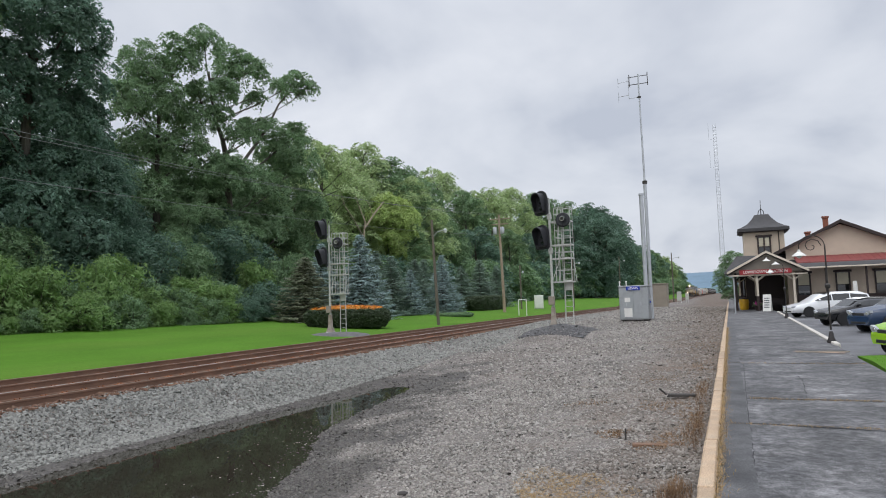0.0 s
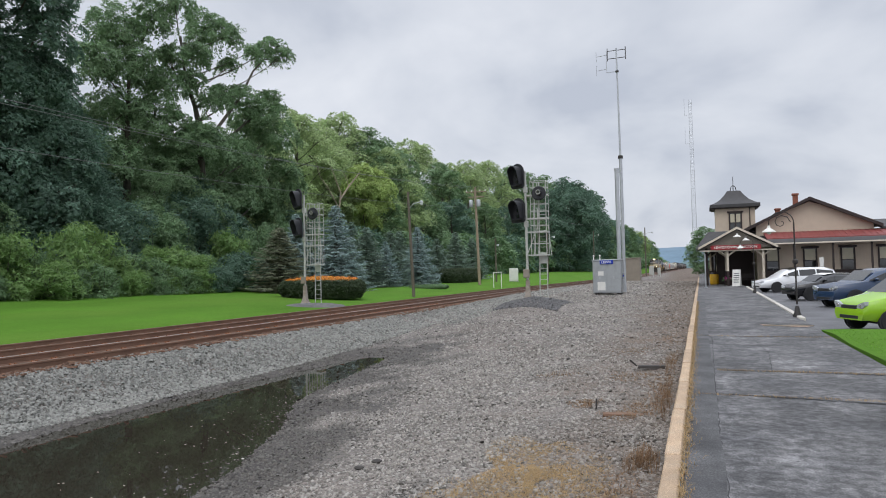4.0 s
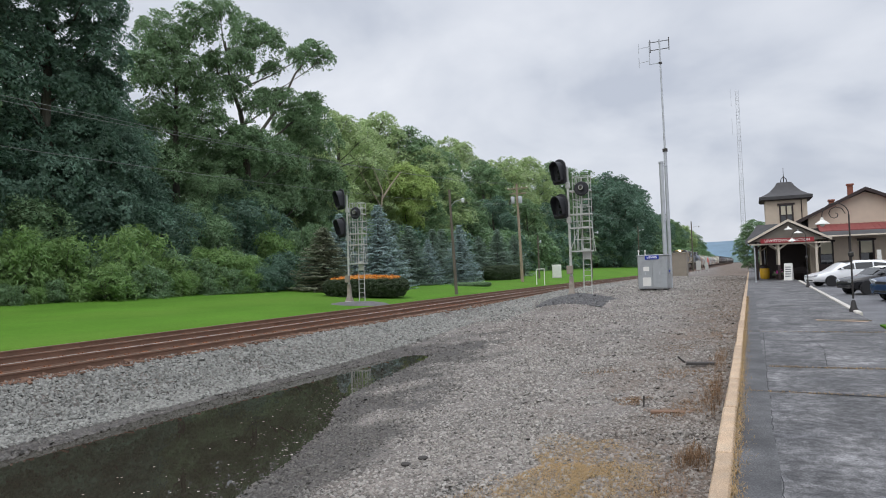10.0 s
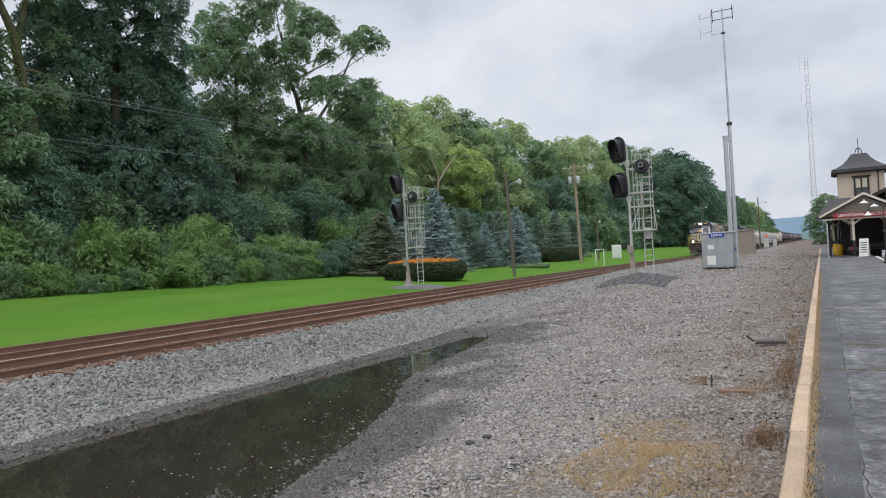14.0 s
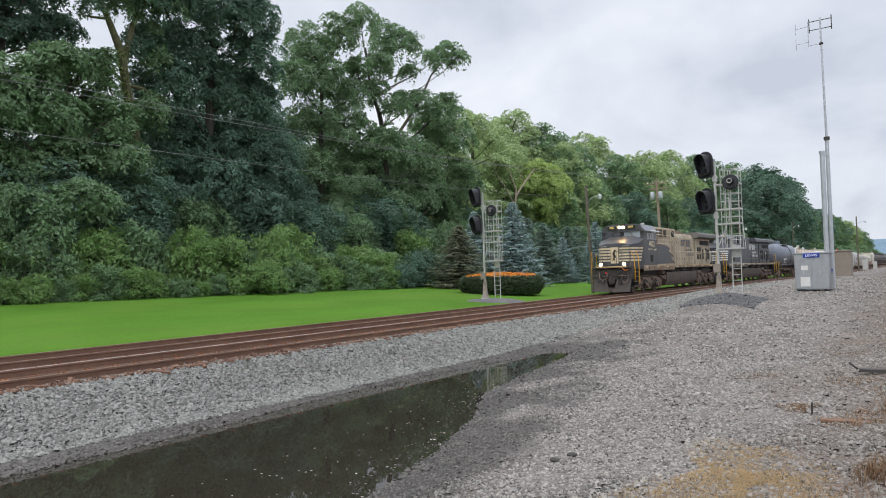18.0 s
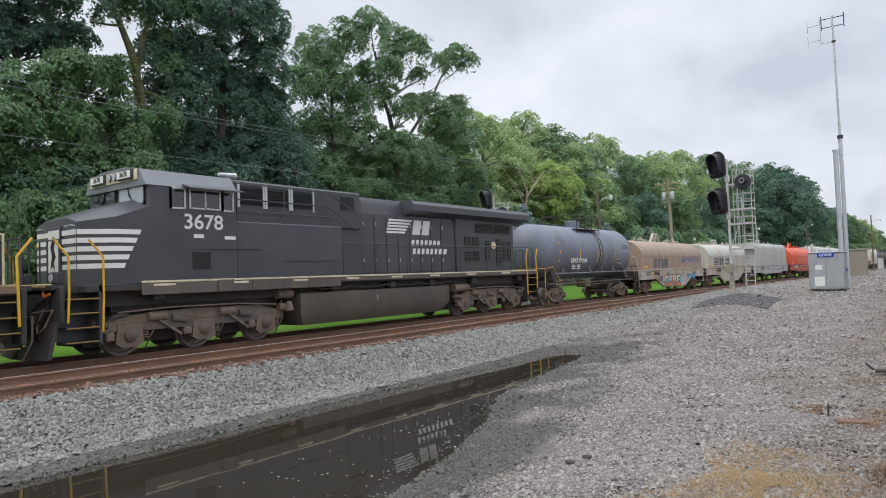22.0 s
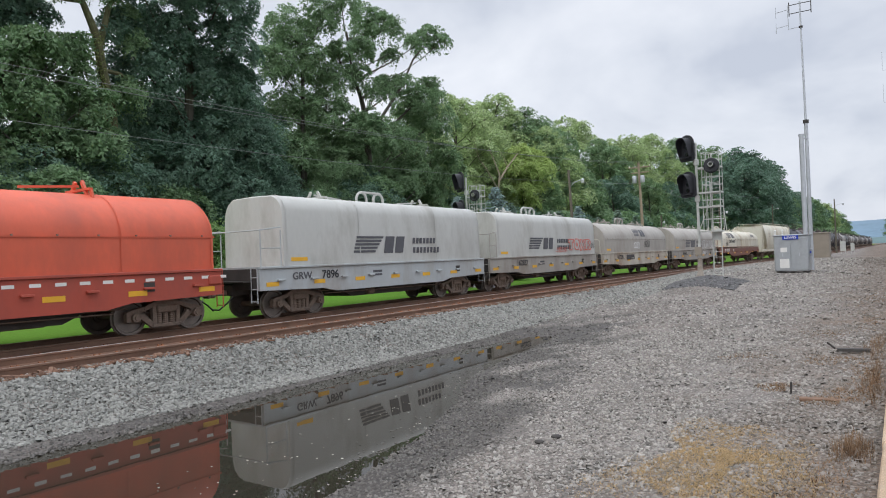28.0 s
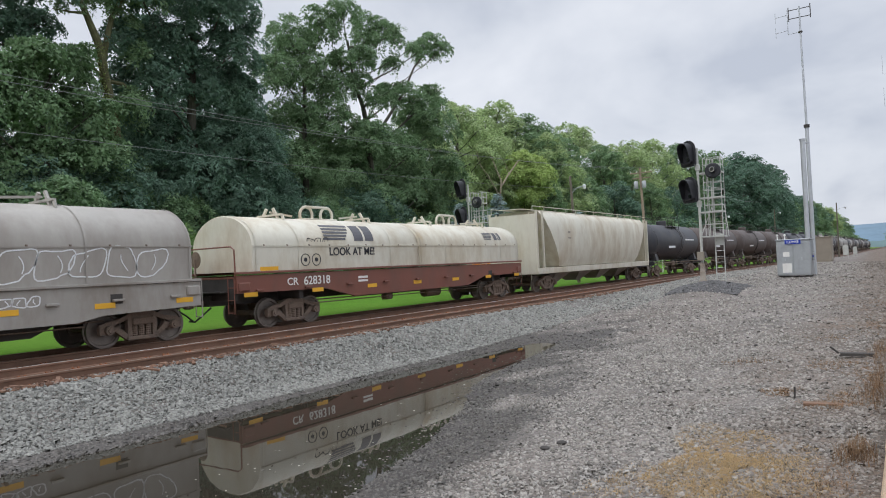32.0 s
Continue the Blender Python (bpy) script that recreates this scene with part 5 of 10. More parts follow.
    part("uncoupling_lever", Geo().tube([(-1.4, 0.6, 1.25), (-0.5, 0.55, 1.2), (0.0, 0.5, 1.08), (0.5, 0.55, 1.2), (1.4, 0.6, 1.25)], 0.018, 5), grime_m, c)
    part("coupler_pocket", Geo().lathe([(0.24, 0.0), (0.26, -0.10), (0.18, -0.14), (0.1, -0.15)], (0, 0.66, 0.88), "y", 16), dark_m, c)
    part("cable_plug", Geo().tube([(0.75, 0.66, 1.7), (0.95, 0.6, 1.55), (1.15, 0.64, 1.62)], 0.03, 6), orange_m, c)
    g = Geo()
    y = 9.6
    posts = [9.6 + i * 1.64 for i in range(8)]
    for y in posts:
        g.cyl((1.47, y, 1.70), (1.47, y, 2.92), 0.022, n=6)
    g.tube([(1.47, 9.6, 2.92), (1.47, 21.1, 2.92)], 0.02, 6)
    part("walkway_railing", g, cream_m if tan else dark, c)
    # stripes on the nose
    for i in range(5):
        z1, z0 = 3.12 - i * 0.205, 3.12 - i * 0.205 - 0.12
        g = Geo()
        e = 2.62 - i * 0.10
        for s in (-1, 1):
            g.add([(s * 1.062, 1.278, z0), (s * 1.476, 1.99, z0), (s * 1.52, e - 0.05, z0), (s * 1.52, e, z1), (s * 1.476, 1.99, z1), (s * 1.062, 1.278, z1)], [(0, 1, 4, 5), (1, 2, 3, 4), (5, 4, 1, 0), (4, 3, 2, 1)])
            g.box(s * 0.32, s * 1.03, 1.266, 1.275, z0, z1)
        part("nose_stripe", g, cream_m if tan else white_m, c)
    g = Geo().box(-0.28, 0.28, 1.215, 1.229, 2.05, 3.15)
    part("nose_emblem_panel", g, cream_m if tan else white_m, c)
    # a rearing beast as a plain dark mark
    g = Geo().prism([(-0.16, 2.2), (-0.05, 2.5), (-0.14, 2.75), (0.0, 3.0), (0.12, 2.95), (0.02, 2.72), (0.12, 2.5), (0.0, 2.38), (0.06, 2.2), (-0.06, 2.3)], "y", 1.202, 1.214)
    part("nose_emblem", g, grille_m, c)
    for x in (-0.75, 0.8):
        part("grab_iron", Geo().tube([(x - 0.2, 1.26, 3.2), (x - 0.2, 1.2, 3.22), (x + 0.2, 1.2, 3.22), (x + 0.2, 1.26, 3.2)], 0.014, 5), frame_m, c)
    part("marker_lamp", Geo().lathe([(0.07, 0), (0.07, 0.06)], (-0.4, 0.62, 1.42), "y", 12), red_m, c)
    # writing
    side_text("road_number", number, 0.55, 1.533, 4.36, 3.36, white_m if not tan else cream_m, c, 1.1)
    if tan:
        side_text("slogan", "DC to AC", 0.20, 1.533, 4.05, 3.0, cream_m, c)
        part("small_marking", Geo().box(1.53, 1.536, 4.75, 5.3, 2.93, 3.02), cream_m, c)
        # jagged mane of dark paint over the tan side
        mane = [(5.4, 1.98), (9.2, 1.98), (8.9, 2.15), (8.2, 2.33), (8.65, 2.40), (9.05, 2.46), (8.7, 2.58), (8.2, 2.76), (7.65, 2.85), (8.0, 2.94), (8.2, 3.02), (7.9, 3.13), (7.4, 3.24), (6.4, 3.33), (5.4, 3.36)]
        mane2 = [(5.4, 1.95)] + [(5.4 + (y - 5.4) * 1.06 + 0.03, z + (0.05 if z > 2.3 else 0)) for y, z in mane[1:-1]] + [(5.4, 3.42)]
        part("mane_edge", Geo().prism(mane2, "x", 1.532, 1.536), maroon_m, c)
        part("mane_panel", Geo().prism(mane, "x", 1.537, 1.541), black_m, c, "dark grey jagged paint panel")
        part("mane_tip", Geo().prism([(5.5, 3.5), (6.6, 3.52), (6.3, 3.64), (6.9, 3.78), (5.5, 3.9)], "x", 1.221, 1.226), maroon_m, c)
        plain_logo(c, 1.006, 14.6, 3.62, 0.56, grey_logo_m, False)
        g = Geo()
        for i, (n, w) in enumerate(((7, 1.9), (8, 2.2))):
            for j in range(n):
                a = 14.0 + j * w / n + 0.06 * i
                z0 = 2.92 - i * 0.33
                g.prism([(a, z0), (a + w / n * 0.62, z0), (a + w / n * 0.8, z0 + 0.22), (a + w / n * 0.2, z0 + 0.22)], "x", 1.006, 1.011)
        part("name_bars", g, grey_logo_m, c)
        part("rust_patch", Geo().box(1.122, 1.127, 9.75, 10.7, 3.15, 3.62), rust_m, c, "orange rusted patch on the hood")
    else:
        plain_logo(c, 1.006, 14.2, 3.62, 0.56, white_m, False)
        g = Geo()
        for i, (n, w) in enumerate(((7, 1.9), (8, 2.2))):
            for j in range(n):
                a = 13.7 + j * w / n + 0.06 * i
                z0 = 2.92 - i * 0.33
                g.prism([(a, z0), (a + w / n * 0.62, z0), (a + w / n * 0.8, z0 + 0.22), (a + w / n * 0.2, z0 + 0.22)], "x", 1.006, 1.011)
        part("name_bars", g, white_m, c)
        part("small_marking", Geo().box(1.53, 1.536, 4.05, 4.35, 2.95, 3.05).box(1.53, 1.536, 5.0, 5.35, 2.93, 3.02), white_m, c)
    part("horn", Geo().cyl((0.3, 6.0, 4.72), (0.3, 6.0, 4.95), 0.03, n=6).cyl((0.3, 5.7, 4.95), (0.3, 6.3, 4.95), 0.05, 0.09, n=10), frame_m, c)
    # the radiator end runs out longer than the rest
    for o in c.children_recursive:
        if o.type == "MESH" and o.name.split(".")[0] not in ("truck", "truck_frame", "truck_well", "coil_spring", "wheel"):
            for v in o.data.vertices:
                if v.co.y > 15.5:
                    v.co.y = 15.5 + (v.co.y - 15.5) * 1.22
    return c


TRAIN.append((locomotive("faded tan and dark grey diesel freight locomotive with lit headlights", "4002", True, "locomotives of the train"), 0.0))
TRAIN.append((locomotive("black diesel freight locomotive with white nose stripes, coupled second", "3678", False, "locomotives of the train"), 22.72))


def cover_section(w, top, seam, base, round_=True, n=9):
    """Half outline of a coil car's hood from the foot on one side, over the top, to the other foot."""
    if round_:
        arc = [(w * math.cos(math.pi * i / (2 * n)), seam + (top - seam) * math.sin(math.pi * i / (2 * n))) for i in range(n + 1)]
    else:
        r = 0.62
        arc = [(w - 0.03, top - r - 0.12)] + [(w - r + (r - 0.05) * math.cos(math.pi * i / (2 * n)), top - r - 0.02 + r * math.sin(math.pi * i / (2 * n))) for i in range(n)] + [(0.0, top)]
    right = [(w, base)] + arc
    return right + [(-x, z) for x, z in reversed(right[:-1])]


def coil_car(label, length, cover_m, frame_mat, number="", style="round", belly="deep", reporting="", ends=False, hoods=1, logo=None, top=3.68, y0=1.15, y1=14.15, trucks=(2.5, 13.3), load="white", marks=(), group="coil cars of the train", lift_m=None, words=True):
    c = thing("coil_car", label, "freight car", None, group)
    a, b = 0.45, length - 0.45
    lift_m = lift_m or cover_m
    deck = 1.55 if belly != "cr" else 1.68
    w = 1.47
    # side sills
    for s in (-1, 1):
        x0, x1 = s * 1.38, s * 1.50
        if belly == "deep":
            pts = [(a, 1.62), (b, 1.62), (b, 0.98), (b - 3.0, 0.98), (b - 4.6, 0.36), (a + 4.6, 0.36), (a + 3.0, 0.98), (a, 0.98)]
        elif belly == "cr":
            pts = [(a, 1.66), (b, 1.66), (b, 1.15), (b - 3.6, 1.12), (b - 5.0, 0.78), (a + 5.0, 0.78), (a + 3.6, 1.12), (a, 1.15)]
        else:
            pts = [(a, 1.56), (b, 1.56), (b, 0.92), (b - 2.7, 0.86), (b - 3.3, 0.74), (a + 3.3, 0.74), (a + 2.7, 0.86), (a, 0.92)]
        sill = part("side_sill", Geo().prism(pts, "x", x0, x1), frame_mat, c)
        g = Geo().box(s * 1.38, s * 1.56, a, b, deck + 0.02, deck + 0.09, 0.01)
        if belly != "deep":
            for i in range(9):
                y = lerp(a + 0.8, b - 0.8, i / 8)
                g.box(s * 1.5, s * 1.6, y - 0.14, y + 0.14, 1.18, 1.24, 0.01)
        part("sill_flange", g, frame_mat, sill)
    g = Geo().box(-0.35, 0.35, a - 0.1, b + 0.1, 0.78, 1.1).box(-1.38, 1.38, a, a + 0.12, 0.95, 1.58).box(-1.38, 1.38, b - 0.12, b, 0.95, 1.58)
    for i in range(5):
        y = lerp(a + 2.6, b - 2.6, i / 4)
        g.box(-1.38, 1.38, y - 0.08, y + 0.08, 0.85, 1.25)
    part("centre_sill", g, dark_m, c)
    if belly == "flat":
        p, q = trucks[0] + 1.35, trucks[1] - 1.35
        part("coil_trough", Geo().prism([(p, 1.3), (q, 1.3), (q, 1.05), (q - 1.3, 0.46), (p + 1.3, 0.46), (p, 1.05)], "x", -0.95, 0.95), dark_m, c)
    g = Geo().cyl((0.7, length * 0.58, 0.62), (0.7, length * 0.58 + 1.0, 0.62), 0.2, n=12).tube([(1.2, a + 3.0, 0.66), (1.2, b - 3.0, 0.62)], 0.018, 5).tube([(0.9, a + 2.6, 0.75), (0.9, b - 2.4, 0.70)], 0.022, 5).box(0.8, 1.15, length * 0.42, length * 0.42 + 0.35, 0.5, 0.85, 0.05)
    part("brake_gear", g, grime_m, c)
    # hoods
    edges = [lerp(y0, y1, i / hoods) for i in range(hoods + 1)]
    for h in range(hoods):
        p, q = edges[h] + (0.02 if h else 0), edges[h + 1] - (0.02 if h < hoods - 1 else 0)
        sec = cover_section(w, top, 2.52, deck + 0.09, style == "round")
        g = Geo()
        g.loft([[(x * k, y, deck + 0.09 + (z - deck - 0.09) * kz) for x, z in sec] for y, k, kz in ((p, 0.97, 0.985), (p + 0.06, 1, 1), (q - 0.06, 1, 1), (q, 0.97, 0.985))])
        cover = part("hood", g, cover_m, c, smooth=40)
        sec2 = cover_section(w + 0.022, top + 0.022, 2.52, deck + 0.10, style == "round")
        ribs = [p + 0.1, q - 0.1] + [lerp(p, q, t) for t in ((0.22, 0.78) if style == "round" else (0.3, 0.7))]
        if load == "ribbed":
            ribs = [lerp(p + 0.1, q - 0.1, i / 10) for i in range(11)]
        for y in ribs:
            part("rib", Geo().loft([[(x, y + d, z) for x, z in sec2] for d in (-0.02, 0.02)], caps=False), cover_m if load != "ribbed" else material("hood_rib_pale", (0.55, 0.50, 0.43), rough=0.6, vary=0.2) if "hood_rib_pale" not in bpy.data.materials else bpy.data.materials["hood_rib_pale"], cover)
        if style == "round":
            g = Geo()
            for s in (-1, 1):
                g.box(s * 1.468, s * 1.492, p, q, 2.50, 2.545)
            part("seam_strip", g, cover_m, cover)
            g = Geo()
            for s in (-1, 1):
                n = int((q - p) / 0.9)
                for i in range(n):
                    y = lerp(p + 0.4, q - 0.4, i / (n - 1))
                    g.box(s * 1.47, s * 1.51, y - 0.02, y + 0.02, 2.53, 2.57)
            part("seam_clip", g, grime_m, cover)
        # lifting eye and stacking guides on the ridge
        m = (p + q) / 2
        if load in ("frame", "ribbed"):
            g = Geo()
            for s in (-1, 1):
                g.beam((s * 0.05, m - 1.0, top - 0.02), (s * 0.05, m - 0.3, top + 0.62), 0.07, 0.07)
                g.beam((s * 0.05, m + 1.0, top - 0.02), (s * 0.05, m + 0.3, top + 0.62), 0.07, 0.07)
            g.box(-0.12, 0.12, m - 0.35, m + 0.35, top + 0.56, top + 0.66, 0.02).box(-0.1, 0.1, m - 0.09, m + 0.09, top, top + 0.6)
        else:
            g = Geo()
            for s in (-0.5, 0.5):
                ring = [(0.0, m + s + 0.30 * math.cos(t), top + 0.16 + 0.30 * math.sin(t)) for t in [math.pi * (-0.35 + 1.7 * i / 12) for i in range(13)]]
                g.tube(ring, 0.055, 6)
            g.tube([(0, m - 0.5, top + 0.46), (0, m + 0.5, top + 0.46)], 0.05, 6)
            g.box(-0.22, 0.22, m - 0.85, m + 0.85, top - 0.04, top + 0.04, 0.02)
        part("lifting_eye", g, lift_m, cover)
        for k, gy in enumerate((lerp(p, q, 0.24), lerp(p, q, 0.76))):
            g = Geo()
            for s in (-1, 1):
                g.beam((s * 0.55, gy, top - 0.28), (s * 0.16, gy, top + 0.32), 0.07, 0.09)
                g.beam((s * 0.75, gy, top - 0.42), (s * 0.60, gy, top + 0.05), 0.05, 0.10)
            g.box(-0.6, 0.6, gy - 0.05, gy + 0.05, top + 0.06, top + 0.12)
            g.beam((0.0, gy, top + 0.20), (0.0, lerp(gy, m, 0.45), top + 0.1), 0.06, 0.06)
            part("stacking_guide", g, lift_m, cover)
    # ends: platforms, ladders
    for e, y, d in ((0, a, -1), (1, b, 1)):
        for s in (-1, 1):
            g = Geo()
            for x in (s * 1.18, s * 1.46):
                g.cyl((x, y + d * 0.06, 0.55), (x, y + d * 0.06, 1.6), 0.016, n=5)
            for i in range(3):
                g.cyl((s * 1.18, y + d * 0.06, 0.6 + i * 0.36), (s * 1.46, y + d * 0.06, 0.6 + i * 0.36), 0.014, n=5)
            part("end_ladder", g, frame_mat, c)
        g = Geo().box(-1.1, 1.1, y, y + d * 0.28, 1.18, 1.22)
        part("crossover_platform", g, dark_m, c)
        coupler(c, y + d * 0.55, d)
    if not ends:
        part("end_handrail", Geo().tube([(-1.3, a + 0.12, 1.6), (-1.3, a + 0.1, 2.42), (-1.15, a + 0.1, 2.52), (1.15, a + 0.1, 2.52), (1.3, a + 0.1, 2.42), (1.3, a + 0.12, 1.6)], 0.024, 6), frame_mat, c)
        part("hand_brake", Geo().lathe([(0.22, 0.0), (0.26, 0.02), (0.22, 0.04)], (-0.7, a + 0.2, 2.2), "y", 16).cyl((-0.7, a + 0.2, 1.6), (-0.7, a + 0.2, 2.2), 0.03, n=6), grime_m, c)
        part("end_deck", Geo().box(-1.45, 1.45, a, y0, 1.56, 1.62), frame_mat, c)
        for yy in (a + 0.05, b - 0.45):
            part("corner_casting", Geo().box(1.40, 1.56, yy, yy + 0.4, 1.2, 1.46, 0.03), frame_mat, c)
    if ends:
        g = Geo()
        for x in (-1.45, 1.45):
            for y in (a + 0.1, y0 - 0.15):
                g.cyl((x, y, 1.0), (x, y, 2.75), 0.022, n=5)
            g.tube([(x, a + 0.1, 2.75), (x, y0 - 0.15, 2.85)], 0.022, 5)
            g.tube([(x, a + 0.1, 2.2), (x, y0 - 0.15, 2.2)], 0.018, 5)
        g.tube([(-1.45, a + 0.1, 2.75), (1.45, a + 0.1, 2.75)], 0.022, 5)
        part("end_railing", g, frame_mat, c)
        part("end_deck", Geo().box(-1.45, 1.45, a, y0, 1.58, 1.64), frame_mat, c)
    freight_truck(c, trucks[0])
    freight_truck(c, trucks[1])
    # reflectors and writing
    n = 7
    for i in range(n):
        y = lerp(a + 0.5, b - 0.5, i / (n - 1))
        part("reflector", Geo().box(1.5, 1.508, y - 0.22, y + 0.22, 1.36, 1.46) if belly == "deep" else Geo().box(1.5, 1.508, y - 0.25, y + 0.25, 1.03, 1.16), amber_m, c)
    part("reflector_block", Geo().box(1.472, 1.478, y0 + 0.25, y0 + 0.95, 1.78, 1.90), amber_m, c)
    part("stencil_panel", Geo().box(1.5, 1.507, length * 0.80, length * 0.80 + 0.3, 1.12, 1.36), dark_m, c)
    if number:
        z = 1.36 if belly == "deep" else 1.40 if belly == "cr" else 1.30
        side_text("car_number", number, 0.38, 1.512, a + 2.6, z, graf_black if logo is not white_m else white_m, c, 1.05, align="LEFT")
        part("small_stencil", Geo().box(1.5, 1.506, a + 5.2, a + 5.7, z - 0.02, z + 0.06).box(1.5, 1.506, a + 5.2, a + 5.7, z - 0.14, z - 0.07), grey_logo_m if logo is not white_m else white_m, c)
    return c


def hood_paint(name, col, dirt, amt=0.35, rough=0.55):
    return material(name, col, rough=rough, vary=0.08, scale=0.8, fine=9, bump=0.05, dirt=dirt, dirt_amt=amt, dirt_scale=0.9, stretch=(1, 1, 0.4))


beige_m = hood_paint("hood_brown_beige", (0.355, 0.258, 0.182), (0.29, 0.22, 0.165), 0.4)
pale_m = hood_paint("hood_pale_cream", (0.51, 0.487, 0.428), (0.37, 0.325, 0.25), 0.45)
grey_green_m = hood_paint("hood_grey_green", (0.41, 0.42, 0.375), (0.33, 0.33, 0.29), 0.3)
orange_red_m = hood_paint("hood_orange_red", (0.66, 0.115, 0.055), (0.5, 0.10, 0.055), 0.4)
white_grey_m = hood_paint("hood_white_grey", (0.48, 0.48, 0.45), (0.37, 0.36, 0.325), 0.3)
warm_grey_m = hood_paint("hood_warm_grey", (0.385, 0.362, 0.325), (0.285, 0.255, 0.22), 0.45)
cream2_m = hood_paint("hood_cream_white", (0.62, 0.595, 0.50), (0.44, 0.365, 0.25), 0.45)
fr_grey = hood_paint("frame_light_grey", (0.50, 0.475, 0.405), (0.27, 0.16, 0.095), 0.5)
fr_blue = hood_paint("frame_blue_grey", (0.42, 0.45, 0.455), (0.33, 0.30, 0.27), 0.35)
fr_red = hood_paint("frame_red", (0.42, 0.075, 0.045), (0.3, 0.07, 0.05), 0.4)
fr_brown = hood_paint("frame_red_brown", (0.20, 0.075, 0.052), (0.15, 0.08, 0.06), 0.4)
fr_dark = hood_paint("frame_dirty_grey", (0.345, 0.325, 0.292), (0.22, 0.18, 0.14), 0.4)
graf_orange = material("graffiti_orange", (0.80, 0.22, 0.08), rough=0.5)
graf_blue = material("graffiti_blue", (0.03, 0.10, 0.45), rough=0.5)
graf_peach = material("graffiti_peach", (0.80, 0.52, 0.36), rough=0.5)
graf_cyan = material("graffiti_cyan", (0.10, 0.52, 0.62), rough=0.5)
graf_red = material("graffiti_red", (0.70, 0.16, 0.12), rough=0.5)
graf_white = material("graffiti_white", (0.75, 0.76, 0.76), rough=0.5)
graf_black = material("graffiti_black", (0.03, 0.03, 0.035), rough=0.5)


def scrawl(car, name, mat, x, y0, y1, z, h, n, seed, r=0.022, lean=0.2):
    """A row of rounded outlines and strokes in spray paint that spells nothing."""
    rr = random.Random(seed)
    g = Geo()
    for i in range(n):
        y = lerp(y0, y1, (i + 0.5) / n)
        w = (y1 - y0) / n * 0.47
        p1, p2, e = rr.uniform(0, 6.28), rr.uniform(0, 6.28), rr.uniform(0.45, 0.75)
        loop = []
        for k in range(19):
            t = 2 * math.pi * k / 18
            q = 1 + 0.16 * math.sin(2 * t + p1) + 0.10 * math.sin(3 * t + p2)
            cy, cz = math.copysign(abs(math.cos(t)) ** e, math.cos(t)), math.copysign(abs(math.sin(t)) ** e, math.sin(t))
            loop.append((x, y + w * q * cy + lean * h * 0.5 * cz, z + h / 2 * q * cz))
        for p, q in zip(loop, loop[1:]):
            g.beam(p, q, 0.004, r * 2)
        u = rr.uniform(-0.3, 0.3)
        inner = [(x, y + w * (u + 0.35 * math.sin(2.2 * t + p2)), z + h * (t - 0.5) * 0.55) for t in (0, 0.25, 0.5, 0.75, 1.0)]
        for p, q in zip(inner, inner[1:]):
            g.beam(p, q, 0.004, r * 1.6)
    return part(name, g, mat, car)


def blobs(car, name, mat, x, y0, y1, z, h, n, seed, d=0.004):
    """Fat sprayed letter forms, reduced to rounded shapes."""
    rr = random.Random(seed)
    g = Geo()
    for i in range(n):
        y = lerp(y0, y1, (i + 0.5) / n)
        w = (y1 - y0) / n * 0.56
        pts = []
        for k in range(12):
            t = 2 * math.pi * k / 12
            q = rr.uniform(0.86, 1.1)
            pts.append((y + w * q * math.copysign(abs(math.cos(t)) ** 0.6, math.cos(t)) + 0.06 * math.sin(t), z + h / 2 * q * math.copysign(abs(math.sin(t)) ** 0.6, math.sin(t))))
        g.prism(pts, "x", x + 0.0004 * i, x + d + 0.0004 * i)
    return part(name, g, mat, car)


FORMS = {
    "T": ["0 .98 1 1 .95 .7 .74 .72 .72 0 .28 0 .3 .72 .1 .66"], "I": [".2 1 .8 1 .8 0 .2 0"],
    "O": [".3 1 .7 1 .95 .8 1 .3 .75 0 .3 0 .02 .25 .05 .8", ".4 .62 .58 .62 .6 .36 .42 .36"],
    "X": ["0 1 .36 1 .52 .66 .7 1 1 1 .74 .5 1 0 .64 0 .48 .33 .32 0 0 0 .27 .5"],
    "R": ["0 1 .6 1 .92 .84 .92 .56 .72 .46 1 0 .64 0 .42 .4 .4 0 .02 0", ".4 .82 .6 .8 .6 .62 .4 .6"],
    "U": ["0 1 .34 1 .36 .38 .5 .28 .64 .38 .66 1 1 1 .98 .2 .75 0 .25 0 .02 .2"],
    "E": ["0 1 .95 1 .95 .76 .4 .74 .4 .62 .8 .6 .8 .4 .4 .38 .4 .26 1 .26 1 0 0 0"],
    "C": ["1 .95 .6 1 .15 .9 0 .5 .15 .1 .6 0 1 .06 .98 .34 .6 .28 .4 .5 .6 .72 .98 .66"],
    "V": ["0 1 .35 1 .5 .4 .65 1 1 1 .68 0 .32 0"], "Z": ["0 1 1 1 1 .72 .5 .28 1 .28 1 0 0 0 0 .28 .5 .72 0 .72"]}


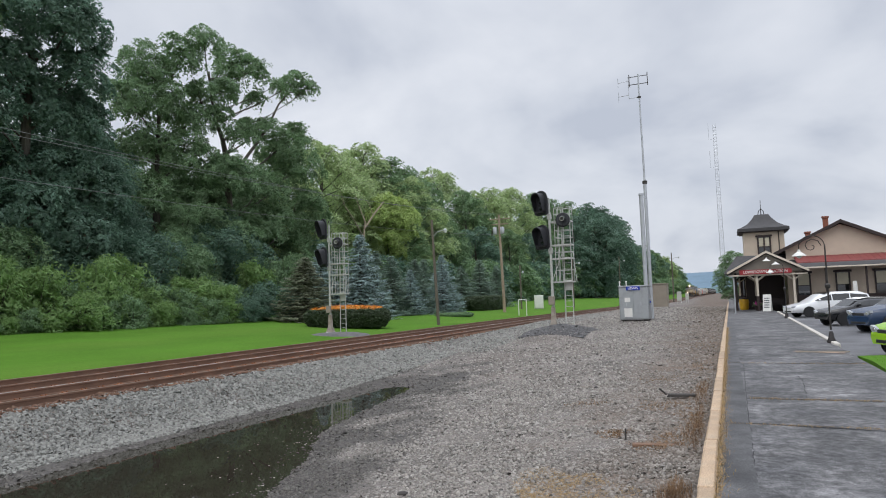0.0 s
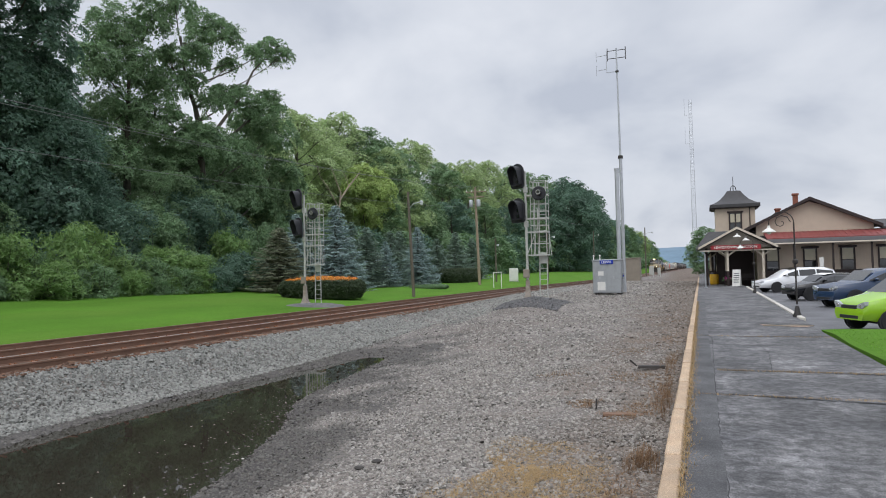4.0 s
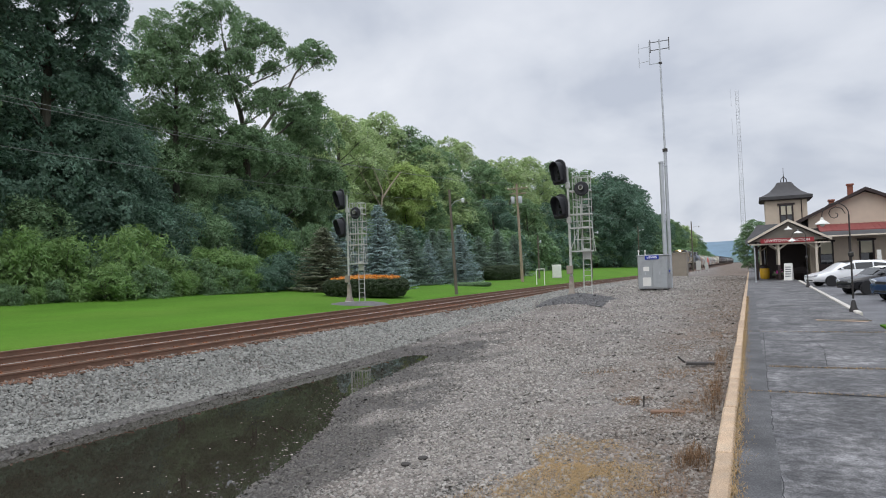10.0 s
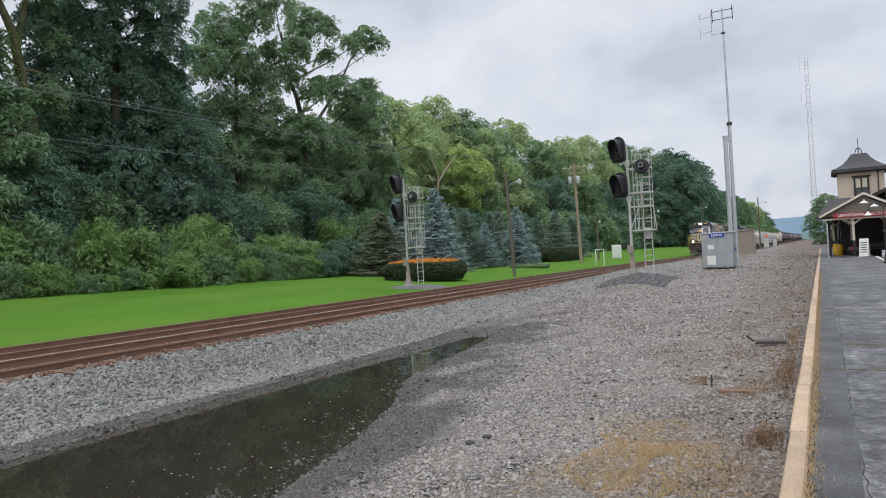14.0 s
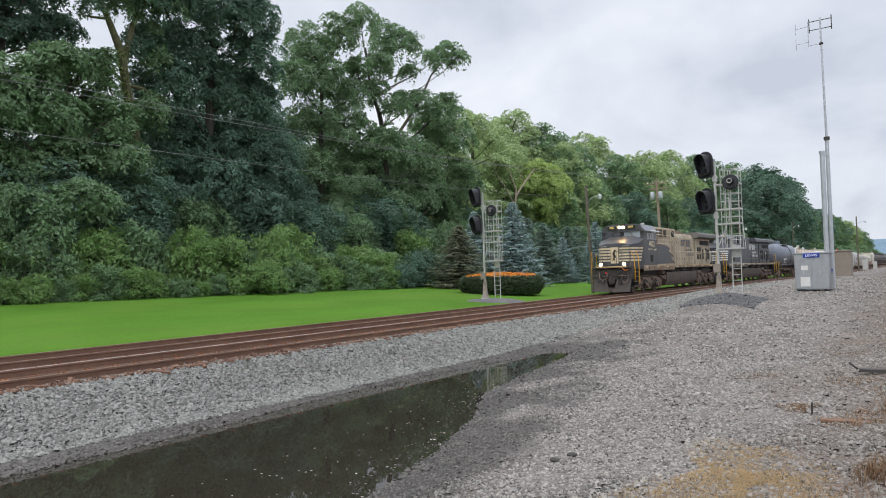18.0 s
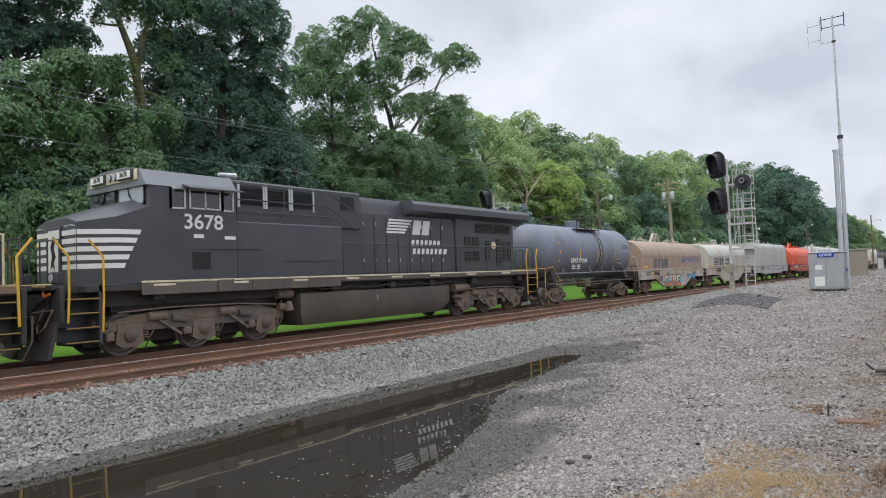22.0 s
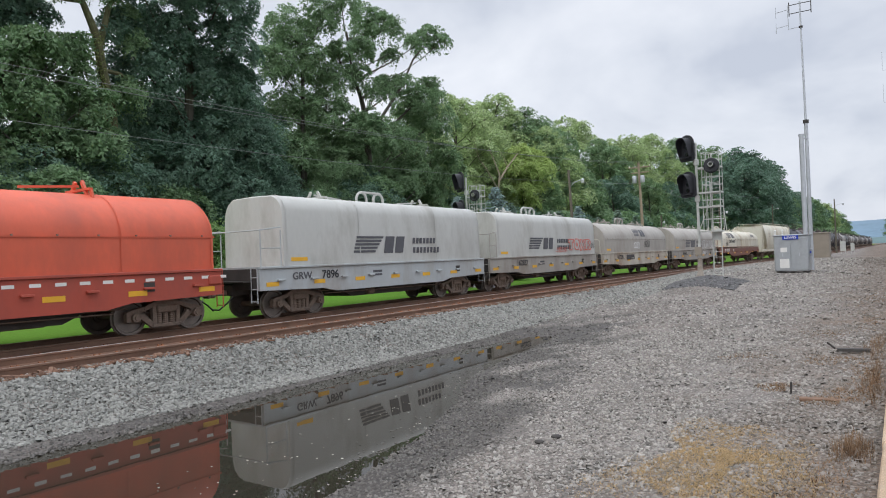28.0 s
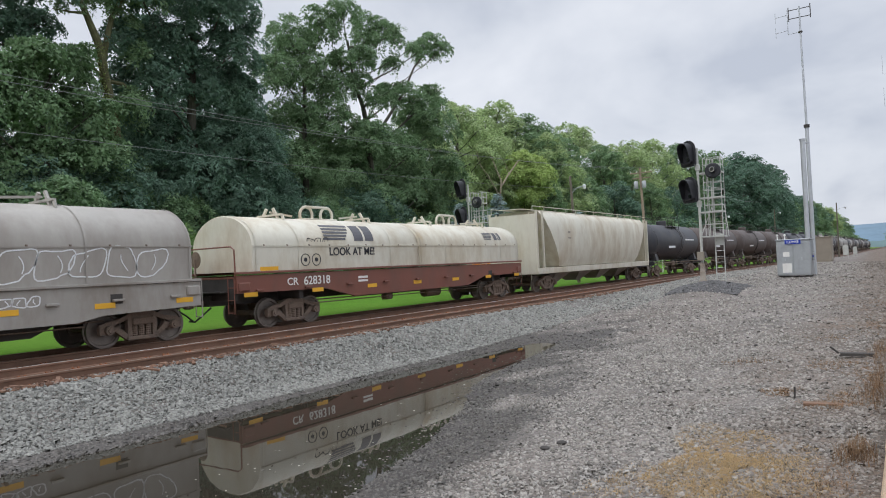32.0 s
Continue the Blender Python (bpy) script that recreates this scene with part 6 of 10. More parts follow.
def sprayed(car, word, x, y0, y1, z0, z1, line, fill=None, top=None, r=0.03, seed=1):
    """Fat hand-sprayed letters: a fill, a second colour in the upper part, and an outline."""
    rr = random.Random(seed)
    wide = (y1 - y0) / len(word)
    inks = [(m, Geo()) for m in (fill, top, line)]
    for i, ch in enumerate(word):
        if ch == " ":
            continue
        lift, lean = rr.uniform(-0.05, 0.05) * (z1 - z0), rr.uniform(-0.02, 0.1)
        for j, row in enumerate(FORMS[ch]):
            n = [float(k) for k in row.split()]
            uv = list(zip(n[::2], n[1::2]))
            put = lambda u, v: (y0 + wide * (i + 0.03 + 0.94 * u + lean * (v - 0.5)), lerp(z0, z1, v) + lift)
            if fill and not j:
                inks[0][1].prism([put(u, v) for u, v in uv], "x", x, x + 0.003)
            if top and not j:
                up = []
                for (a, b), (c, d) in zip(uv, uv[1:] + uv[:1]):
                    if b >= 0.5:
                        up.append((a, b))
                    if (b >= 0.5) != (d >= 0.5):
                        up.append((lerp(a, c, (0.5 - b) / (d - b)), 0.5))
                inks[1][1].prism([put(u, v) for u, v in up], "x", x + 0.003, x + 0.0055)
            if line:
                pts = [(x + 0.008, *put(u, v)) for u, v in uv]
                for p, q in zip(pts, pts[1:] + pts[:1]):
                    inks[2][1].beam(p, q, 0.004, 2 * r)
    for (m, g), name in zip(inks, ("graffiti_fill", "graffiti_highlight", "graffiti_outline")):
        if m and g.v:
            part(name, g, m, car)


def tank_car(label, length, shell_m, reporting="", group="tank cars of the train", detail=True, band_m=None):
    c = thing("tank_car", label, "tank car", None, group)
    a, b = 0.75, length - 0.75
    r, zc = 1.48, 2.78
    prof = [(0.001, a), (0.6, a + 0.06), (1.1, a + 0.24), (1.36, a + 0.46), (r, a + 0.78), (r, b - 0.78), (1.36, b - 0.46), (1.1, b - 0.24), (0.6, b - 0.06), (0.001, b)]
    sh = part("tank_shell", Geo().lathe(prof, (0, 0, zc), "y", 36), shell_m, c, smooth=30)
    g = Geo()
    for y in (a + 0.78, lerp(a, b, 0.35), lerp(a, b, 0.65), b - 0.78):
        g.lathe([(r + 0.002, y - 0.025), (r + 0.008, y), (r + 0.002, y + 0.025)], (0, 0, zc), "y", 36)
    part("weld_seam", g, shell_m, sh)
    m = length / 2
    g = Geo().lathe([(0.42, zc + r - 0.06), (0.42, zc + r + 0.34), (0.36, zc + r + 0.38), (0.001, zc + r + 0.40)], (0, m, 0), "z", 18)
    part("dome", g, shell_m, sh)
    g = Geo()
    top = zc + r
    for s in (-0.75, 0.75):
        g.box(s - 0.3, s + 0.3, m - 1.5, m + 1.5, top - 0.20, top - 0.17)
    part("top_platform", g, dark_m, c)
    g = Geo()
    for s in (-1.02, 1.02):
        for y in (m - 1.5, m - 0.5, m + 0.5, m + 1.5):
            g.cyl((s, y, top - 0.45), (s, y, top + 0.62), 0.02, n=5)
        for z in (top + 0.25, top + 0.62):
            g.tube([(s, m - 1.5, z), (s, m + 1.5, z)], 0.02, 5)
    for y in (m - 1.5, m + 1.5):
        g.tube([(-1.02, y, top + 0.62), (1.02, y, top + 0.62)], 0.02, 5)
    part("platform_railing", g, dark_m, c)
    ly = m + 0.5
    g = Geo()
    arc = [(1.56 * math.cos(t) + 0.02, zc + 1.56 * math.sin(t)) for t in [radians(-45 + 12 * i) for i in range(11)]]
    for o in (-0.2, 0.2):
        g.tube([(x, ly + o, z) for x, z in [(1.5, 1.0)] + arc], 0.02, 5)
    for x, z in arc:
        g.cyl((x, ly - 0.2, z), (x, ly + 0.2, z), 0.015, n=5)
    part("side_ladder", g, dark_m, c)
    for e, y, d in ((0, 0.45, -1), (1, length - 0.45, 1)):
        g = Geo().box(-0.35, 0.35, y, y - d * 3.2, 0.85, 1.2)
        g.box(-1.45, 1.45, y, y - d * 0.12, 1.0, 1.25, 0.02)
        g.loft([[(-1.3, y - d * 1.2, 1.25), (1.3, y - d * 1.2, 1.25), (1.3, y - d * 1.75, 1.25), (-1.3, y - d * 1.75, 1.25)],
                [(-1.1, y - d * 1.25, 1.95), (1.1, y - d * 1.25, 1.95), (1.1, y - d * 1.7, 1.95), (-1.1, y - d * 1.7, 1.95)]])
        part("saddle", g, shell_m if not detail else dark_m, c)
        g = Geo()
        for s in (-1, 1):
            g.tube([(s * 1.46, y - d * 0.05, 0.6), (s * 1.46, y - d * 0.05, 1.9), (s * 1.46, y - d * 0.9, 1.98)], 0.02, 5)
            g.tube([(s * 1.46, y - d * 0.9, 1.98), (s * 1.46, y - d * 1.7, 1.2)], 0.02, 5)
        g.tube([(-1.46, y - d * 0.05, 1.9), (1.46, y - d * 0.05, 1.9)], 0.02, 5)
        part("end_railing", g, dark_m if e else (yellow_m if detail else dark_m), c)
        coupler(c, y + d * 0.32, d)
    g = Geo()
    for s in (-1, 1):
        g.tube([(s * 1.3, 1.0, 1.1), (s * 1.3, length - 1.0, 1.1)], 0.035, 5)
    g.tube([(0.8, 2.6, 0.95), (0.8, length - 2.6, 0.92)], 0.025, 5).box(0.3, 0.9, m - 0.4, m + 0.4, 0.8, 1.2, 0.05)
    for i in range(6):
        y = lerp(3, length - 3, i / 5)
        g.cyl((0.9, y, 0.9), (0.9, y, 1.4), 0.02, n=4)
    part("brake_rigging", g, grime_m, c)
    freight_truck(c, 2.35)
    freight_truck(c, length - 2.35)
    if detail:
        k = radians(-22)
        side_text("car_marks", reporting, 0.34, 1.46, length * 0.33, 2.28, white_m, c, 1.0)
        g = Geo()
        for i in range(3):
            for j in range(2):
                g.box(1.465, 1.475, length * 0.26 + j * 0.6, length * 0.26 + j * 0.6 + 0.42, 2.02 - i * 0.09, 2.06 - i * 0.09)
        part("small_stencil", g, white_m, c)
        g = Geo()
        for i in range(5):
            for j in range(4):
                g.box(1.455, 1.462, length - 2.95 + j * 0.27, length - 2.95 + j * 0.27 + (0.2 if (i + j) % 3 else 0.12), 3.18 - i * 0.09, 3.225 - i * 0.09)
        part("small_stencil", g, grey_logo_m, c)
        g = Geo().box(1.41, 1.418, length - 3.7, length - 3.1, 2.12, 2.34)
        part("test_plate", g, white_m, c, "white framed test stencil")
        part("test_plate_field", Geo().box(1.418, 1.422, length - 3.67, length - 3.42, 2.145, 2.315).box(1.418, 1.422, length - 3.38, length - 3.13, 2.145, 2.315), grille_m, c)
        part("side_rail", Geo().tube([(1.46, 1.6, 1.62), (1.46, length - 1.6, 1.62)], 0.035, 6), shell_m, c)
        for i in range(6):
            part("rail_bracket", Geo().beam((1.46, 2.6 + i * (length - 5.2) / 5, 1.62), (1.25, 2.6 + i * (length - 5.2) / 5 + 0.12, 1.95), 0.04, 0.05), shell_m, c)
        for i in range(5):
            y = lerp(2.2, length - 1.6, i / 4)
            g = Geo()
            hgt = 0.5 if i == 0 else 0.22
            g.loft([[((r + 0.006) * math.cos(t) + 0.0, y - 0.05, zc + (r + 0.006) * math.sin(t)), ((r + 0.006) * math.cos(t), y + 0.05, zc + (r + 0.006) * math.sin(t))] for t in [hgt * (j / 3 * 2 - 1) - 0.18 for j in range(4)]], closed=False, caps=False)
            part("reflector", g, amber_m, c)
    else:
        part("small_stencil", Geo().box(1.44, 1.465, length * 0.30, length * 0.42, 2.28, 2.45).box(1.45, 1.475, length * 0.62, length * 0.8, 2.9, 3.02), graf_white if band_m is None else band_m, c)
    return c


def hopper_car(label, length, body_m):
    c = thing("hopper_car", label, "freight car")
    a, b = 0.5, length - 0.5
    h = []
    g = Geo()
    sec = [(1.30, 1.35), (1.48, 1.75), (1.58, 2.5), (1.58, 3.3), (1.48, 4.0), (1.18, 4.38), (0.0, 4.46)]
    full = sec + [(-x, z) for x, z in reversed(sec[:-1])]
    def ring(y, k):
        return [(x, y if k else y, z) for x, z in full]
    def slope(y, d):
        return [(x, y + d * max(0.0, (4.2 - z)) * 0.75, max(z, 1.35)) for x, z in full]
    g.loft([slope(a + 0.75, 1), slope(b - 0.75, -1)])
    part("hopper_body", g, body_m, c, smooth=50)
    g = Geo().box(-1.45, 1.45, a, b, 1.0, 1.32, 0.02)
    part("side_sill", g, body_m, c)
    for i in range(4):
        y = lerp(a + 4.2, b - 4.2, i / 3)
        g = Geo().loft([[(-1.2, y - 1.25, 1.2), (1.2, y - 1.25, 1.2), (1.2, y + 1.25, 1.2), (-1.2, y + 1.25, 1.2)], [(-0.35, y - 0.35, 0.42), (0.35, y - 0.35, 0.42), (0.35, y + 0.35, 0.42), (-0.35, y + 0.35, 0.42)]])
        part("discharge_bay", g, fr_dark, c)
    g = Geo()
    for s in (-1, 1):
        for y in (a + 0.08, a + 0.8, b - 0.8, b - 0.08):
            g.box(s * 1.36, s * 1.46, y - 0.05, y + 0.05, 1.3, 4.35)
        for y in (a + 0.08, b - 0.08):
            for i in range(9):
                g.cyl((s * 1.0, y, 1.0 + i * 0.38), (s * 1.42, y, 1.0 + i * 0.38), 0.016, n=4)
            g.cyl((s * 1.0, y, 0.7), (s * 1.0, y, 4.3), 0.02, n=5)
    part("end_frame", g, body_m, c)
    g = Geo().box(-1.4, 1.4, a, a + 0.1, 1.3, 4.2).box(-1.4, 1.4, b - 0.1, b, 1.3, 4.2)
    part("end_sheet", g, body_m, c)
    g = Geo()
    for s in (-1.25, 1.25):
        g.tube([(s, a, 4.62), (s, b, 4.62)], 0.025, 5)
        for i in range(14):
            y = lerp(a, b, i / 13)
            g.cyl((s, y, 4.3), (s, y, 4.62), 0.018, n=4)
    g.box(-0.55, 0.55, a, b, 4.5, 4.54)
    part("roof_walk", g, body_m, c)
    part("small_stencil", Geo().box(1.585, 1.592, 4.2, 4.5, 3.2, 3.32).box(1.585, 1.592, 4.2, 4.6, 2.9, 2.98), fr_dark, c)
    for e, y, d in ((0, a, -1), (1, b, 1)):
        coupler(c, y + d * 0.3, d)
    freight_truck(c, 2.35)
    freight_truck(c, length - 2.35)
    return c


grey_tank_m = material("tank_grey_blue", (0.175, 0.198, 0.24), rough=0.45, vary=0.12, scale=0.7, fine=12, bump=0.05, dirt=(0.125, 0.132, 0.15), dirt_amt=0.45, dirt_scale=0.6, stretch=(1, 1, 0.4))
tk = tank_car("blue-grey tank car with white marks and yellow reflectors", 13.45, grey_tank_m, "DMIX 191149", group="freight cars of the train")
TRAIN.append((tk, 45.75))

cc = coil_car("brown beige coil car with pale ribs and graffiti on its sill", 14.8, beige_m, fr_grey, "494663", load="ribbed", lift_m=pale_m, trucks=(2.5, 13.3))
side_text("reporting_mark", "AOK", 0.32, 1.512, 1.6, 1.36, grey_logo_m, cc, 1.1, align="LEFT")
part("sill_band", Geo().box(1.501, 1.506, 0.5, 14.3, 1.47, 1.62), pale_m, cc, "pale strip along the sill")
blobs(cc, "graffiti_shadow", graf_cyan, 1.502, 4.7, 8.8, 0.84, 0.8, 5, 7)
sprayed(cc, "CURE", 1.508, 4.9, 8.6, 0.42, 1.24, graf_black, graf_orange, graf_peach, 0.028, 3)
scrawl(cc, "graffiti_tag", graf_black, 1.506, 3.9, 4.7, 1.0, 0.35, 3, 15, 0.018)
sprayed(cc, "VIZ VIZ", 1.506, 10.2, 12.0, 0.84, 1.22, graf_blue, graf_cyan, None, 0.008, 6)
plain_logo(cc, 1.476, 5.2, 2.05, 0.62, grey_logo_m, False)
side_text("sprayed_word", "P R O T E C T   III", 0.46, 1.478, 11.1, 2.25, graf_blue, cc, 1.2)
part("sprayed_line", Geo().box(1.476, 1.481, 8.6, 10.0, 1.78, 1.81).box(1.476, 1.481, 9.97, 10.0, 1.8, 2.5).box(1.476, 1.481, 10.0, 13.4, 2.47, 2.5), graf_red, cc)
TRAIN.append((cc, 58.65))

cc = coil_car("coil car with pale cream hood and railway marks", 14.75, pale_m, fr_grey, "165768", y0=1.15, y1=14.1, trucks=(2.5, 13.25))
plain_logo(cc, 1.476, 4.5, 2.12, 0.62, grey_logo_m)
part("rust_line", Geo().box(1.47, 1.482, 0.8, 14.0, 1.655, 1.70), rust_m, cc)
TRAIN.append((cc, 73.7))

cc = coil_car("coil car with smooth grey-green boxy hood and end platform", 14.75, grey_green_m, fr_blue, "7779", style="box", belly="flat", ends=True, top=3.95, y0=1.75, y1=14.15, trucks=(2.45, 13.0))
part("round_emblem", Geo().lathe([(0.001, 0), (0.26, 0), (0.26, 0.006), (0.001, 0.006)], (1.474, 8.6, 2.6), "x", 20), white_m, cc)
part("emblem_centre", Geo().lathe([(0.001, 0), (0.15, 0), (0.15, 0.006), (0.001, 0.006)], (1.481, 8.6, 2.6), "x", 16), graf_black, cc)
TRAIN.append((cc, 88.95))

cc = coil_car("coil car with bright orange-red hood and red frame", 14.0, orange_red_m, fr_red, "80582", y0=1.1, y1=13.35, trucks=(2.2, 12.1), belly="flat", logo=white_m, load="frame")
side_text("reporting_mark", "GRW", 0.32, 1.518, 1.75, 1.30, white_m, cc, 1.1, align="LEFT")
part("mark_panel", Geo().box(1.5, 1.511, 1.6, 2.75, 1.10, 1.50), graf_black, cc)
g = Geo()
for i in range(14):
    g.box(1.5, 1.507, 6.3 + i * 0.55, 6.55 + i * 0.55, 1.38, 1.46)
part("reflector_dashes", g, white_m, cc)
TRAIN.append((cc, 104.3))

cc = coil_car("coil car with clean white-grey boxy hood and end platform", 13.85, white_grey_m, fr_blue, "7896", style="box", belly="flat", ends=True, top=3.92, y0=1.5, y1=13.2, trucks=(2.45, 11.8))
side_text("reporting_mark", "GRW", 0.32, 1.512, 1.75, 1.30, grey_logo_m, cc, 1.1, align="LEFT")
plain_logo(cc, 1.476, 6.8, 2.28, 0.62, grey_logo_m)
TRAIN.append((cc, 118.75))

cc = coil_car("coil car with grey boxy hood and red sprayed tag", 14.0, white_grey_m, fr_dark, "162837", style="box", belly="flat", ends=True, top=3.88, y0=1.3, y1=13.4, trucks=(2.3, 12.0))
plain_logo(cc, 1.476, 6.6, 2.28, 0.62, grey_logo_m)
sprayed(cc, "TOXR", 1.484, 9.3, 12.75, 1.9, 2.52, graf_red, None, None, 0.026, 12)
scrawl(cc, "graffiti_tag", graf_red, 1.484, 7.7, 9.2, 1.92, 0.24, 7, 13, 0.009)
scrawl(cc, "graffiti_tag", graf_black, 1.484, 12.75, 13.25, 2.15, 0.3, 3, 14, 0.008)
TRAIN.append((cc, 132.3))

cc = coil_car("coil car with warm grey rounded hood, white frame plates and tags", 14.95, warm_grey_m, fr_grey, "167270", belly="flat", y0=1.05, y1=14.3, trucks=(2.55, 13.0))
plain_logo(cc, 1.32, 8.6, 3.0, 0.52, grey_logo_m, False, (1.47, 2.52, 3.68))
scrawl(cc, "graffiti_tag", graf_white, 1.478, 6.6, 7.8, 2.1, 0.42, 3, 21)
scrawl(cc, "graffiti_tag", graf_black, 1.478, 8.9, 10.1, 2.2, 0.42, 4, 22)
part("mark_panel", Geo().box(1.5, 1.511, 4.9, 6.5, 1.12, 1.46), graf_black, cc)
TRAIN.append((cc, 146.45))

cc = coil_car("coil car with dirty grey-beige hood and white chalk tags", 14.85, warm_grey_m, fr_dark, "164041", belly="flat", top=3.62, y0=1.15, y1=14.2, trucks=(2.5, 12.95))
plain_logo(cc, 1.476, 6.2, 2.15, 0.62, grey_logo_m)
scrawl(cc, "graffiti_tag", graf_white, 1.478, 9.4, 13.4, 2.12, 0.72, 5, 31, 0.016)
scrawl(cc, "graffiti_tag", graf_white, 1.504, 9.4, 10.3, 1.3, 0.2, 3, 32, 0.015)
TRAIN.append((cc, 162.1))

cc = coil_car("long coil car with two cream hoods on a red-brown frame", 18.2, cream2_m, fr_brown, "628318", belly="cr", hoods=2, top=3.52, logo=white_m, y0=1.1, y1=17.6, trucks=(3.05, 16.1))
side_text("reporting_mark", "CR", 0.32, 1.512, 2.35, 1.40, white_m, cc, 1.1, align="LEFT")
plain_logo(cc, 1.22, 6.0, 2.98, 0.56, grey_logo_m, False, (1.47, 2.52, 3.52))
plain_logo(cc, 1.22, 15.6, 2.95, 0.34, grey_logo_m, False, (1.47, 2.52, 3.52))
side_text("sprayed_words", "LOOK AT ME!", 0.38, 1.482, 5.45, 2.32, graf_black, cc, 1.0)
scrawl(cc, "graffiti_tag", graf_black, 1.45, 3.3, 4.3, 2.62, 0.3, 3, 41, 0.012)
for y in (3.2, 3.68):
    part("sprayed_eye", Geo().tube([(1.474, y + 0.19 * math.cos(i * math.pi / 10), 2.08 + 0.19 * math.sin(i * math.pi / 10)) for i in range(21)], 0.014, 5), graf_black, cc)
    part("sprayed_pupil", Geo().lathe([(0.001, 0), (0.07, 0), (0.07, 0.006), (0.001, 0.006)], (1.474, y, 2.08), "x", 12), graf_black, cc)
TRAIN.append((cc, 177.25))

TRAIN.append((hopper_car("cream covered hopper car with rounded sides", 19.4, cream2_m), 196.5))
tank_black = material("tank_black", (0.035, 0.037, 0.045), rough=0.5, vary=0.2, scale=0.8, fine=10, bump=0.05, dirt=(0.07, 0.065, 0.062), dirt_amt=0.4, dirt_scale=0.7)
tank_brown = material("tank_dirty_brown", (0.085, 0.066, 0.060), rough=0.6, vary=0.25, scale=0.8, fine=10, bump=0.05, dirt=(0.13, 0.11, 0.10), dirt_amt=0.4, dirt_scale=0.7)
tank_pale = material("tank_pale_grey", (0.36, 0.35, 0.33), rough=0.55, vary=0.2, scale=0.8, fine=10, bump=0.05, dirt=(0.24, 0.22, 0.2), dirt_amt=0.4, dirt_scale=0.7)
proto = {}
for key, m_, lab in (("black", tank_black, "black tank car with white stencils"), ("brown", tank_brown, "dirty brown-black tank car with worn stencils"), ("pale", tank_pale, "pale grey tank car far back in the train")):
    proto[key] = tank_car(lab, 14.4, m_, detail=False)
order = ["black", "brown", "brown", "brown", "black", "black", "brown", "pale", "black", "brown", "pale", "pale", "black", "pale", "brown", "black", "pale", "black", "brown", "pale", "black", "black", "pale", "brown"]
used = set()
for i, key in enumerate(order):
    if key in used:
        car = copy_thing(proto[key], pose(0, 0, 0))
    else:
        car, _ = proto[key], used.add(key)
    TRAIN.append((car, 216.1 + i * 14.4))

# ---- trackside things ----
galv_m = material("galvanised_steel", (0.50, 0.52, 0.54), rough=0.45, metal=0.55, vary=0.12, scale=3, fine=30, bump=0.1)
alu_m = material("signal_paint_silver", (0.50, 0.505, 0.475), rough=0.5, metal=0.2, vary=0.12, scale=3)
sigblack_m = material("signal_black", (0.022, 0.023, 0.027), rough=0.55, vary=0.15)
concrete_m = material("concrete", (0.38, 0.37, 0.35), rough=0.85, vary=0.2, scale=2, fine=30, bump=0.4)
pole_m = material("weathered_pole", (0.12, 0.105, 0.08), rough=0.9, vary=0.3, scale=2, fine=20, bump=0.5, stretch=(3, 3, 0.4))
polelight_m = material("brown_pole", (0.30, 0.235, 0.17), rough=0.9, vary=0.25, scale=2, fine=20, bump=0.5, stretch=(3, 3, 0.4))
box_m = material("steel_case", (0.40, 0.42, 0.43), rough=0.45, metal=0.4, vary=0.10, scale=1.2, fine=14, bump=0.05, dirt=(0.30, 0.31, 0.32), dirt_amt=0.3)
tanbox_m = material("tan_case", (0.27, 0.235, 0.19), rough=0.7, vary=0.12, scale=1.5)
sign_blue = material("sign_blue", (0.012, 0.045, 0.38), rough=0.4, vary=0.05)
paper_m = material("notice_white", (0.75, 0.74, 0.70), rough=0.6, vary=0.08)
lampglass_m = material("lamp_bowl", (0.72, 0.74, 0.74), rough=0.15, vary=0.05, bump=0)
wire_m = material("wire_grey", (0.22, 0.225, 0.23), rough=0.6)


def stadium(w, h, n=8):
    """Outline of an upright plate with round ends."""
    r = w / 2
    pts = [(r * math.cos(t), h / 2 - r + r * math.sin(t)) for t in [math.pi * i / n for i in range(n + 1)]]
    return pts + [(-x, -z) for x, z in pts]


